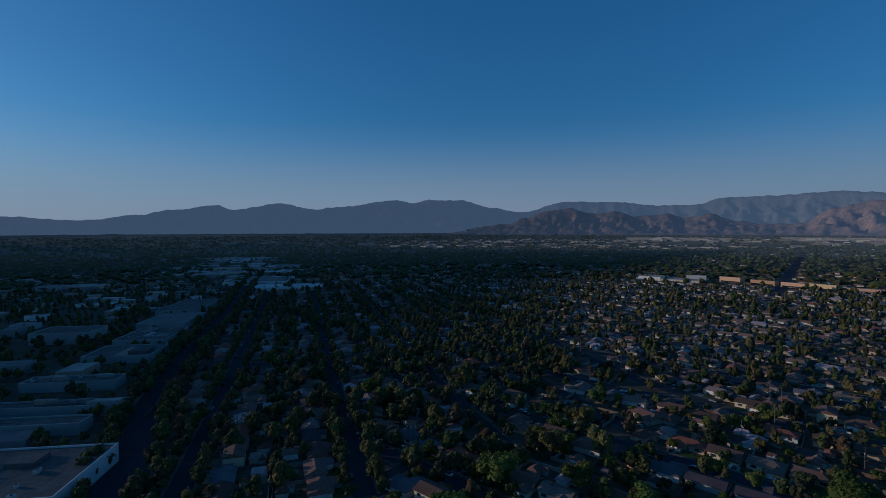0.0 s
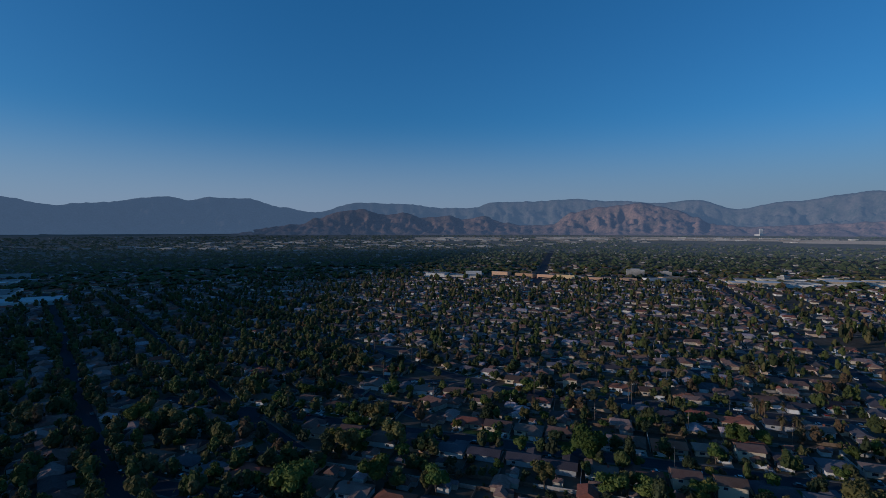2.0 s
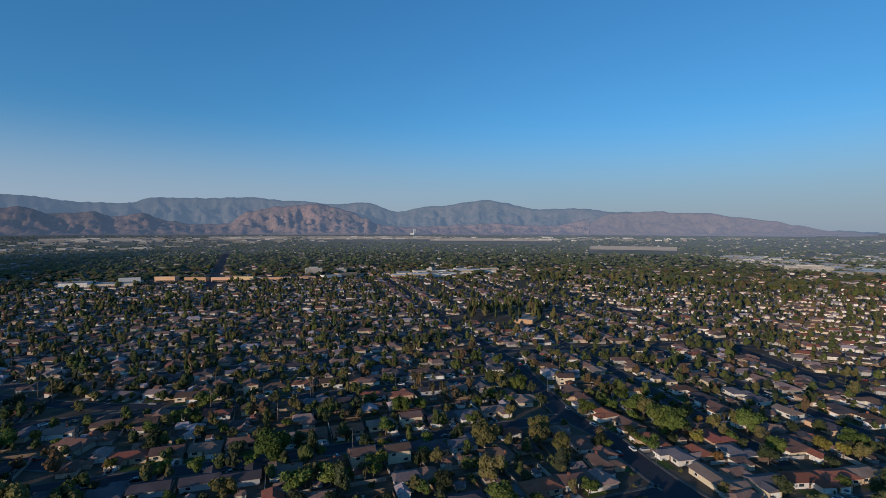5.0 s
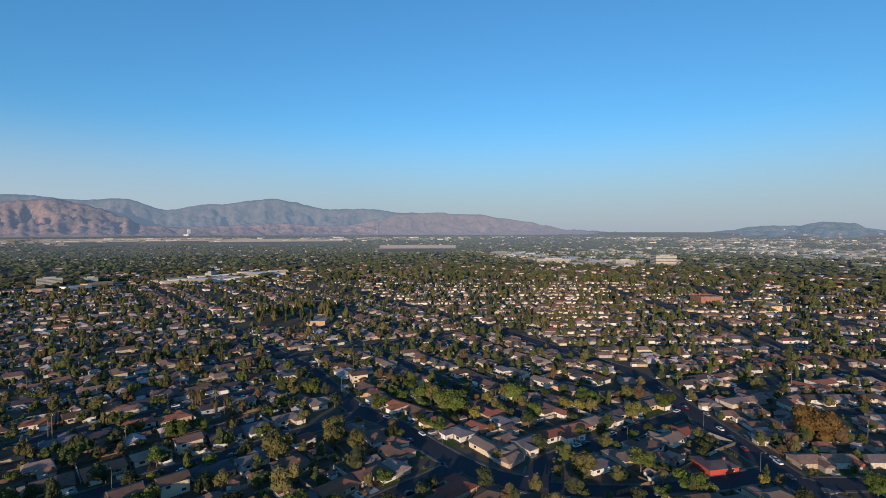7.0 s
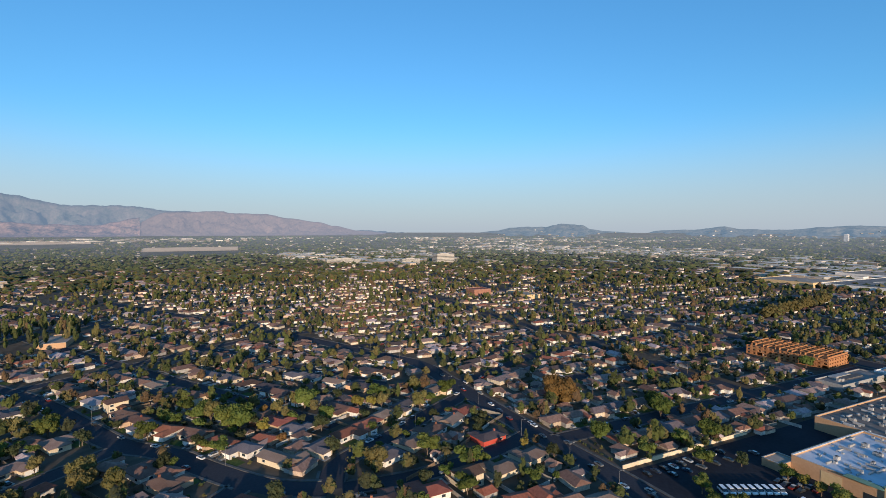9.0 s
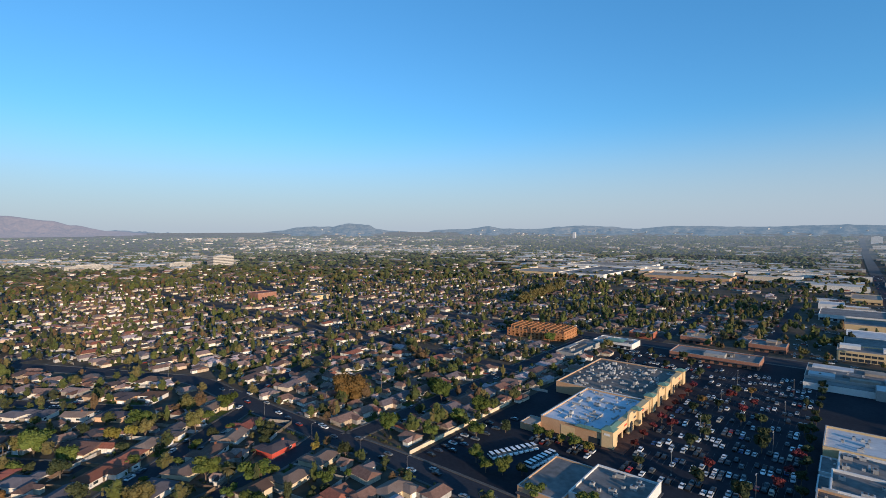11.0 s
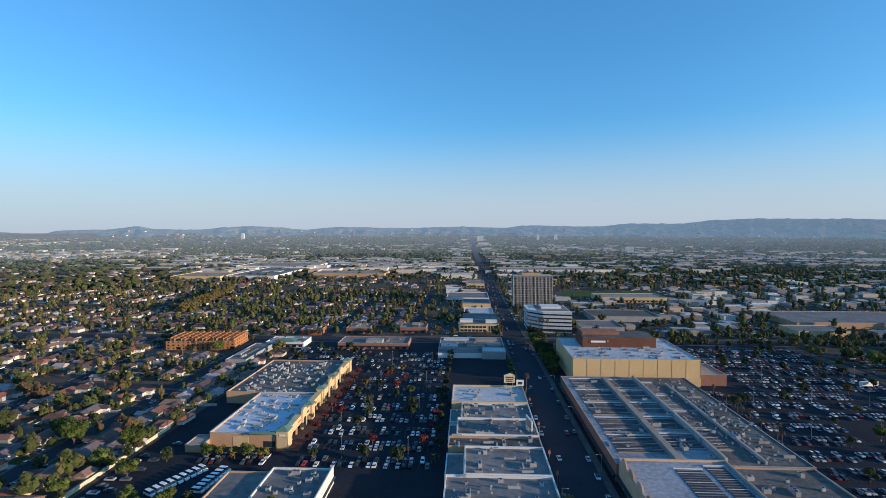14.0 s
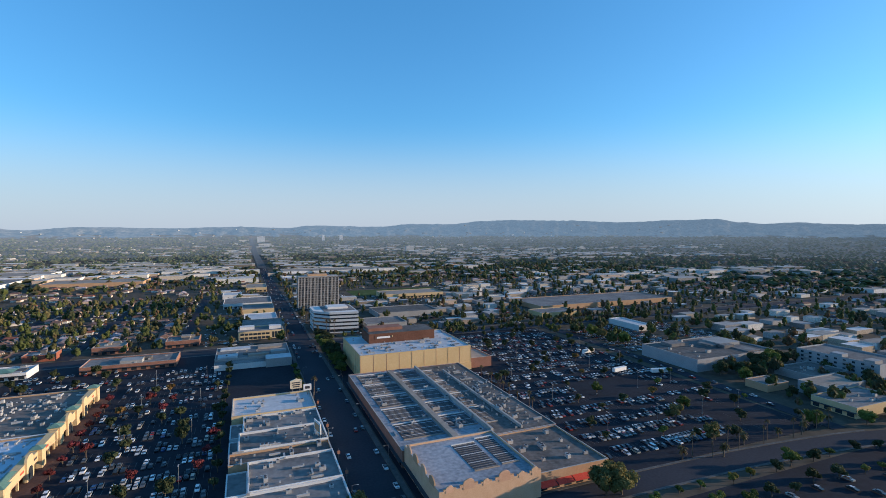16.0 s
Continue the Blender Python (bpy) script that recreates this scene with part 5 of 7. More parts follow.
def units_on(x0, y0, x1, y1, z, n, seed):
    g = random.Random(seed)
    for _ in range(n):
        place(UNITS[g.choices((0, 1, 2), (4, 2, 5))[0]], g.uniform(x0 + 2, x1 - 2), g.uniform(y0 + 2, y1 - 2), z, g.choice((0, 90)) + g.uniform(-2, 2), g.uniform(0.8, 1.1))


def sheet(name, label, x0, y0, x1, y1, mat, z=0.12):
    tagged(new(name, Mesh().box(x0, y0, -0.1, x1, y1, z).data(name, mat)), label, name.replace("_", " "), "", "structure")


# asphalt sheets under the shopping centres
sheet("parking_lot", "dark asphalt parking lot of the strip mall", -36, -474, 161, -171, LOT, 0.125)
sheet("parking_lot", "dark asphalt parking lot behind the mall", -296, -473, -63, -171.5, LOT, 0.125)

sheet("parking_lot", "dark asphalt parking lot lined with trees", -330, -146, -66, -60, LOT, 0.115)

sheet("playing_field", "level green playing field beyond the tower", -325, -880, -165, -805, LAWN, 0.11)
# strip mall with the cream arcade
RED_PAVE = material("reddish_paving", (0.075, 0.045, 0.038), (0.12, 0.075, 0.062), 0.9, coarse=0.1, fine=0.8, bump=0.1)
sheet("pavement", "reddish paved walk along the shop fronts", 83.5, -378, 95, -236, RED_PAVE, 0.21)
ROOF_STRIP = material("bluish_white_roof_coating", (0.40, 0.44, 0.50), (0.54, 0.58, 0.64), 0.7, coarse=0.05, fine=0.3, bump=0.1)
ROOF_GRAVEL = material("brown_grey_roof_gravel", (0.105, 0.092, 0.082), (0.20, 0.18, 0.162), 0.9, coarse=0.06, fine=0.4, bump=0.1)
STRIP_W = flat_building("strip_mall", "cream strip mall with a white roof and green-capped entrances", 94, -300, 130, -239, 6.6, WALL_TAN, ROOF_STRIP, 0.7)
STRIP_G = flat_building("strip_mall", "long cream strip mall with a grey gravel roof full of units", 94, -376, 152, -300.2, 6.8, WALL_TAN, ROOF_GRAVEL, 0.8)


def arched(x0, x1, y, w, z0, z1, n=10):
    """A thick wall with a rounded head, facing -x."""
    pts = [(y - w / 2, z0), (y - w / 2, z1)] + [(y - w / 2 * math.cos(math.pi * i / n), z1 + w * 0.33 * math.sin(math.pi * i / n)) for i in range(1, n)] + [(y + w / 2, z1), (y + w / 2, z0)]
    k = len(pts)
    vs = [(x0, a, b) for a, b in pts] + [(x1, a, b) for a, b in pts]
    return Mesh().add(vs, [tuple(range(k)), tuple(range(2 * k - 1, k - 1, -1))] + [(i, k + i, k + (i + 1) % k, (i + 1) % k) for i in range(k)])


def turned(m, mirror=False):
    """The same wall facing +y, or, mirrored, +x."""
    m.v = [(-x, y, z) for x, y, z in m.v] if mirror else [(y, -x, z) for x, y, z in m.v]
    if mirror:
        m.f = [tuple(reversed(f)) for f in m.f]
    return m


def arcade(parent, half, length, n, arches):
    """The shop front on the -x side: piers, cream fascia with steps, rounded gables, glazing behind."""
    a = -half
    part("fascia", Mesh().box(a - 3.2, -length / 2, 4.0, a - 0.02, length / 2, 8.2), WALL_CREAM, parent)
    part("fascia_cap", Mesh().box(a - 3.4, -length / 2 - 0.1, 8.2, a + 0.2, length / 2 + 0.1, 8.45), WALL_CREAM, parent)
    part("fascia_band", Mesh().box(a - 3.28, -length / 2, 4.0, a - 3.2, length / 2, 4.5), STUCCO["peach"], parent)
    for i in range(n + 1):
        y = -length / 2 + 0.6 + (length - 1.2) * i / n
        part("pier", Mesh().box(a - 3.1, y - 0.45, 0, a - 2.3, y + 0.45, 4.0), WALL_CREAM, parent)
    for i in range(n):
        y = -length / 2 + 0.6 + (length - 1.2) * (i + 0.5) / n
        part("window", Mesh().box(a - 0.1, y - (length / n) * 0.4, 0.3, a - 0.01, y + (length / n) * 0.4, 3.4), GLASS, parent)
        if i % 2:
            part("shop_sign", Mesh().box(a - 3.34, y - 1.8, 5.6, a - 3.29, y + 1.8, 6.5), SIGN_RED if i % 4 == 1 else SIGN_DARK, parent)
    for y in arches:
        part("arched_gable", arched(a - 4.0, a - 3.0, y, 7.5, 0.0, 8.8), WALL_CREAM, parent)
        part("arch_recess", arched(a - 4.06, a - 4.0, y, 4.6, 0.0, 4.6), GLASS, parent)


part("east_coping", Mesh().box(17.3, -30.4, 7.44, 18.15, 30.4, 7.62), WALL_WHITE, STRIP_W)
part("join_coping", Mesh().box(-17.4, -30.46, 7.66, 17.2, -29.7, 7.86), WALL_WHITE, STRIP_W)
part("service_wall", Mesh().box(23.6, -34, 0, 24.0, 20, 3.4), WALL_TAN, STRIP_W, "low tan wall screening the service lane")
gv = random.Random(61)
for _ in range(26):
    x, y, r = gv.uniform(-26, 26), gv.uniform(-35, 33), gv.uniform(0.7, 1.3)
    part("domed_vent", Mesh().cone(x, y, 6.75, 7.15, r, r, 10).cone(x, y, 7.15, 7.6, r, r * 0.4, 10), GALV, STRIP_G)
arcade(STRIP_W, 18, 58, 8, (4.0,))
arcade(STRIP_G, 29, 75, 10, (20.0, -8.0))


def tower(parent, x, y, w, h, cap):
    part("entrance_tower", Mesh().box(x - w / 2, y - w / 2, 0, x + w / 2, y + w / 2, h), WALL_CREAM, parent)
    k = w / 2 + 0.6
    m = Mesh().add([(x - k, y - k, h), (x + k, y - k, h), (x + k, y + k, h), (x - k, y + k, h), (x, y, h + cap)], [(3, 2, 1, 0), (0, 1, 4), (1, 2, 4), (2, 3, 4), (3, 0, 4)])
    part("tower_roof", m, GREEN_ROOF, parent, "green metal pyramid roof")


tower(STRIP_W, -19.5, 28.4, 5.8, 9.0, 1.8)
tower(STRIP_W, -20.5, -9, 4.6, 9.0, 1.5)
for y in (33, 6, -35):
    tower(STRIP_G, -30.5, y, 5.2, 9.4, 1.7)
part("green_canopy", Mesh().hip(-16.4, 29.0, -3, 32.2, 7.6, 0.9, 0.2), GREEN_ROOF, STRIP_W)
part("green_canopy", Mesh().hip(-20.6, 14, -17.6, 25.4, 8.5, 0.8, 0.2), GREEN_ROOF, STRIP_W)
part("blind_panel", Mesh().box(-2.0, 30.5, 0.3, 6.0, 30.62, 5.6), WALL_CREAM, STRIP_W)
part("window", Mesh().box(-15.5, 30.5, 0.3, -9.5, 30.58, 3.4), GLASS, STRIP_W)
part("sign_panel", Mesh().box(-21.0, 31.32, 6.4, -18.0, 31.42, 7.4), SIGN_WHITE, STRIP_W)
flat_building("loading_shed", "small tan loading shed with a pale roof", 130.2, -244, 139, -232, 3.6, WALL_TAN, ROOF_TAN, 0.3)
units_on(96, -296, 127, -243, 6.6, 9, 3)
units_on(98, -372, 148, -304, 6.8, 40, 4)

# building at the corner of the lot, and its white end wall
CORNER = flat_building("store", "low grey-roofed store with a tall white end wall", 58, -206, 84, -177, 6.0, WALL_WHITE, ROOF_GREY, 0.7, "w")
part("end_wall", Mesh().box(-13.5, -14.5, 0, -13.02, 14.5, 8.0), WALL_WHITE, CORNER)
flat_building("store", "low white-roofed store wing", 84.2, -204, 103, -170, 5.0, WALL_TAN, ROOF_GREY, 0.6, "n")
units_on(60, -204, 82, -180, 6.0, 12, 5)

# row of shops along the boulevard: separate party walls and roofs
ROW = [(-318, -287, 7.5, ROOF_WHITE, WALL_CREAM), (-287, -264, 6.6, ROOF_GREY, WALL_WHITE), (-264, -242, 6.8, ROOF_GREY, WALL_WHITE), (-242, -230, 6.0, ROOF_DARK, WALL_TAN), (-230, -203, 6.4, ROOF_GREY, WALL_WHITE), (-203, -178, 6.0, ROOF_GREY, WALL_WHITE)]
for i, (y0, y1, h, roof, wall) in enumerate(ROW):
    x1 = (9, 3, 5, 9, 1, 9)[i]
    flat_building("shop", "low boulevard shop with a cluttered flat roof behind pale parapets", -36, y0 + 0.1, x1, y1 - 0.1, h, wall, roof, 1.0, "w")
    units_on(-34, y0, x1, y1, h, (10, 9, 7, 5, 9, 8)[i], 20 + i)
    if x1 < 9:
        flat_building("back_room", "low lean-to at the back of a shop", x1 + 0.1, y0 + 2, 9.5, y1 - 2, 4.0, WALL_WHITE, ROOF_GREY, 0.4)

# department store: yellow panelled box with a brown attic
STORE = flat_building("department_store", "large windowless store of yellow panels with a brown attic", -163, -415, -75, -348, 18.5, WALL_YELLOW, ROOF_WHITE, 0.5)
for i in range(10):
    u = -44 + 88 * i / 9
    part("panel_joint", Mesh().box(u - 0.16, 33.5, 6, u + 0.16, 33.6, 18.4), WALL_TAN, STORE)
for i in range(9):
    u = -33 + 66 * i / 8
    part("panel_joint", Mesh().box(44.0, u - 0.16, 0, 44.1, u + 0.16, 18.4), WALL_TAN, STORE)
part("base_course", Mesh().box(-44.02, 33.5, 0, 44.02, 34.2, 6.0), WALL_YELLOW, STORE)
part("plant_house", Mesh().box(-2, -26, 26.2, 27, -13, 28.6), WALL_BRICK, STORE, "red-brown plant house on the attic")
part("attic", Mesh().box(-27, -28, 18.5, 29, -3, 26.0), WALL_BROWN, STORE, "brown clad attic storey")
part("attic_roof", Mesh().box(-26.6, -27.6, 26.0, 28.6, -3.4, 26.2), ROOF_DARK, STORE)
sgn = part("sign", Mesh().box(7.0, -2.98, 21.6, 24.0, -2.8, 24.4), WALL_BROWN, STORE, "plain sign panel on the attic")
part("sign_bar", Mesh().box(11.5, -2.8, 22.2, 22.6, -2.7, 23.7), SIGN_WHITE, sgn)
part("sign_star", Mesh().cone(9.8, -2.74, 22.9, 23.9, 0.5, 0.5, 6), WALL_YELLOW, sgn)
for i in range(5):
    for j in range(3):
        part("skylight", Mesh().box(-38 + 18 * i, 4 + 9 * j, 18.5, -35 + 18 * i, 7 + 9 * j, 18.9), ROOF_GREY, STORE)
units_on(-160, -378, -80, -352, 18.5, 10, 6)
flat_building("store_annex", "low brown annex beside the department store", -182, -380, -163.2, -350, 7.5, WALL_BRICK, ROOF_TAN, 0.6)

ROOF_BROWN = material("brown_grey_roof_felt", (0.085, 0.077, 0.07), (0.19, 0.172, 0.158), 0.85, coarse=0.1, fine=0.5, bump=0.1)
# the mall: long roof with rows of dark slatted openings
MALL = flat_building("mall", "long low mall with a pale patched roof", -149, -341, -65, -213.2, 8.0, WALL_BRICK, ROOF_MALL, 0.3, "e")
MALL_N = flat_building("mall_entrance_block", "mall corner block with scalloped cream parapets", -111, -213, -66, -169, 10.0, STUCCO["peach"], ROOF_MALL, 0.9, "e")
flat_building("mall_wing", "mall wing with red awnings over the shops", -148, -212.9, -111.2, -172, 7.5, WALL_TAN, ROOF_BROWN, 0.6, "n")
for i, (x, w, h) in enumerate(((-19.6, 5.2, 2.0), (-13.4, 4.6, 1.0), (-5.5, 8.2, 3.0), (2.6, 4.6, 1.0), (10.2, 7.6, 2.6), (18.2, 5.2, 1.2))):
    part("parapet_gable", turned(arched(-22.15, -21.6, x, w * 0.62, 10.0, 10.9 + h * 0.55)), STUCCO["peach"], MALL_N, "rounded stucco gable on the parapet")
    part("gable_shoulder", Mesh().box(x - w / 2, 21.62, 10.9, x + w / 2, 22.12, 11.1 + h * 0.3), STUCCO["peach"], MALL_N)
    for u, v in ((x - w / 2 - 0.1, x - w * 0.31), (x + w * 0.31, x + w / 2 + 0.1)):
        part("gable_coping", Mesh().box(u, 21.5, 11.1 + h * 0.3, v, 22.25, 11.25 + h * 0.3), WALL_TAN, MALL_N)
for i, y in enumerate((14, 4, -6, -15)):
    part("parapet_gable", turned(arched(-22.65, -22.1, y, 6.0, 10.0, 11.6), True), STUCCO["peach"] if i % 2 else WALL_TAN, MALL_N)
for i in range(4):
    x = -141 + 8.5 * i
    aw = thing("awning", "faded red cloth awning over a shop front", "awning", x, -171.95, 3.2)
    part("cloth", Mesh().add([(-4, 0, 1.2), (4, 0, 1.2), (4, 3, 0), (-4, 3, 0), (-4, 0, 1.1), (4, 0, 1.1), (4, 3, -0.1), (-4, 3, -0.1)], [(0, 1, 2, 3), (7, 6, 5, 4), (0, 3, 7, 4), (1, 5, 6, 2), (2, 6, 7, 3), (0, 4, 5, 1)]), RED_CLOTH, aw)
part("roof_felt", Mesh().box(-41.4, -63.3, 7.9, -6.6, 63.2, 8.05), ROOF_BROWN, MALL, "brown-grey felt over the rear half of the roof")
# roof plant: raised spines and slatted bays
for x, y0, y1, w, h, mat in ((-93, -336, -216, 3.0, 1.6, ROOF_TAN), (-113, -338, -216, 1.2, 2.2, CONCRETE), (-130, -325, -216, 1.0, 1.2, CONCRETE)):
    sp = thing("roof_spine", "raised duct housing running along the mall roof", "duct", x, (y0 + y1) / 2, 7.9)
    part("housing", Mesh().box(-w / 2, -(y1 - y0) / 2, 0, w / 2, (y1 - y0) / 2, 0.4 + h), mat, sp)


def slat_bay(x, y, w, d, n, z):
    b = thing("slatted_bay", "dark slatted light-well cover on the mall roof", "roof louvre", x, y, z, group="slatted bays")
    part("curb", Mesh().box(-w / 2 - .4, -d / 2 - .5, 0, w / 2 + .4, -d / 2, .6), WALL_WHITE, b)
    part("curb", Mesh().box(-w / 2 - .3, d / 2, 0, w / 2 + .3, d / 2 + .3, .5), ROOF_TAN, b)
    # the dark depth under the slats is only the slab's colour
    part("well", Mesh().box(-w / 2, -d / 2, 0, w / 2, d / 2, .15), SLAT_DARK, b)
    for i in range(n):
        yy = -d / 2 + d * (i + 0.5) / n
        part("slat", Mesh().box(-w / 2, yy - d / n * 0.1, .2, w / 2, yy + d / n * 0.1, .34), ROOF_WHITE if i % 4 == 1 else (ROOF_TAN if x < -110 else ROOF_GREY), b)


for k in range(5):
    slat_bay(-80, -326 + 23 * k, 21, 19, 12, 8.0)
for k in range(5):
    slat_bay(-103.5, -326 + 22 * k, 15, 17, 10, 8.0)
for k in range(4):
    slat_bay(-118.5, -318 + 26 * k, 8, 23, 14, 8.05)
slat_bay(-92, -193, 11, 25, 13, 10.0)
slat_bay(-104, -195, 8, 27, 14, 10.0)
units_on(-147, -338, -67, -216, 8.0, 44, 7)
units_on(-147, -210, -113, -176, 7.5, 14, 8)
for n, (x0, y0, x1, y1, z) in enumerate(((-147, -338, -67, -216, 8.0), (-147, -338, -123, -216, 8.05), (-163, -414, -77, -350, 18.5), (96, -297, 128, -242, 6.6), (97, -373, 150, -303, 6.8), (-34, -316, 6, -180, 6.8))):
    gp = random.Random(80 + n)
    vents = [(gp.uniform(x0, x1), gp.uniform(y0, y1), z, gp.choice((0, 1.5708)), gp.choice((0.6, 0.8, 1.2, 5.0)), gp.uniform(0.5, 0.9), gp.uniform(0.5, 1.1)) for _ in range(70)]
    many("roof_vents_and_ducts", slab_v, slab_f, vents, [GALV], None, "small vents, pipes and ducts scattered on a flat roof", "roof vents")

# white office block and the tower
OFFICE = thing("office_building", "white five-storey office block with dark ribbon windows", "office building", -96, -540)
part("core", Mesh().prism([(-14.2, 17.2), (-14.2, -34.2), (29.2, -34.2), (29.2, -2.3), (14.7, 13.2)], 0, 20.6), GLASS, OFFICE, "dark ribbon glazing")
for k in range(6):
    z = 4.0 * k
    part("spandrel", Mesh().prism([(-15, 18), (-15, -35), (30, -35), (30, -2), (15, 14)], z, z + (2.3 if k else 1.0)), WALL_WHITE, OFFICE)
part("roof", Mesh().box(-14, -33, 22.3, 20, 8, 22.45), ROOF_GREY, OFFICE)
part("penthouse", Mesh().box(-8, -26, 22.45, 14, -6, 24.6), WALL_WHITE, OFFICE)
TOWER = thing("office_tower", "tall grey office slab with closely set vertical fins", "tower", -91, -694)
part("core", Mesh().box(-26.5, -9.5, 0, 26.5, 9.5, 45.0), GLASS, TOWER, "dark glazing behind the fins")
for i in range(29):
    x = -26.6 + 53.2 * i / 28
    wd = 1.1 if i % 4 == 0 else 0.6
    part("fin", Mesh().box(x - wd / 2, 9.5, 3, x + wd / 2, 10.4, 46.0), CONCRETE, TOWER)
for i in range(11):
    y = -9.5 + 19 * i / 10
    part("fin", Mesh().box(26.5, y - 0.25, 3, 27.2, y + 0.25, 46.0), CONCRETE, TOWER)
for k in range(13):
    part("floor_band", Mesh().box(-26.7, -9.7, 3.2 + 3.3 * k, 26.7, 9.75, 3.8 + 3.3 * k), WALL_GREY, TOWER)
part("cornice", Mesh().box(-27.2, -10.3, 45.0, 27.2, 10.4, 46.4), CONCRETE, TOWER)
part("roof_plant", Mesh().box(-12, -6, 46.4, 14, 5, 49.0), WALL_TAN, TOWER)

# the lit commercial strip along the avenue beyond the diagonal streets
def strip_block(x, y, w, d, h, turn, wall, roof):
    b = thing("commercial_building", "low peach and cream commercial building facing the avenue", "building", x, y, 0, turn, "avenue shops")
    part("wall", Mesh().box(-w / 2, -d / 2, 0, w / 2, d / 2, h).box(-w / 2, -d / 2 - 0.3, h - 2.6, w / 2, -d / 2 - 0.02, h + 1.4), wall, b)
    part("roof", Mesh().box(-w / 2 + 0.4, -d / 2 + 0.4, h + 0.01, w / 2 - 0.4, d / 2 - 0.4, h + 0.2), roof, b)
    part("window", Mesh().box(-w / 2 + 2, -d / 2 - 0.06, 0.4, w / 2 - 2, -d / 2 - 0.01, 3.0), GLASS, b)


AVENUE = [Vector(q) for q in ((640, 985), (703, 941), (759, 835), (795, 750), (832, 700), (887, 650), (960, 622))]
ga = random.Random(14)
for p, q in zip(AVENUE, AVENUE[1:]):
    length, d = (q - p).length, (q - p).normalized()
    for k in range(max(1, round(length / 52))):
        c = p + d * (length * (k + 0.5) / max(1, round(length / 52)))
        strip_block(c.x, c.y, ga.uniform(36, 50), ga.uniform(18, 26), ga.choice((7, 8, 9.5)), math.degrees(math.atan2(d.y, d.x)), ga.choice((STUCCO["peach"], WALL_CREAM, STUCCO["peach"], WALL_TAN, WALL_WHITE)), ga.choice((ROOF_BROWN, ROOF_GREY, ROOF_TAN)))

# further blocks, each one a building of its own
# x0, y0, x1, y1, height, wall, roof, sides with shop windows, words
SHOP_BLOCKS = [
    (560, 120, 605, 142, 4.5, WALL_TAN, ROOF_TAN, "", "long pale school hall beside the park"),
    (54, -472, 119, -444, 5.0, WALL_BRICK, ROOF_GREY, "n", "long low brown-fronted strip of shops"),
    (-37, -592, 5, -553, 8.0, WALL_GREY, ROOF_GREY, "", "grey workshop behind the cream corner building"),
    (-33, -655, 4, -612, 5.0, WALL_WHITE, ROOF_WHITE, "", "low white-roofed shops"),
    (-33, -730, 6, -684, 6.0, WALL_CREAM, ROOF_GREY, "", "low shops along the boulevard"),
    (43, -538, 71, -514, 6.0, WALL_BRICK, ROOF_GREY, "n", "red-brown brick corner store"),
    (102, -534, 127, -509, 6.0, WALL_BRICK, ROOF_TAN, "n", "low brick store with a tiled edge"),
    (152, -522, 174, -503, 5.0, WALL_RUST, ROOF_GREY, "", "small red-fronted restaurant"),
    (-33, -805, 31, -740, 6.5, WALL_WHITE, ROOF_GREY, "n", "white-walled store block by the boulevard"),
    (8, -880, 36, -845, 6.0, WALL_WHITE, ROOF_WHITE, "", "small white boulevard store"),
    (-33, -1000, 2, -930, 7.0, WALL_CREAM, ROOF_TAN, "n", "cream boulevard store block"),
    (-165, -560, -120, -520, 7.0, WALL_GREY, ROOF_GREY, "n", "white commercial block behind the store"),
    (-230, -640, -150, -590, 6.0, WALL_GREY, ROOF_DARK, "", "low grey service building"),
]
LARGE_BLOCKS = [
    (-300, -800, -200, -750, 7.0, WALL_CREAM, ROOF_TAN, "n", "long low cream commercial hall"),
    (-600, -640, -367, -562, 6.0, WALL_TAN, ROOF_GREY, "", "very long low warehouse with a pale roof"),
    (-395, -552, -341, -519, 5.0, WALL_YELLOW, ROOF_GREY, "", "low yellow shop building"),
    (-408, -331, -320, -274, 9.0, WALL_PALE, ROOF_DARK, "", "large white-walled store with a brown-grey roof"),
    (-410, -458, -392, -410, 5.5, WALL_WHITE, ROOF_WHITE, "", "white dealership showroom"),
    (179, -444, 196, -386, 4.0, WALL_GREY, ROOF_GREY, "", "low grey-roofed shop row behind the strip mall"),
    (152, -470, 188, -447, 4.5, WALL_WHITE, ROOF_WHITE, "n", "small white commercial building"),
    (530, -1126, 640, -1028, 9.0, WALL_CREAM, ROOF_TAN, "", "huge warehouse with a white roof"),
    (418, -1290, 527, -1045, 9.0, WALL_WHITE, ROOF_GREY, "", "large pale warehouse"),
    (190, -1200, 360, -1120, 8.0, WALL_TAN, ROOF_TAN, "", "large tan warehouse"),
    (420, -1460, 640, -1330, 9.0, WALL_WHITE, ROOF_TAN, "", "long white warehouse"),
    (-330, -1320, -80, -1230, 9.0, WALL_WHITE, ROOF_TAN, "", "long pale shopping block"),
]
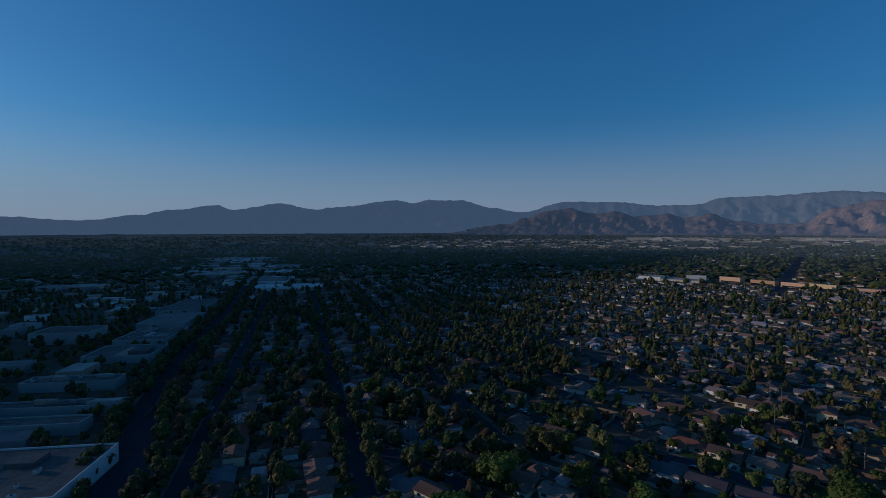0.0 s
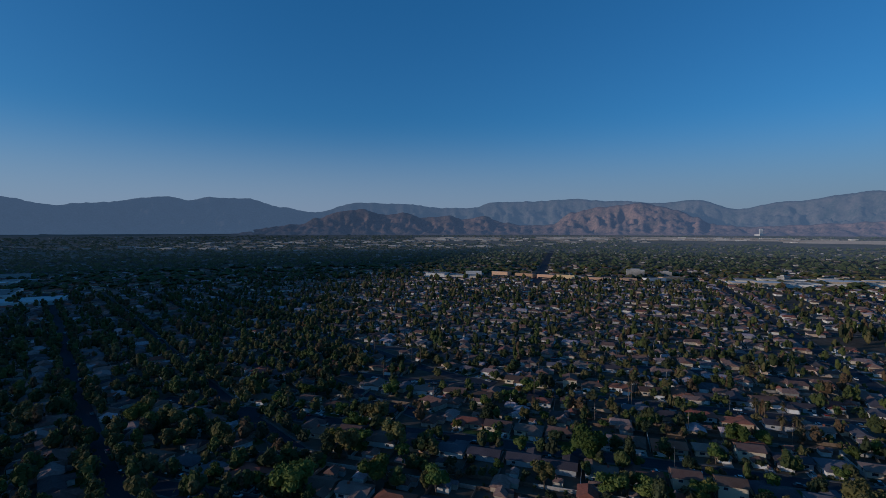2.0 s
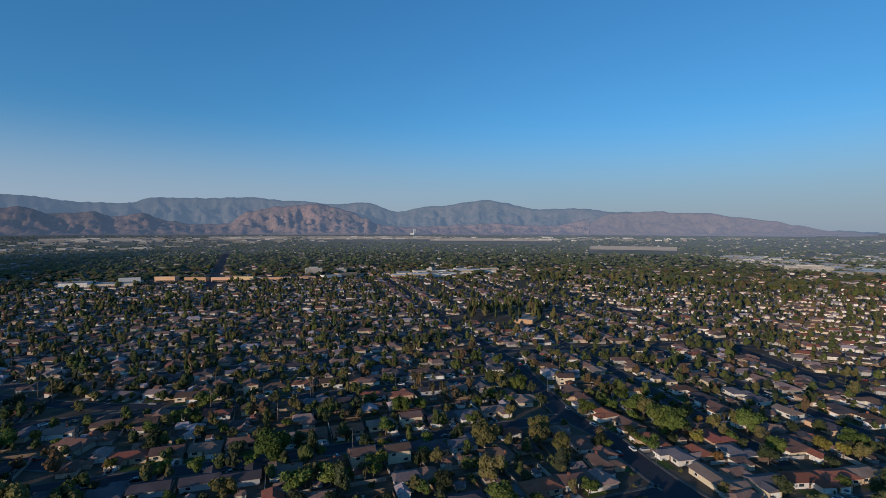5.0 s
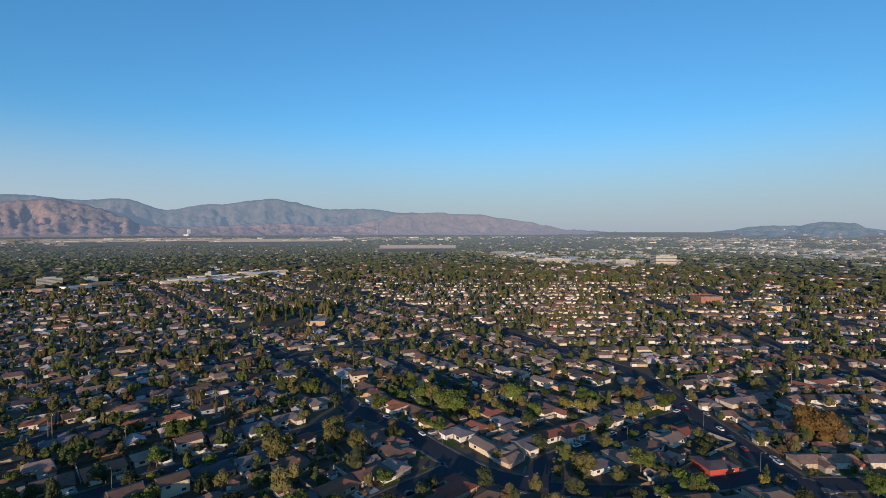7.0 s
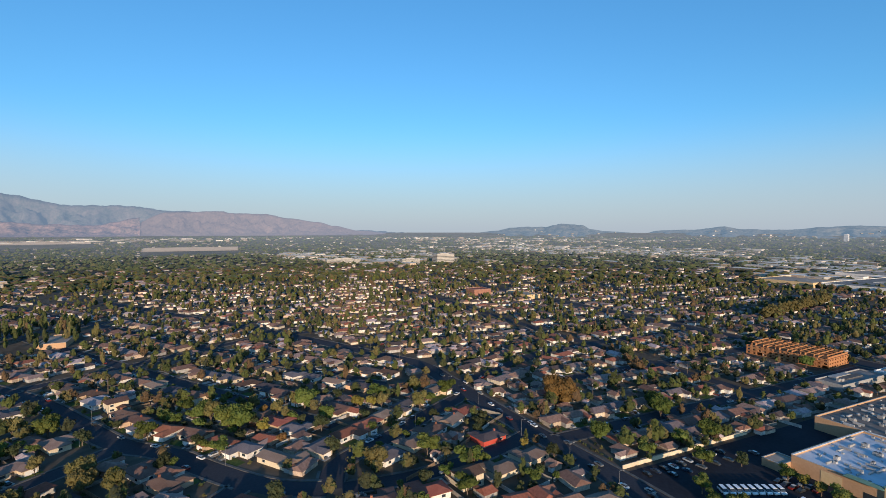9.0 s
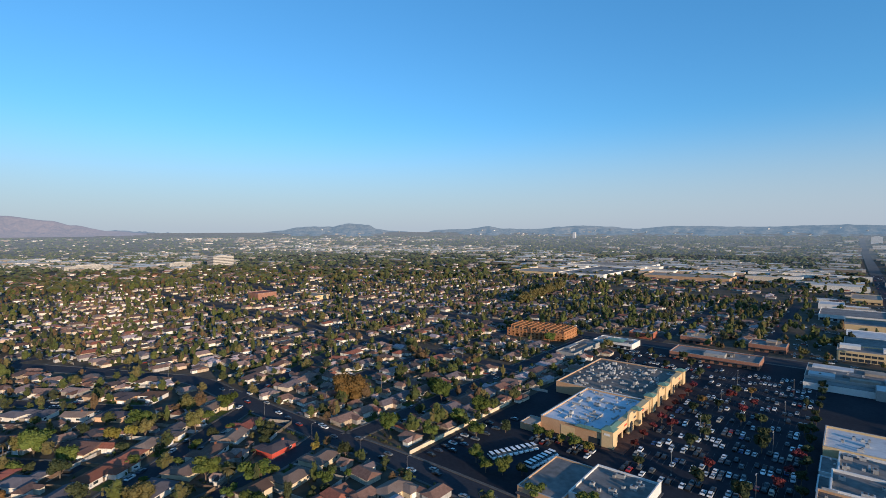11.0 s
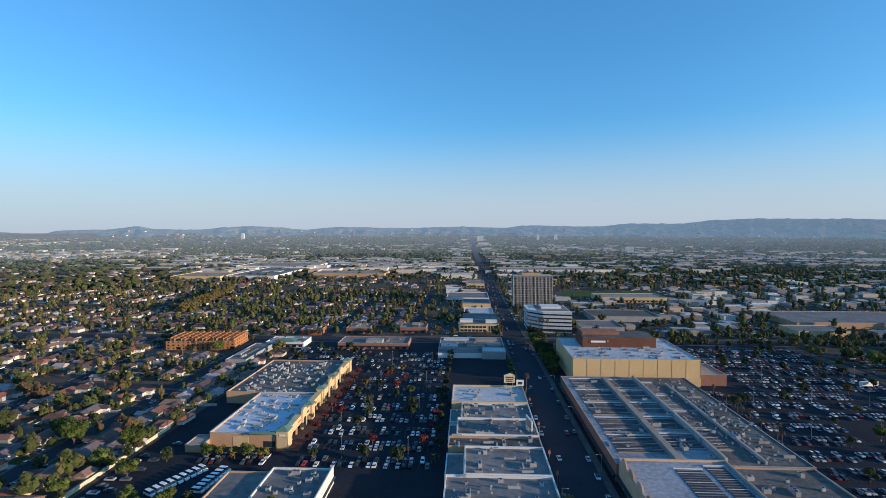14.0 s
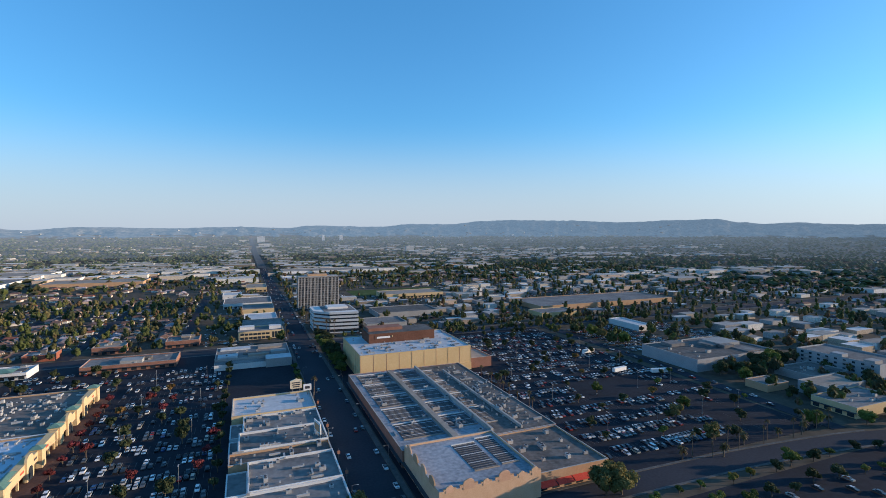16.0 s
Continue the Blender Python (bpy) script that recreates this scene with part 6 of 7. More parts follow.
OUTER_BLOCKS = [
    (700, -425, 730, -393, 11.0, WALL_BRICK, ROOFS["red-brown tile"], "", "red-roofed brick church building"),
    (640, -480, 700, -455, 6.0, WALL_CREAM, ROOF_TAN, "", "long cream school building"),
    (-205, 248, -123, 200, 8.0, WALL_WHITE, ROOF_DARK, "", "large low store with a dark flat roof and white side wall"),
    (-225, 310, -152, 322, 6.0, WALL_GREY, ROOF_DARK, "", "long narrow apartment block"),
    (-235, 282, -159, 295, 6.0, WALL_GREY, ROOF_DARK, "", "long narrow apartment block"),
    (-240, 360, -180, 376, 6.0, WALL_GREY, ROOF_DARK, "", "long narrow apartment block"),
    (-330, 510, -277, 545, 10.5, WALL_GREY, ROOF_DARK, "e", "three-storey white apartment block"),
    (-240, 430, -188, 470, 6.0, WALL_GREY, ROOF_DARK, "", "white apartment row"),
    (-246, 490, -200, 550, 6.0, WALL_GREY, ROOF_DARK, "", "apartment row with a pale roof"),
    (-262, 570, -212, 640, 6.5, WALL_GREY, ROOF_GREY, "", "apartment row with a white roof"),
    (-280, 660, -228, 763, 6.5, WALL_GREY, ROOF_DARK, "", "long apartment row"),
    (-223, 900, -104, 960, 6.0, WALL_WHITE, ROOF_WHITE, "", "large white supermarket"),
    (-300, 1000, -180, 1100, 7.0, WALL_WHITE, ROOF_GREY, "", "large pale store"),
]
SPEC = SHOP_BLOCKS + LARGE_BLOCKS + OUTER_BLOCKS
KEEP_OUT = [q[:4] for q in SPEC] + [(-34, -553, 9, -525), (-33, -471, 25, -412), (-330, -885, -160, -800), (-112, -576, -60, -520)]
for x0, y0, x1, y1, h, wall, roof, glass, words in SPEC:
    b = flat_building("commercial_building", words if len(words.split()) > 3 else words + " with a flat roof", x0, min(y0, y1), x1, max(y0, y1), h, wall, roof, 0.7, glass)
    if math.hypot(x0, y0) < 560:
        gr = random.Random(int(abs(x0 * 3 + y1)))
        for n in range(2 + int((x1 - x0) / 28)):
            bw, bd = gr.uniform(0.1, 0.3) * (x1 - x0), gr.uniform(0.15, 0.4) * abs(y1 - y0)
            bx, by = gr.uniform(-0.46, 0.46) * ((x1 - x0) - bw), gr.uniform(-0.46, 0.46) * (abs(y1 - y0) - bd)
            part("raised_roof", Mesh().box(bx - bw / 2, by - bd / 2, h, bx + bw / 2, by + bd / 2, h + gr.choice((0.7, 1.2, 1.8, 2.6)) + 0.03 * n), gr.choice((ROOF_GREY, ROOF_TAN, WALL_GREY, ROOF_DARK)), b)
        units_on(x0, min(y0, y1), x1, max(y0, y1), h, int((x1 - x0) * abs(y1 - y0) / 520) + 1, int(abs(x0 * 7 + y0)))

# low pale store block in several heights beside the boulevard
LOW = flat_building("store_block", "low pale store block with stepped flat roofs", -33, -471, 25, -428, 5.6, WALL_GREY, ROOF_GREY, 0.5)
part("front_hall", Mesh().box(-29, 21.52, 0, -9, 36, 6.8), WALL_GREY, LOW)
part("front_hall_roof", Mesh().box(-28.6, 21.9, 6.8, -9.4, 35.6, 6.9), ROOF_WHITE, LOW)
part("canopy_wall", Mesh().box(-9, 21.52, 0, 28.8, 33.0, 4.4), WALL_WHITE, LOW)
part("canopy_roof", Mesh().box(-8.9, 21.6, 4.4, 28.6, 32.6, 4.5), ROOF_GREY, LOW)
for n, (x0, y0, x1, y1, z, mat) in enumerate(((-24, -16, -4, -6, 1.6, ROOF_TAN), (2, -18, 26, -9, 1.1, ROOF_WHITE), (-26, 6, -14, 16, 2.2, WALL_GREY), (-6, 4, 8, 10, 0.8, ROOF_DARK), (12, 8, 27, 18, 1.4, ROOF_WHITE), (-12, 14, 4, 19, 1.9, ROOF_TAN))):
    part("raised_roof", Mesh().box(x0, y0, 5.6, x1, y1, 5.6 + z), mat, LOW)
units_on(-32, -470, 24, -430, 5.6, 12, 91)
# two-storey cream corner building with a ribbon of upper windows
CREAM = flat_building("corner_building", "two-storey cream corner building with ribbon windows", -34, -552.8, 9, -525, 7.6, WALL_CREAM, ROOF_GREY, 0.8)
for k in range(7):
    part("window", Mesh().box(-8 + 4.0 * k, 13.9, 4.4, -4.6 + 4.0 * k, 13.98, 6.4), GLASS, CREAM)
    part("shop_window", Mesh().box(-8 + 4.0 * k, 13.9, 0.4, -4.6 + 4.0 * k, 13.98, 2.8), GLASS, CREAM)
for k in range(4):
    part("tall_window", Mesh().box(-20.5 + 2.6 * k, 13.9, 0.6, -18.4 + 2.6 * k, 13.98, 6.8), GLASS, CREAM)
part("roof_house", Mesh().box(6, -10, 7.6, 20, 0, 10.4), WALL_WHITE, CREAM)
part("roof_house", Mesh().box(-20, -4, 7.6, -8, 4, 10.8), WALL_WHITE, CREAM)
part("green_roof", Mesh().hip(-8, -6, 8, 6, 0.8, 1.8, 0.4), GREEN_ROOF, thing("roof_lantern", "pale green hipped roof over a shop entrance", "roof", 170, -456, 4.5))

# orange timber frame of an unfinished apartment block
FRAME = thing("timber_frame", "orange raw timber frame of an unfinished apartment block", "construction", 245, -452)


def ring_panel(x0, x1, z0, z1, y0, y1, wx, wz):
    """A sheathing panel with a window hole through it."""
    cx, cz = (x0 + x1) / 2, (z0 + z1) / 2 + 0.15
    out = [(x0, z0), (x1, z0), (x1, z1), (x0, z1)]
    hole = [(cx - wx, cz - wz), (cx + wx, cz - wz), (cx + wx, cz + wz), (cx - wx, cz + wz)]
    vs = [(x, y, z) for y in (y0, y1) for x, z in out + hole]
    fs = []
    for i in range(4):
        j = (i + 1) % 4
        fs += [(i, j, 4 + j, 4 + i), (8 + j, 8 + i, 12 + i, 12 + j), (i, 8 + i, 8 + j, j), (4 + j, 12 + j, 12 + i, 4 + i)]
    return Mesh().add(vs, fs)


for k in range(3):
    part("deck", Mesh().box(-31, -18, 0.05 + 3.2 * k, 31, 17.5, 0.4 + 3.2 * k), TIMBER, FRAME)
    for i in range(14):
        if (i * 7 + k * 5) % 11 == 0:
            continue
        x = -31 + 62 * i / 14
        part("sheathing_panel", ring_panel(x + 0.03, x + 62 / 14 - 0.03, 0.42 + 3.2 * k, 3.24 + 3.2 * k, 17.6 - (0.5 if (i + k) % 3 == 0 else 0), 18.0, 1.1, 0.75), TIMBER, FRAME)
    for i in range(8):
        y = -18 + 35.4 * i / 8
        panel = ring_panel(y + 0.03, y + 35.4 / 8 - 0.03, 0.42 + 3.2 * k, 3.24 + 3.2 * k, 30.6, 31.0, 1.0, 0.75)
        panel.v = [(-v[1], v[0], v[2]) for v in panel.v]
        part("sheathing_panel", panel, TIMBER, FRAME)
for i in range(20):
    x = -30 + 60 * i / 19
    part("partition", Mesh().box(x - 0.12, -18, 9.65, x + 0.12, 17.5 - 7 * (i % 3 == 1), 11.4 + 0.5 * (i % 2)), TIMBER, FRAME)
FRAME.matrix_basis = pose(245, -452, 0, 0, 0, 5) @ Matrix.Diagonal((1, 1, 0.86, 1))
for i in range(5):
    y = -16 + 8 * i
    part("ridge_beam", Mesh().box(-30, y - 0.12, 12.0, 30, y + 0.12, 12.3), TIMBER, FRAME)

# a four-storey apartment block across the side street
APT = flat_building("apartment_block", "pale grey four-storey apartment block with balconies", -452, -262, -416, -205, 12.5, WALL_PALE, ROOF_GREY, 0.8)
for k in range(4):
    for i in range(9):
        y = -24 + 6 * i
        part("window", Mesh().box(18.0, y - 1.0, 1.2 + 3.1 * k, 18.06, y + 1.0, 2.7 + 3.1 * k), GLASS, APT)
    for i in range(4):
        y = -21 + 14 * i
        part("balcony", Mesh().box(18.0, y - 1.8, 0.6 + 3.1 * k, 19.3, y + 1.8, 1.6 + 3.1 * k), WALL_GREY, APT)
part("stair_tower", Mesh().box(10, -4, 12.5, 17.4, 4, 15.2), WALL_PALE, APT)
part("stair_tower", Mesh().box(8, 18, 12.5, 17.4, 25, 15.0), WALL_GREY, APT)
flat_building("commercial_building", "low cream corner building", -372, -196, -326, -171, 6.0, WALL_CREAM, ROOF_GREY, 0.6, "e")
flat_building("commercial_building", "low cream shop with a pale wall", -384, -216, -345, -197, 7.5, WALL_PALE, ROOF_TAN, 0.6)
flat_building("commercial_building", "low grey workshop with a flat roof", -412, -250, -372, -222, 5.0, WALL_GREY, ROOF_BROWN, 0.6)
flat_building("commercial_building", "small tan shop between trees", -345, -238, -324, -222, 4.6, WALL_TAN, ROOF_GREY, 0.5)
units_on(-370, -194, -328, -173, 6.0, 5, 91)
units_on(-410, -248, -374, -224, 5.0, 4, 92)
for x, y, sc, kind in ((-330, -262, 0.75, "dark"), (-344, -260, 0.7, "dark"), (-356, -262, 0.6, "olive"), (-372, -264, 0.85, "dark"), (-384, -262, 0.9, "green"), (-398, -262, 0.85, "dark"), (-334, -246, 0.6, "green"), (-352, -246, 0.6, "dark"), (-366, -218, 0.5, "olive"), (-330, -210, 0.5, "dark"), (-338, -204, 0.5, "green"), (-392, -212, 0.6, "dark"), (-408, -206, 0.7, "dark"), (-322, -164, 0.5, "green"), (-345, -163, 0.55, "olive"), (-370, -158, 0.6, "dark"), (-328, -409, 0.75, "green"), (-331, -397, 0.75, "olive"), (-333, -368, 0.75, "green"), (-420, -290, 0.8, "dark"), (-424, -310, 0.9, "olive"), (-420, -332, 0.8, "dark"), (-293, -174, 0.55, "green")):
    place(BIG_TREES[kind], x, y, 0, x * 7 % 360, sc)

# far commercial belts: flat roofs scattered along the boulevards and industrial strips
belts = []
gb = random.Random(12)
SOUTH_BELTS = [(80, -95, -780, -70, -3600, 70), (80, 15, -760, 10, -3600, 60), (260, -700, -1500, 1100, -1400, 330), (200, 900, -1900, 2600, -1500, 260), (120, -1500, -1500, -500, -2100, 350)]
EAST_BELTS = [(160, 470, 1130, 960, 560, 26), (90, 860, 640, 1200, 380, 40), (110, 1500, -560, 2300, -300, 150), (160, -1300, -900, -250, -760, 160), (200, 2300, 2800, 3800, 1200, 300), (160, 300, 3300, 2300, 2800, 260)]
OUTER_BELTS = [(120, 3500, 900, 3900, -900, 250), (110, -330, 1150, -480, 1900, 110), (200, 2400, -2600, 3600, -1300, 320), (140, -900, -2600, 900, -2700, 400), (110, -900, 500, -420, 900, 220), (120, -900, -480, -480, -300, 120)]
FAR_BELTS = [(120, -787, -2161, -1891, -1477, 110), (120, -400, -2700, -2300, -1900, 160), (200, 2650, -1410, 1420, -2180, 330), (170, 950, -1645, 52, -1500, 330), (90, 1500, -700, 2500, -900, 240), (150, -900, 3250, 2500, 2200, 240)]
for n, ax, ay, bx, by, spread in SOUTH_BELTS + EAST_BELTS + OUTER_BELTS + FAR_BELTS:
    for _ in range(n):
        k = gb.random()
        x, y = ax + (bx - ax) * k + gb.gauss(0, 1) * spread * 0.5, ay + (by - ay) * k + gb.gauss(0, 1) * spread * 0.5
        r = math.hypot(x, y)
        if road_gap(x, y) < 16 or r < 430 or r > 3800 or (abs(x + 40) < 45 and y < -1400):
            continue
        if 118 < bearing(x, y) < 149 and 1050 < r < 2200 and gb.random() < 0.8:
            continue
        turn = 0 if y < 0 or x < 0 else radians(-48.7)
        if r < 1100:
            if free(x, y, 11) and not any(a - 8 < x < c + 8 and min(b, d) - 8 < y < max(b, d) + 8 for a, b, c, d in KEEP_OUT):
                belts.append((x, y, -0.5, turn, gb.uniform(12, 30), gb.uniform(9, 18), gb.choice((4.5, 5, 6, 7))))
        else:
            belts.append((x, y, rise(r) - 0.5, turn, gb.uniform(18, 80), gb.uniform(14, 45), gb.choice((5, 6, 7, 8, 10))))
belts = [(*q[:6], q[6] + gb.uniform(0, 0.7)) for q in belts]
many("far_commercial_blocks", slab_v, slab_f, [q for q in belts if math.hypot(q[0], q[1]) < 1500], [FLAT_ROOF, FAR_WALL], [0, 1, 1, 1, 1], "pale flat-roofed shops and warehouses beyond the suburb", "buildings")
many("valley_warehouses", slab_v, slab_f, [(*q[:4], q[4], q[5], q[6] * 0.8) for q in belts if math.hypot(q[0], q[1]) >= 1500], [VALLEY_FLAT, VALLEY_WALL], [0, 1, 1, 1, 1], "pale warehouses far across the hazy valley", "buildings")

# hospital and other tall blocks that stand over the trees
def tall_block(label, x, y, w, d, h, turn=0.0, wall=CONCRETE, floors=6):
    b = thing("tall_building", label, "building", x, y, rise(math.hypot(x, y)) - 0.3, turn)
    # far towers take the materials with haze emission
    far = math.hypot(x, y) > 2200
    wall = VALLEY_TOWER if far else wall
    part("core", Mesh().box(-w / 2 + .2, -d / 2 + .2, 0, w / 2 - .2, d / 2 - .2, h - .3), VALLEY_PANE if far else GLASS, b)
    for k in range(floors + 1):
        z = h * k / (floors + 0.5)
        part("floor_band", Mesh().box(-w / 2, -d / 2, z, w / 2, d / 2, z + h / floors * 0.64), wall, b)
    part("roof_plant", Mesh().box(-w / 4, -d / 4, h, w / 4, d / 4, h + 3), wall, b)


for row in (("white hospital block above the tree tops", 1467, -705, 40, 62, 30), ("pale wing of the hospital", 1480, -590, 30, 60, 16), ("long low pale block beside the hospital", 1590, -400, 30, 110, 14), ("pale four-storey office block", 955, 727, 38, 20, 17, -48.7), ("pale low office block", 1015, 690, 22, 18, 12, -48.7),
            ("white church with a gabled hall", 1093, 484, 24, 14, 15), ("white tower far across the valley", 1560, -3350, 20, 16, 40), ("pale tower far across the valley", -500, -3500, 18, 14, 34), ("white tower far across the valley", -620, -3480, 22, 14, 36), ("white block far across the valley", -760, -2350, 40, 24, 26, 0, WALL_WHITE), ("tan block far across the valley", -90, -3400, 46, 30, 36, 0, WALL_GREY)):
    tall_block(*row)
PLANT = thing("power_station", "far power station with four pale chimneys", "power station", *heading(64.2, 4150), rise(4150) - 1)
part("hall", Mesh().box(-50, -18, 0, 40, 18, 11), VALLEY_TOWER, PLANT)
for i in range(4):
    part("chimney", Mesh().cone(-20 + 14 * i, 0, 0, 48, 3.6, 2.8, 10), VALLEY_TOWER, PLANT)

# the blocks south of the cross street and west of the boulevard: low shops, lots and trees between
gc = random.Random(33)
small = []
for _ in range(520):
    x, y = gc.uniform(-900, -70), gc.uniform(-1150, -505)
    if road_gap(x, y) < 12 or not free(x, y, 10) or any(a - 12 < x < c + 12 and min(b, d) - 12 < y < max(b, d) + 12 for a, b, c, d in KEEP_OUT) or (-150 < x < -55 and y > -730):
        continue
    small.append((x, y, -0.2, gc.choice((0, 0, 1.5708)), gc.uniform(10, 26), gc.uniform(8, 16), gc.choice((4, 4.5, 5, 6))))
# unseen western blocks among these are added to shade the mall lot
for _ in range(200):
    x, y = gc.uniform(-900, -420), gc.uniform(-480, 260)
    if not 300 < bearing(x, y) and road_gap(x, y) > 12 and free(x, y, 13) and not (x > -460 and -400 < y < -170):
        small.append((x, y, -0.2, gc.choice((0, 0, 1.5708)), gc.uniform(14, 34), gc.uniform(10, 18), gc.choice((5, 6, 8))))
for _ in range(150):
    x, y = gc.uniform(-620, -100), gc.uniform(190, 900)
    if bearing(x, y) > 312 and road_gap(x, y) > 12 and free(x, y, 13) and not any(a - 10 < x < c + 10 and min(b, d) - 10 < y < max(b, d) + 10 for a, b, c, d in KEEP_OUT):
        small.append((x, y, -0.2, gc.choice((0, 0.1, 1.5708)), gc.uniform(14, 34), gc.uniform(10, 18), gc.choice((5, 6, 8))))
many("low_shops_and_workshops", slab_v, slab_f, [(*q[:6], q[6] + gc.uniform(0, 0.7)) for q in small], [FLAT_ROOF, SHOP_WALL], [0, 1, 1, 1, 1], "low flat-roofed shops and workshops packed between lots", "buildings")
street_trees = []
# the unseen trees in the far west are added for their long shade
for _ in range(6800):
    x, y = gc.uniform(-1000, 60), gc.uniform(-1300, 900)
    if math.hypot(x, y) > 300 and road_gap(x, y) > 2 and (y < -498 or bearing(x, y) > 312 or x < -310) and free(x, y, 2.5, False) and not any(a - 3 < x < c + 3 and min(b, d) - 3 < y < max(b, d) + 3 for a, b, c, d in KEEP_OUT):
        h = gc.choice((5, 6, 7, 8, 10, 12, 14))
        street_trees.append((x, y, 0, gc.uniform(0, 6.28), h * 0.45, h * 0.45, h / 2))
for _ in range(1500):
    x, y = gc.uniform(-620, -100), gc.uniform(185, 1000)
    if bearing(x, y) > 312 and blocked(x, y) and road_gap(x, y) > 1.5 and not any(a - 3 < x < c + 3 and min(b, d) - 3 < y < max(b, d) + 3 for a, b, c, d in KEEP_OUT):
        h = gc.choice((5, 6, 7, 8, 10))
        street_trees.append((x, y, 0, gc.uniform(0, 6.28), h * 0.45, h * 0.45, h / 2))
for k in range(110):
    x = -112 - 3.6 * k
    for y in (-471.5, -499.5):
        if gc.random() < 0.7:
            h = gc.uniform(6, 11)
            street_trees.append((x + gc.uniform(-2, 2), y + gc.uniform(-1.5, 1.5), 0, gc.uniform(0, 6.28), h * 0.42, h * 0.42, h / 2))
for k in range(90):
    x = 28 + 3.4 * k
    for y in (-498.8, -471.8):
        if gc.random() < (0.1 if x < 180 else 0.55) and (y < -480 or x > 200) and road_gap(x, y) > 1:
            h = gc.uniform(5, 9)
            street_trees.append((x, y + gc.uniform(-1, 1), 0, gc.uniform(0, 6.28), h * 0.42, h * 0.42, h / 2))
many("avenue_trees", *clump(36, 0.21, 68, 6, 2), [q for q in street_trees if math.hypot(q[0], q[1]) < 640], [FAR_LEAF], None, "leafy trees between the nearer shops and lots", "trees")
many("street_trees", *clump(5, 0.22, 65, 5, 2, 2), [q for q in street_trees if math.hypot(q[0], q[1]) >= 640], [FAR_LEAF], None, "trees along the streets and lots of the commercial blocks", "trees")


# ---- vehicles ----
def make_car(kind, paint, l, w, h, cab0, cab1, hood):
    """A car along x: painted body, dark window band, roof panel, four wheels."""
    c = thing("car", f"{paint} {kind} parked on asphalt", "car", group="parked cars")
    z0 = 0.32
    prof = [(-l / 2, z0), (-l / 2, hood * 0.92), (-l / 2 + 0.25, hood), (cab0 - 0.25, hood), (cab1 + 0.25, hood), (l / 2 - 0.5, hood * 0.9), (l / 2, hood * 0.7), (l / 2, z0)]
    n = len(prof)
    vs = [(x, -w / 2, z) for x, z in prof] + [(x, w / 2, z) for x, z in prof]
    part("body", Mesh().add(vs, [tuple(range(n)), tuple(range(2 * n - 1, n - 1, -1))] + [(i, i + n, (i + 1) % n + n, (i + 1) % n) for i in range(n)]), CAR_PAINT[paint], c)
    i, t = 0.09, 0.22
    low = [(cab0 - 0.25, -w / 2 + i), (cab1 + 0.25, -w / 2 + i), (cab1 + 0.25, w / 2 - i), (cab0 - 0.25, w / 2 - i)]
    top = [(cab0 + 0.3, -w / 2 + t), (cab1 - 0.5, -w / 2 + t), (cab1 - 0.5, w / 2 - t), (cab0 + 0.3, w / 2 - t)]
    part("window_band", Mesh().add([(x, y, hood - 0.02) for x, y in low] + [(x, y, h - 0.06) for x, y in top], [(0, 1, 5, 4), (1, 2, 6, 5), (2, 3, 7, 6), (3, 0, 4, 7)]), GLASS, c)
    part("roof_panel", Mesh().add([(x, y, h - 0.07) for x, y in top] + [(x * 0.97, y * 0.95, h) for x, y in top], [(4, 5, 6, 7), (0, 1, 5, 4), (1, 2, 6, 5), (2, 3, 7, 6), (3, 0, 4, 7)]), CAR_PAINT[paint], c)
    for sx in (-0.31 * l, 0.31 * l):
        for sy in (-1, 1):
            m = Mesh()
            ring = [(sx + 0.33 * math.cos(k * 0.785), 0.33 + 0.33 * math.sin(k * 0.785)) for k in range(8)]
            m.add([(x, sy * (w / 2 - 0.2), z) for x, z in ring] + [(x, sy * (w / 2 + 0.02), z) for x, z in ring], [tuple(range(8)), tuple(range(15, 7, -1))] + [(k, k + 8, (k + 1) % 8 + 8, (k + 1) % 8) for k in range(8)])
            part("wheel", m, RUBBER, c)
    return c


CARS = [make_car("sedan", p, 4.7, 1.82, 1.45, -1.5, 1.0, 0.95) for p in ("white", "silver", "black", "dark grey", "red", "blue")] + [make_car("sport utility car", p, 4.7, 1.92, 1.78, -2.0, 1.1, 1.1) for p in ("white", "dark grey", "silver", "black")] + [make_car("van", "white", 5.2, 2.0, 2.1, -2.4, 1.7, 1.2), make_car("minivan", "beige", 5.0, 1.95, 1.78, -2.2, 1.4, 1.1)]
CAR_ODDS = [12, 13, 20, 18, 5, 5, 6, 9, 5, 10, 3, 3]
FAR_CAR_V = [(x, y, z) for z, k in ((0.3, 1.0), (0.95, 1.0)) for x, y in ((-2.3, -.9), (2.3, -.9), (2.3, .9), (-2.3, .9))] + [(x, y, 0.95) for x, y in ((-1.7, -.8), (1.2, -.8), (1.2, .8), (-1.7, .8))] + [(x, y, 1.5) for x, y in ((-1.2, -.68), (.5, -.68), (.5, .68), (-1.2, .68))]
FAR_CAR_F = [(4, 5, 6, 7), (0, 1, 5, 4), (1, 2, 6, 5), (2, 3, 7, 6), (3, 0, 4, 7), (12, 13, 14, 15), (8, 9, 13, 12), (9, 10, 14, 13), (10, 11, 15, 14), (11, 8, 12, 15)]
FAR_CAR_M = [0, 0, 0, 0, 0, 0, 1, 1, 1, 1]
car_rng = random.Random(5)
CAR_COUNT = 0
far_cars = []


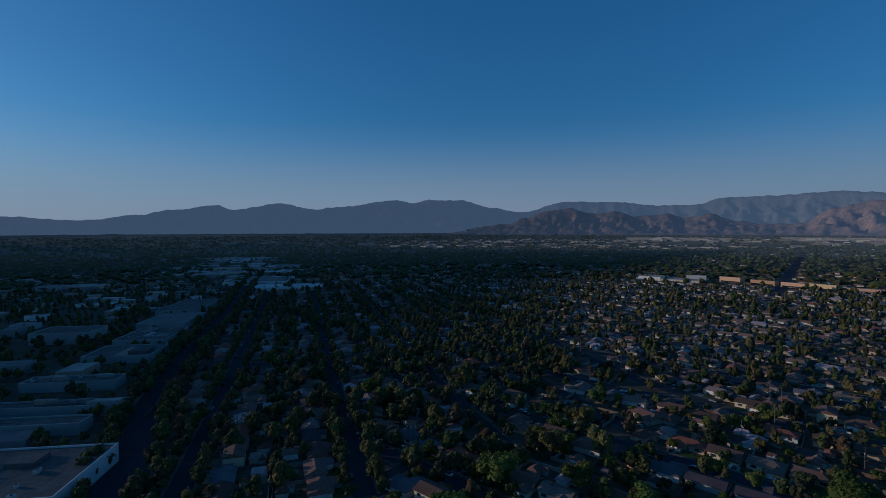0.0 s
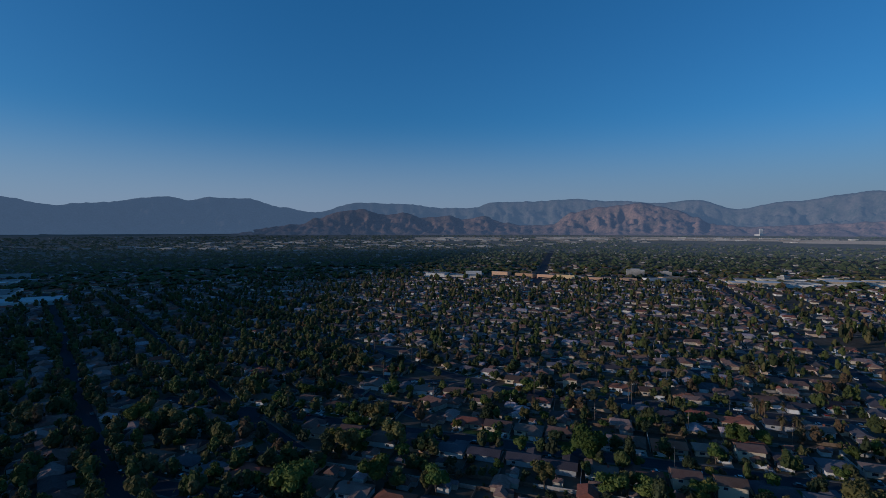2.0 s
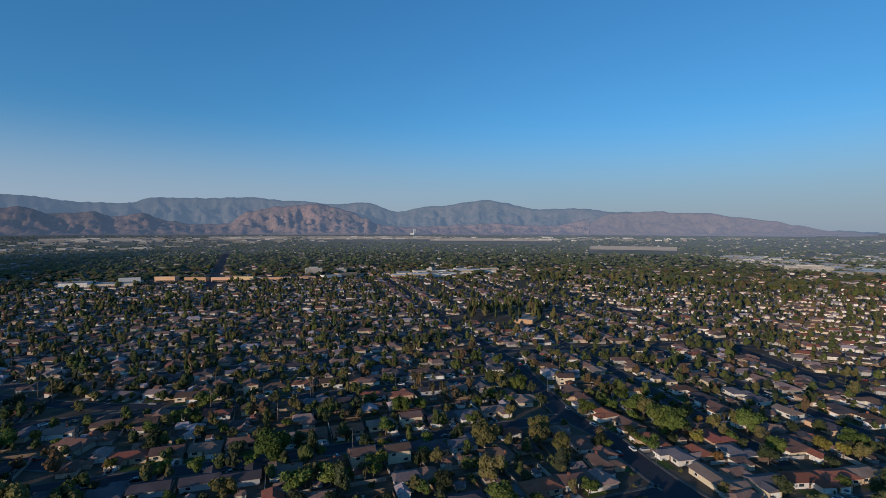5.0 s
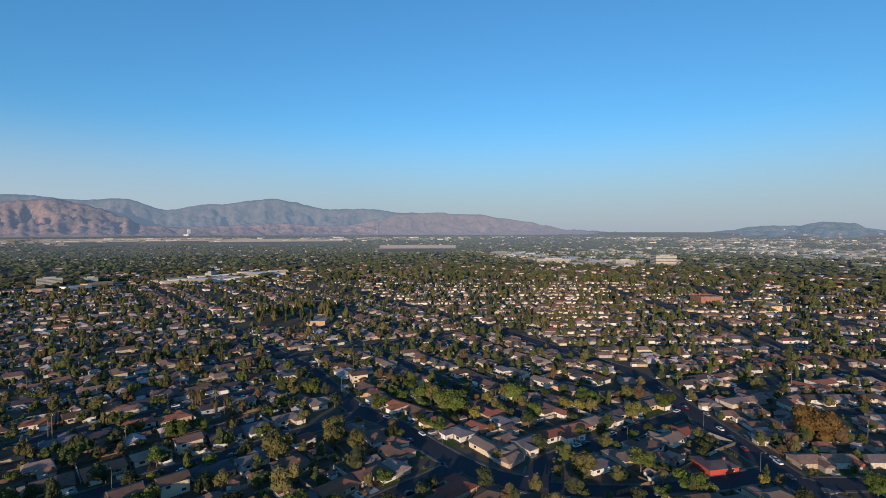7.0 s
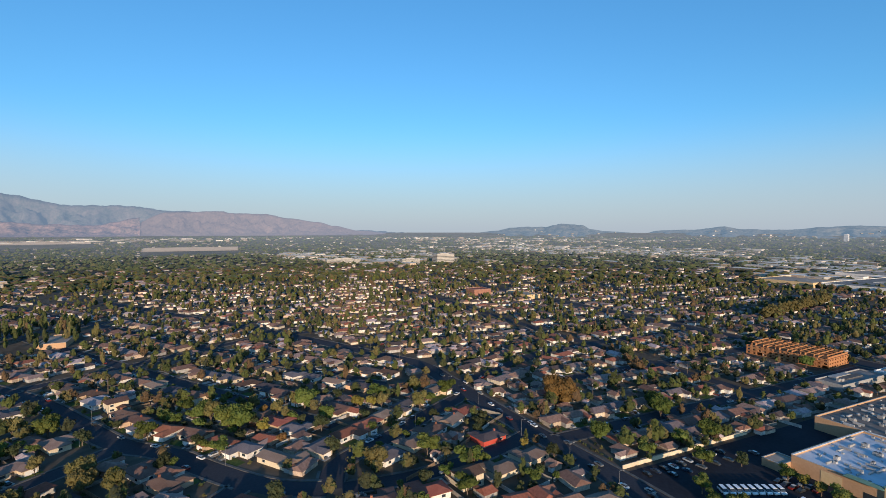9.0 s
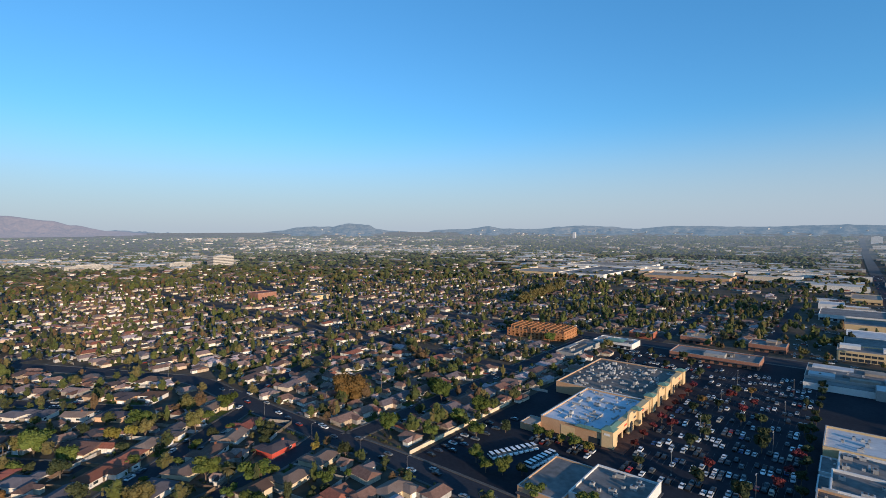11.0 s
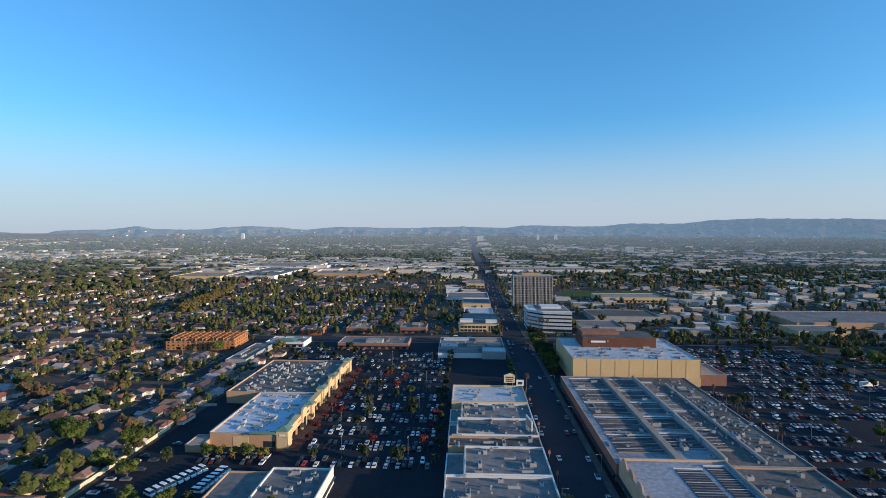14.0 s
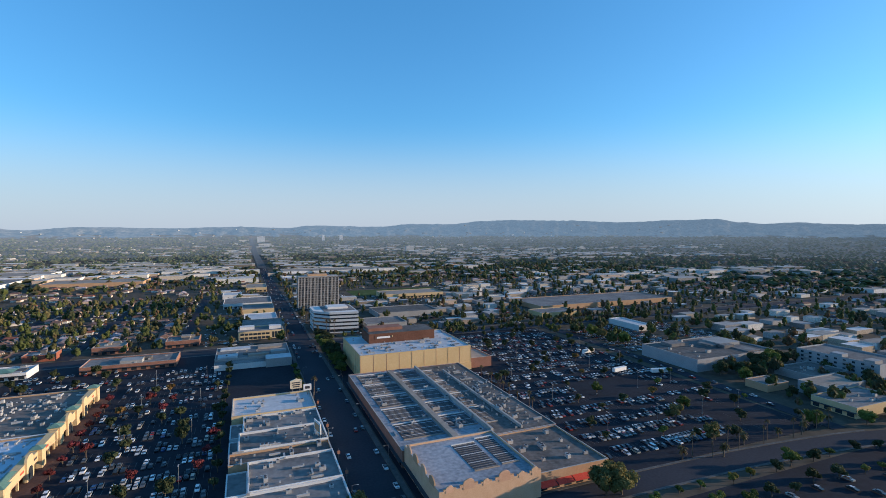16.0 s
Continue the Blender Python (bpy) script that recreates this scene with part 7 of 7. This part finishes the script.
def add_car(x, y, a, z=0.13):
    global CAR_COUNT
    if math.hypot(x, y) < 345 and CAR_COUNT < 175:
        CAR_COUNT += 1
        place(CARS[car_rng.choices(range(len(CARS)), CAR_ODDS)[0]], x, y, z, math.degrees(a) + car_rng.choice((0, 180)))
    else:
        far_cars.append((x, y, z, a, 1, 1, 1))


# strip-mall lot: double rows running east-west
lines = []
row_y = -222.0
while row_y > -432:
    for dy in (0.0, -5.6):
        x = 18.0
        while x < 80:
            busy = (0.66 if x < 62 else 0.5) if row_y > -300 else 0.36
            lines.append((x - 1.35, row_y + dy, 0, 0, 0.12, 4.8, 0.135))
            if car_rng.random() < busy:
                add_car(x + car_rng.uniform(-0.2, 0.2), row_y + dy + car_rng.uniform(-0.3, 0.3), math.pi / 2 + car_rng.uniform(-0.03, 0.03))
            x += 2.75
    row_y -= 18.0
# mall lot to the west
row_y = -186.0
while row_y > -462:
    for dy in (0.0, -5.6):
        x = -160.0 if row_y > -340 else -196.0
        end = -292.0
        while x > end:
            near = x > -244 or row_y < -290
            if not (-262 < x < -205 and -245 > row_y > -280) and (-235 > row_y or x > -250 or car_rng.random() < 0.3):
                lines.append((x - 1.35, row_y + dy, 0, 0, 0.12, 4.8, 0.135))
                if car_rng.random() < (0.5 if near else 0.16):
                    add_car(x + car_rng.uniform(-0.2, 0.2), row_y + dy + car_rng.uniform(-0.3, 0.3), math.pi / 2 + car_rng.uniform(-0.03, 0.03))
            x -= 2.8
    row_y -= 17.5
# dealership rows
for j in range(11):
    for i in range(46):
        if car_rng.random() < 0.85 and not -414 < -322 - i * 2.9 < -388:
            far_cars.append((-322 - i * 2.9, -345 - j * 9.5, 0.1, math.pi / 2, 1, 1, 1))
for x in range(96, 130, 3):
    if car_rng.random() < 0.8:
        add_car(x, -229.0, math.pi / 2)
    if car_rng.random() < 0.7:
        add_car(x, -222.5, math.pi / 2)
for k in range(9):
    place(CARS[10], 131 - 1.3 * k, -193 - 2.7 * k, 0.13, 154 + car_rng.uniform(-2, 2), 1.1)
for k in range(7):
    place(CARS[10], 110 + 0.4 * k, -214 + 3.0 * k, 0.13, 172 + car_rng.uniform(-2, 2), 1.1)
for k in range(10):
    add_car(156 + car_rng.uniform(-1, 1), -176 - 5.6 * k, car_rng.uniform(-0.1, 0.1))
for k in range(7):
    add_car(150 - 0.4 * k, -186 - 9 * k, 0.1)
# along the boulevard, kerb side and in the lanes
for k in range(34):
    y = -185 - 16.5 * k + car_rng.uniform(-5, 5)
    for off, chance in ((-8.9, 0.5), (8.9, 0.5), (-4.8, 0.28), (4.8, 0.28)):
        if car_rng.random() < chance:
            add_car(-49 + off, y + car_rng.uniform(-3, 3), math.pi / 2, 0.04)
for k in range(150):
    y = -760 - 11.5 * k ** 1.05 + car_rng.uniform(-5, 5)
    if y > -1490:
        far_cars.append((-44 + car_rng.choice((-8.6, -5.0, -2.0, 2.0, 5.0, 8.6)), y, 0.06, math.pi / 2, 1, 1, 1))
for k in range(18):
    add_car(70 + 14 * k + car_rng.uniform(-5, 5), -161 + (4.6, -4.6, 2.2, -2.2)[k % 4], 0.02, 0.04)
for x, off in ((171, 2.5), (182, 5.2), (141, -2.5), (226, -3), (250, 3), (120, 4.5), (330, 3)):
    add_car(x, -161 + off, 0.03, 0.04)
for x, y, a in parked:
    if road_gap(x, y) > -3.2:
        add_car(x, y, a, 0.06)
many("stall_lines", slab_v, slab_f, lines, [PAINT_LINE], None, "worn white parking-stall lines on asphalt", "road markings")

# box trailers in the west lot
for x, y, t in ((-265, -297, 8), (-291, -283, -14), (-280, -353, 12)):
    tr = thing("truck_trailer", "long white box trailer parked on the lot", "trailer", x, y, 0.13, t)
    part("box", Mesh().box(-6.5, -1.3, 1.1, 6.5, 1.3, 3.9), TRIM, tr)
    part("chassis", Mesh().box(-6.4, -0.6, 0.75, 6.4, 0.6, 1.1), STEEL, tr)
    for sx in (-4.6, -3.4, 4.8):
        for sy in (-1.05, 1.05):
            part("wheel", Mesh().add([(sx + 0.5 * math.cos(k * .785), sy - .14, .5 + .5 * math.sin(k * .785)) for k in range(8)] + [(sx + 0.5 * math.cos(k * .785), sy + .14, .5 + .5 * math.sin(k * .785)) for k in range(8)], [tuple(range(8)), tuple(range(15, 7, -1))] + [(k, k + 8, (k + 1) % 8 + 8, (k + 1) % 8) for k in range(8)]), RUBBER, tr)

# trees in the lots and along the mall
lt = random.Random(21)
for x in (20, 34, 46, 58, 72):
    for k in range(9):
        y = -231 - 18 * k + lt.uniform(-2, 2)
        if lt.random() < 0.6:
            place(LOT_TREES[lt.choices((0, 1, 2), (3, 5, 1))[0]], x + lt.uniform(-3, 3), y + 6.0, 0.1, lt.uniform(0, 360), lt.uniform(1.1, 1.8))
for k in range(9):
    place(LOT_TREES[0], 81.5 + lt.uniform(-0.5, 0.5), -246 - 14.5 * k, 0.1, lt.uniform(0, 360), lt.uniform(1.0, 1.4))
for k in range(17):
    place(LOT_TREES[1], 14.0 + lt.uniform(-1, 1), -225 - 16 * k, 0.1, lt.uniform(0, 360), lt.uniform(0.9, 1.3))
for x in (97, 104, 111, 118, 124):
    place(TREES[5 if x % 4 else 0], x, -225.8, 0.1, lt.uniform(0, 360), lt.uniform(0.8, 1.0))
for k in range(44):
    x, y = lt.uniform(-290, -165), lt.uniform(-460, -185)
    if y < -345 and x > -200:
        continue
    place(LOT_TREES[1], x, y, 0.1, lt.uniform(0, 360), lt.uniform(0.9, 1.6))
for x, y, sc in ((-245, -244, 1.5), (-253, -335, 1.5), (-232, -300, 1.1)):
    place(LOT_TREES[2], x, y, 0.1, x * 5 % 360, sc)
for x, y, k, sc in ((-227, -208, 2, 0.9), (-246, -220, 0, 0.9), (-219, -178, 2, 1.0), (-237, -178, 1, 1.0), (-205, -196, 3, 1.0), (-262, -195, 1, 0.9), (-268, -262, 3, 1.0), (-215, -262, 0, 0.9), (-297, -425, 2, 1.0), (-299, -440, 0, 1.1), (-298, -460, 2, 1.1)):
    place(TREES[k], x, y, 0.1, x * 5 % 360, sc)
for k in range(8):
    place(TREES[(1, 3, 6, 0)[k % 4]], -298 + lt.uniform(-1, 1), -190 - 31 * k + lt.uniform(-6, 6), 0, lt.uniform(0, 360), lt.uniform(0.5, 0.8))
for k in range(15):
    add_car(-312 + 0.04 * (k * 15) + (2.2 if k % 2 else -2.6), -400 + 15 * k, 1.6, 0.22)
for x, y, s in ((-137, -160, 0.95), (-143, -158, 0.85), (-52 + 14, -185, 0.6)):
    place(BIG_TREES["olive"], x, y, 0, lt.uniform(0, 360), s)
for k in range(16):
    place(FAN_PALM if k % 3 else DATE_PALM, -190 - 7.5 * k + lt.uniform(-2, 2), -169 + lt.uniform(-3, 3), 0.1, lt.uniform(0, 360), lt.uniform(0.6, 0.9))
for k in range(9):
    place(FAN_PALM, -156 + lt.uniform(-2, 2), -245 - 9 * k, 0.1, lt.uniform(0, 360), lt.uniform(0.55, 0.8))
for k in range(9):
    place(BIG_TREES["dark"], -67.5 + lt.uniform(-2, 2), -408 - 9.5 * k, 0.1, lt.uniform(0, 360), lt.uniform(0.7, 1.0))
for x, y in ((-80, -520), (-84, -517), (-77, -523), (-39, -321)):
    place(FAN_PALM, x, y, 0.1, lt.uniform(0, 360), lt.uniform(0.9, 1.1))
place(BIG_TREES["green"], 224, -428, 0, 40, 0.6)
place(BIG_TREES["olive"], 172, -442, 0, 40, 0.6)
for k in range(12):
    place(TREES[(0, 1, 4)[k % 3]], -66 + lt.uniform(-1, 1), -372 - 9 * k, 0.1, lt.uniform(0, 360), lt.uniform(0.9, 1.2))
for k in range(14):
    place(TREES[(0, 1, 3)[k % 3]], -34 + lt.uniform(-1, 1), -325 - 6 * k, 0.1, lt.uniform(0, 360), lt.uniform(0.5, 0.8))
for k in range(10):
    place(FAN_PALM, -64.5 if k % 2 else -35, -480 - 16 * k, 0.1, lt.uniform(0, 360), lt.uniform(0.8, 1.1))
for x, y in ((125, -179), (111, -187), (118, -182), (142, -222), (134, -184), (150, -206), (168, -190), (169, -214), (168, -236), (96, -172), (74, -174)):
    place(TREES[lt.choice((0, 1, 4))], x, y, 0.1, lt.uniform(0, 360), lt.uniform(0.7, 1.0))

for k in range(26):
    place(TREES[lt.choice((0, 1, 3, 5))], -150 - 7 * k + lt.uniform(-2, 2), -148 + (k % 2) * 16 + lt.uniform(-3, 3) + max(0, k - 14) * 0.6, 0.1, lt.uniform(0, 360), lt.uniform(0.6, 0.9))
for k in range(30):
    add_car(lt.uniform(-320, -150), -130 + 6 * (k % 3), math.pi / 2 + lt.uniform(-0.1, 0.1), 0.12)
gp = random.Random(77)
for y in (-386, -391.6, -408, -413.6, -430, -441):
    for k in range(24):
        if gp.random() < 0.42 and not (y > -388 and k < 25):
            far_cars.append((86 + 2.8 * k, y, 0.13, math.pi / 2 + gp.uniform(-0.04, 0.04), 1, 1, 1))
for x, y in ((84, -392), (96, -418), (110, -402), (124, -422), (138, -396), (150, -414), (132, -436), (106, -436), (166, -400), (170, -425)):
    place(LOT_TREES[1], x, y, 0.1, gp.uniform(0, 360), gp.uniform(1.1, 1.7))
for _ in range(2600):
    x, y = gp.uniform(-760, 40), gp.uniform(-900, -500)
    if road_gap(x, y) > 1 and free(x, y, 2.0, False) and not any(a - 3 < x < c + 3 and min(b, d) - 3 < y < max(b, d) + 3 for a, b, c, d in KEEP_OUT):
        far_cars.append((x, y, 0.0, gp.choice((0, math.pi / 2)), 1, 1, 1))
many("distant_cars", FAR_CAR_V, FAR_CAR_F, far_cars, [FAR_CAR, GLASS], FAR_CAR_M, "parked cars in mixed colours, further off", "cars")
# long white garden wall behind the lot
wall_thing = thing("boundary_wall", "long cream block wall between the lot and the gardens", "wall", 164, -235)
for k in range(4, 13):
    part("wall_bay", Mesh().box(-0.15, -65 + 10 * k + 0.25, 0, 0.15, -55 + 10 * k - 0.25, 1.9), STUCCO["cream"], wall_thing)
    part("pier", Mesh().box(-0.25, -65 + 10 * k - 0.25, 0, 0.25, -65 + 10 * k + 0.25, 2.1), STUCCO["cream"], wall_thing)


# ---- street furniture ----
def make_lamp():
    l = thing("street_lamp", "grey steel street lamp with a curved arm", "street lamp", group="street lamps")
    part("pole", Mesh().cone(0, 0, 0, 9.0, 0.11, 0.07, 6), STEEL, l)
    part("arm", Mesh().box(0, -0.05, 8.9, 2.2, 0.05, 9.02), STEEL, l)
    part("lantern", Mesh().box(1.9, -0.16, 8.78, 2.7, 0.16, 8.95), GALV, l)
    return l


def make_lot_lamp():
    l = thing("parking_lamp", "tall parking-lot light mast with two heads", "street lamp", group="parking lamps")
    part("pole", Mesh().cone(0, 0, 0, 11.0, 0.13, 0.1, 6), STEEL, l)
    part("base", Mesh().cone(0, 0, 0, 0.8, 0.3, 0.3, 8), CONCRETE, l)
    for s in (-1, 1):
        part("lantern", Mesh().box(s * 0.2 if s > 0 else -1.1, -0.2, 10.9, 1.1 if s > 0 else -0.2, 0.2, 11.1), GALV, l)
    return l


def make_pole():
    l = thing("utility_pole", "brown wooden utility pole with cross-arms", "utility pole", group="utility poles")
    part("pole", Mesh().cone(0, 0, 0, 12.0, 0.17, 0.12, 6), POLE_WOOD, l)
    for z in (11.2, 10.1):
        part("cross_arm", Mesh().box(-1.3, -0.08, z, 1.3, 0.08, z + 0.18), POLE_WOOD, l)
    part("transformer", Mesh().cone(0.4, 0, 8.2, 9.2, 0.28, 0.28, 8), GALV, l)
    return l


LAMP, LOT_LAMP, POLE = make_lamp(), make_lot_lamp(), make_pole()
for k in range(10):
    place(LAMP, -60.5 if k % 2 else -37.2, -190 - 30 * k, 0.14, 0 if k % 2 else 180)
for x, y, t in ((214, -149, 270), (262, -150, 270), (300, -148, 250), (180, -153, 270), (246, -6, 300), (300, 60, 320), (330, -170, 200), (384, -144, 240), (420, -130, 240), (150, -154, 270), (243, -100, 20), (330, 60, 320), (206, 134, 40), (150, 196, 40), (240, 222, 40), (300, 160, 40)):
    place(LAMP, x, y, 0.1, t)
for x in (28, 60):
    for k in range(4):
        place(LOT_LAMP, x, -229.5 - 54 * k, 0.12, 90)
for x in (-180, -215, -250, -280):
    for k in range(4):
        place(LOT_LAMP, x, -210 - 52 * k, 0.12, 90)
# pole lines behind the gardens, with their wires
wires = Mesh()


def pole_line(pts):
    for i, (x, y) in enumerate(pts):
        a, b = pts[max(0, i - 1)], pts[min(len(pts) - 1, i + 1)]
        ang = math.degrees(math.atan2(b[1] - a[1], b[0] - a[0]))
        place(POLE, x, y, 0, ang + 90)
    for (ax, ay), (bx, by) in zip(pts, pts[1:]):
        d = Vector((bx - ax, by - ay)).normalized()
        for off in (-1.2, 1.2):
            for k in range(6):
                u0, u1 = k / 6, (k + 1) / 6
                z0, z1 = 11.35 - 4 * 0.9 * u0 * (1 - u0), 11.35 - 4 * 0.9 * u1 * (1 - u1)
                p0, p1 = (ax + (bx - ax) * u0 - d.y * off, ay + (by - ay) * u0 + d.x * off), (ax + (bx - ax) * u1 - d.y * off, ay + (by - ay) * u1 + d.x * off)
                wires.add([(*p0, z0), (*p1, z1), (*p1, z1 + 0.03), (*p0, z0 + 0.03), (p0[0] + .03, p0[1] + .03, z0), (p1[0] + .03, p1[1] + .03, z1)], [(0, 1, 2, 3), (0, 4, 5, 1), (4, 3, 2, 5)])


for a in (287, 374, 458):
    pole_line([along(48.7, a, b) for b in range(-240, 141, 48)])
pole_line([(243, -180 - 45 * k) for k in range(6)])
pole_line([(-64 - 6 * k, 190 + 42 * k) for k in range(6)])
tagged(new("overhead_wires", wires.data("overhead_wires", SIGN_DARK)), "thin black overhead wires sagging between utility poles", "wires", "", "stuff")

# ---- signs ----
bb = thing("billboard", "white roof-top billboard on steel legs", "billboard", -31.5, -247, 6.6, 12)
part("panel", Mesh().box(-0.25, -4.5, 3.0, 0.25, 4.5, 8.2), SIGN_WHITE, bb)
part("picture_block", Mesh().box(0.25, -3.6, 3.5, 0.3, 3.4, 7.2), WALL_TAN, bb)
for y in (-3.2, 0, 3.2):
    part("leg", Mesh().box(-0.5, y - .12, 0, -0.26, y + .12, 7.6), STEEL, bb)
    part("brace", Mesh().add([(-0.5, y - .1, 5.5), (-0.5, y + .1, 5.5), (-3.2, y + .1, 0), (-3.2, y - .1, 0), (-0.5, y - .1, 5.2), (-0.5, y + .1, 5.2), (-3.0, y + .1, 0), (-3.0, y - .1, 0)], [(0, 1, 2, 3), (7, 6, 5, 4), (0, 3, 7, 4), (1, 5, 6, 2)]), STEEL, bb)
sg = thing("pylon_sign", "cream pylon sign board above the shop roofs", "sign", -28, -322, 0.1)
part("leg", Mesh().box(-2.6, -0.3, 0, -1.9, 0.3, 9.5), STEEL, sg)
part("leg", Mesh().box(1.9, -0.3, 0, 2.6, 0.3, 9.5), STEEL, sg)
part("board", Mesh().box(-3.6, -0.5, 9.0, 3.6, 0.5, 14.0).add([(-3.6, -.5, 14), (3.6, -.5, 14), (3.6, .5, 14), (-3.6, .5, 14), (0, -.5, 15.2), (0, .5, 15.2)], [(0, 1, 4), (2, 3, 5), (1, 2, 5, 4), (3, 0, 4, 5)]), STUCCO["cream"], sg)
for k in range(3):
    part("text_bar", Mesh().box(-2.6 + 0.3 * k, 0.5, 12.4 - 1.3 * k, 2.6 - 0.3 * k, 0.56, 13.1 - 1.3 * k), SIGN_DARK, sg)
s2 = thing("pylon_sign", "white square sign on two posts", "sign", -34, -313, 7.4)
part("leg", Mesh().box(-0.15, -1.4, 0, 0.15, -1.1, 3), STEEL, s2)
part("leg", Mesh().box(-0.15, 1.1, 0, 0.15, 1.4, 3), STEEL, s2)
part("board", Mesh().box(-2.4, -0.4, 2.6, 2.4, 0.4, 6.4), SIGN_WHITE, s2)
part("text_bar", Mesh().box(-1.4, 0.4, 3.6, 1.4, 0.46, 5.2), SIGN_DARK, s2)
for y in (-228, -262, -300, -208):
    bn = thing("street_banner", "orange banner sign on a boulevard pole", "sign", -38.6, y, 0.15)
    part("pole", Mesh().cone(0, 0, 0, 7.5, 0.1, 0.08, 6), STEEL, bn)
    part("board", Mesh().box(-0.6, -0.1, 5.0, 0.6, 0.1, 6.6), WALL_BRICK, bn)

for t in TEMPLATES + UNITS + CARS + [LAMP, LOT_LAMP, POLE]:
    if t.name not in DONE:
        for ob in [*t.children_recursive, t]:
            bpy.data.objects.remove(ob)
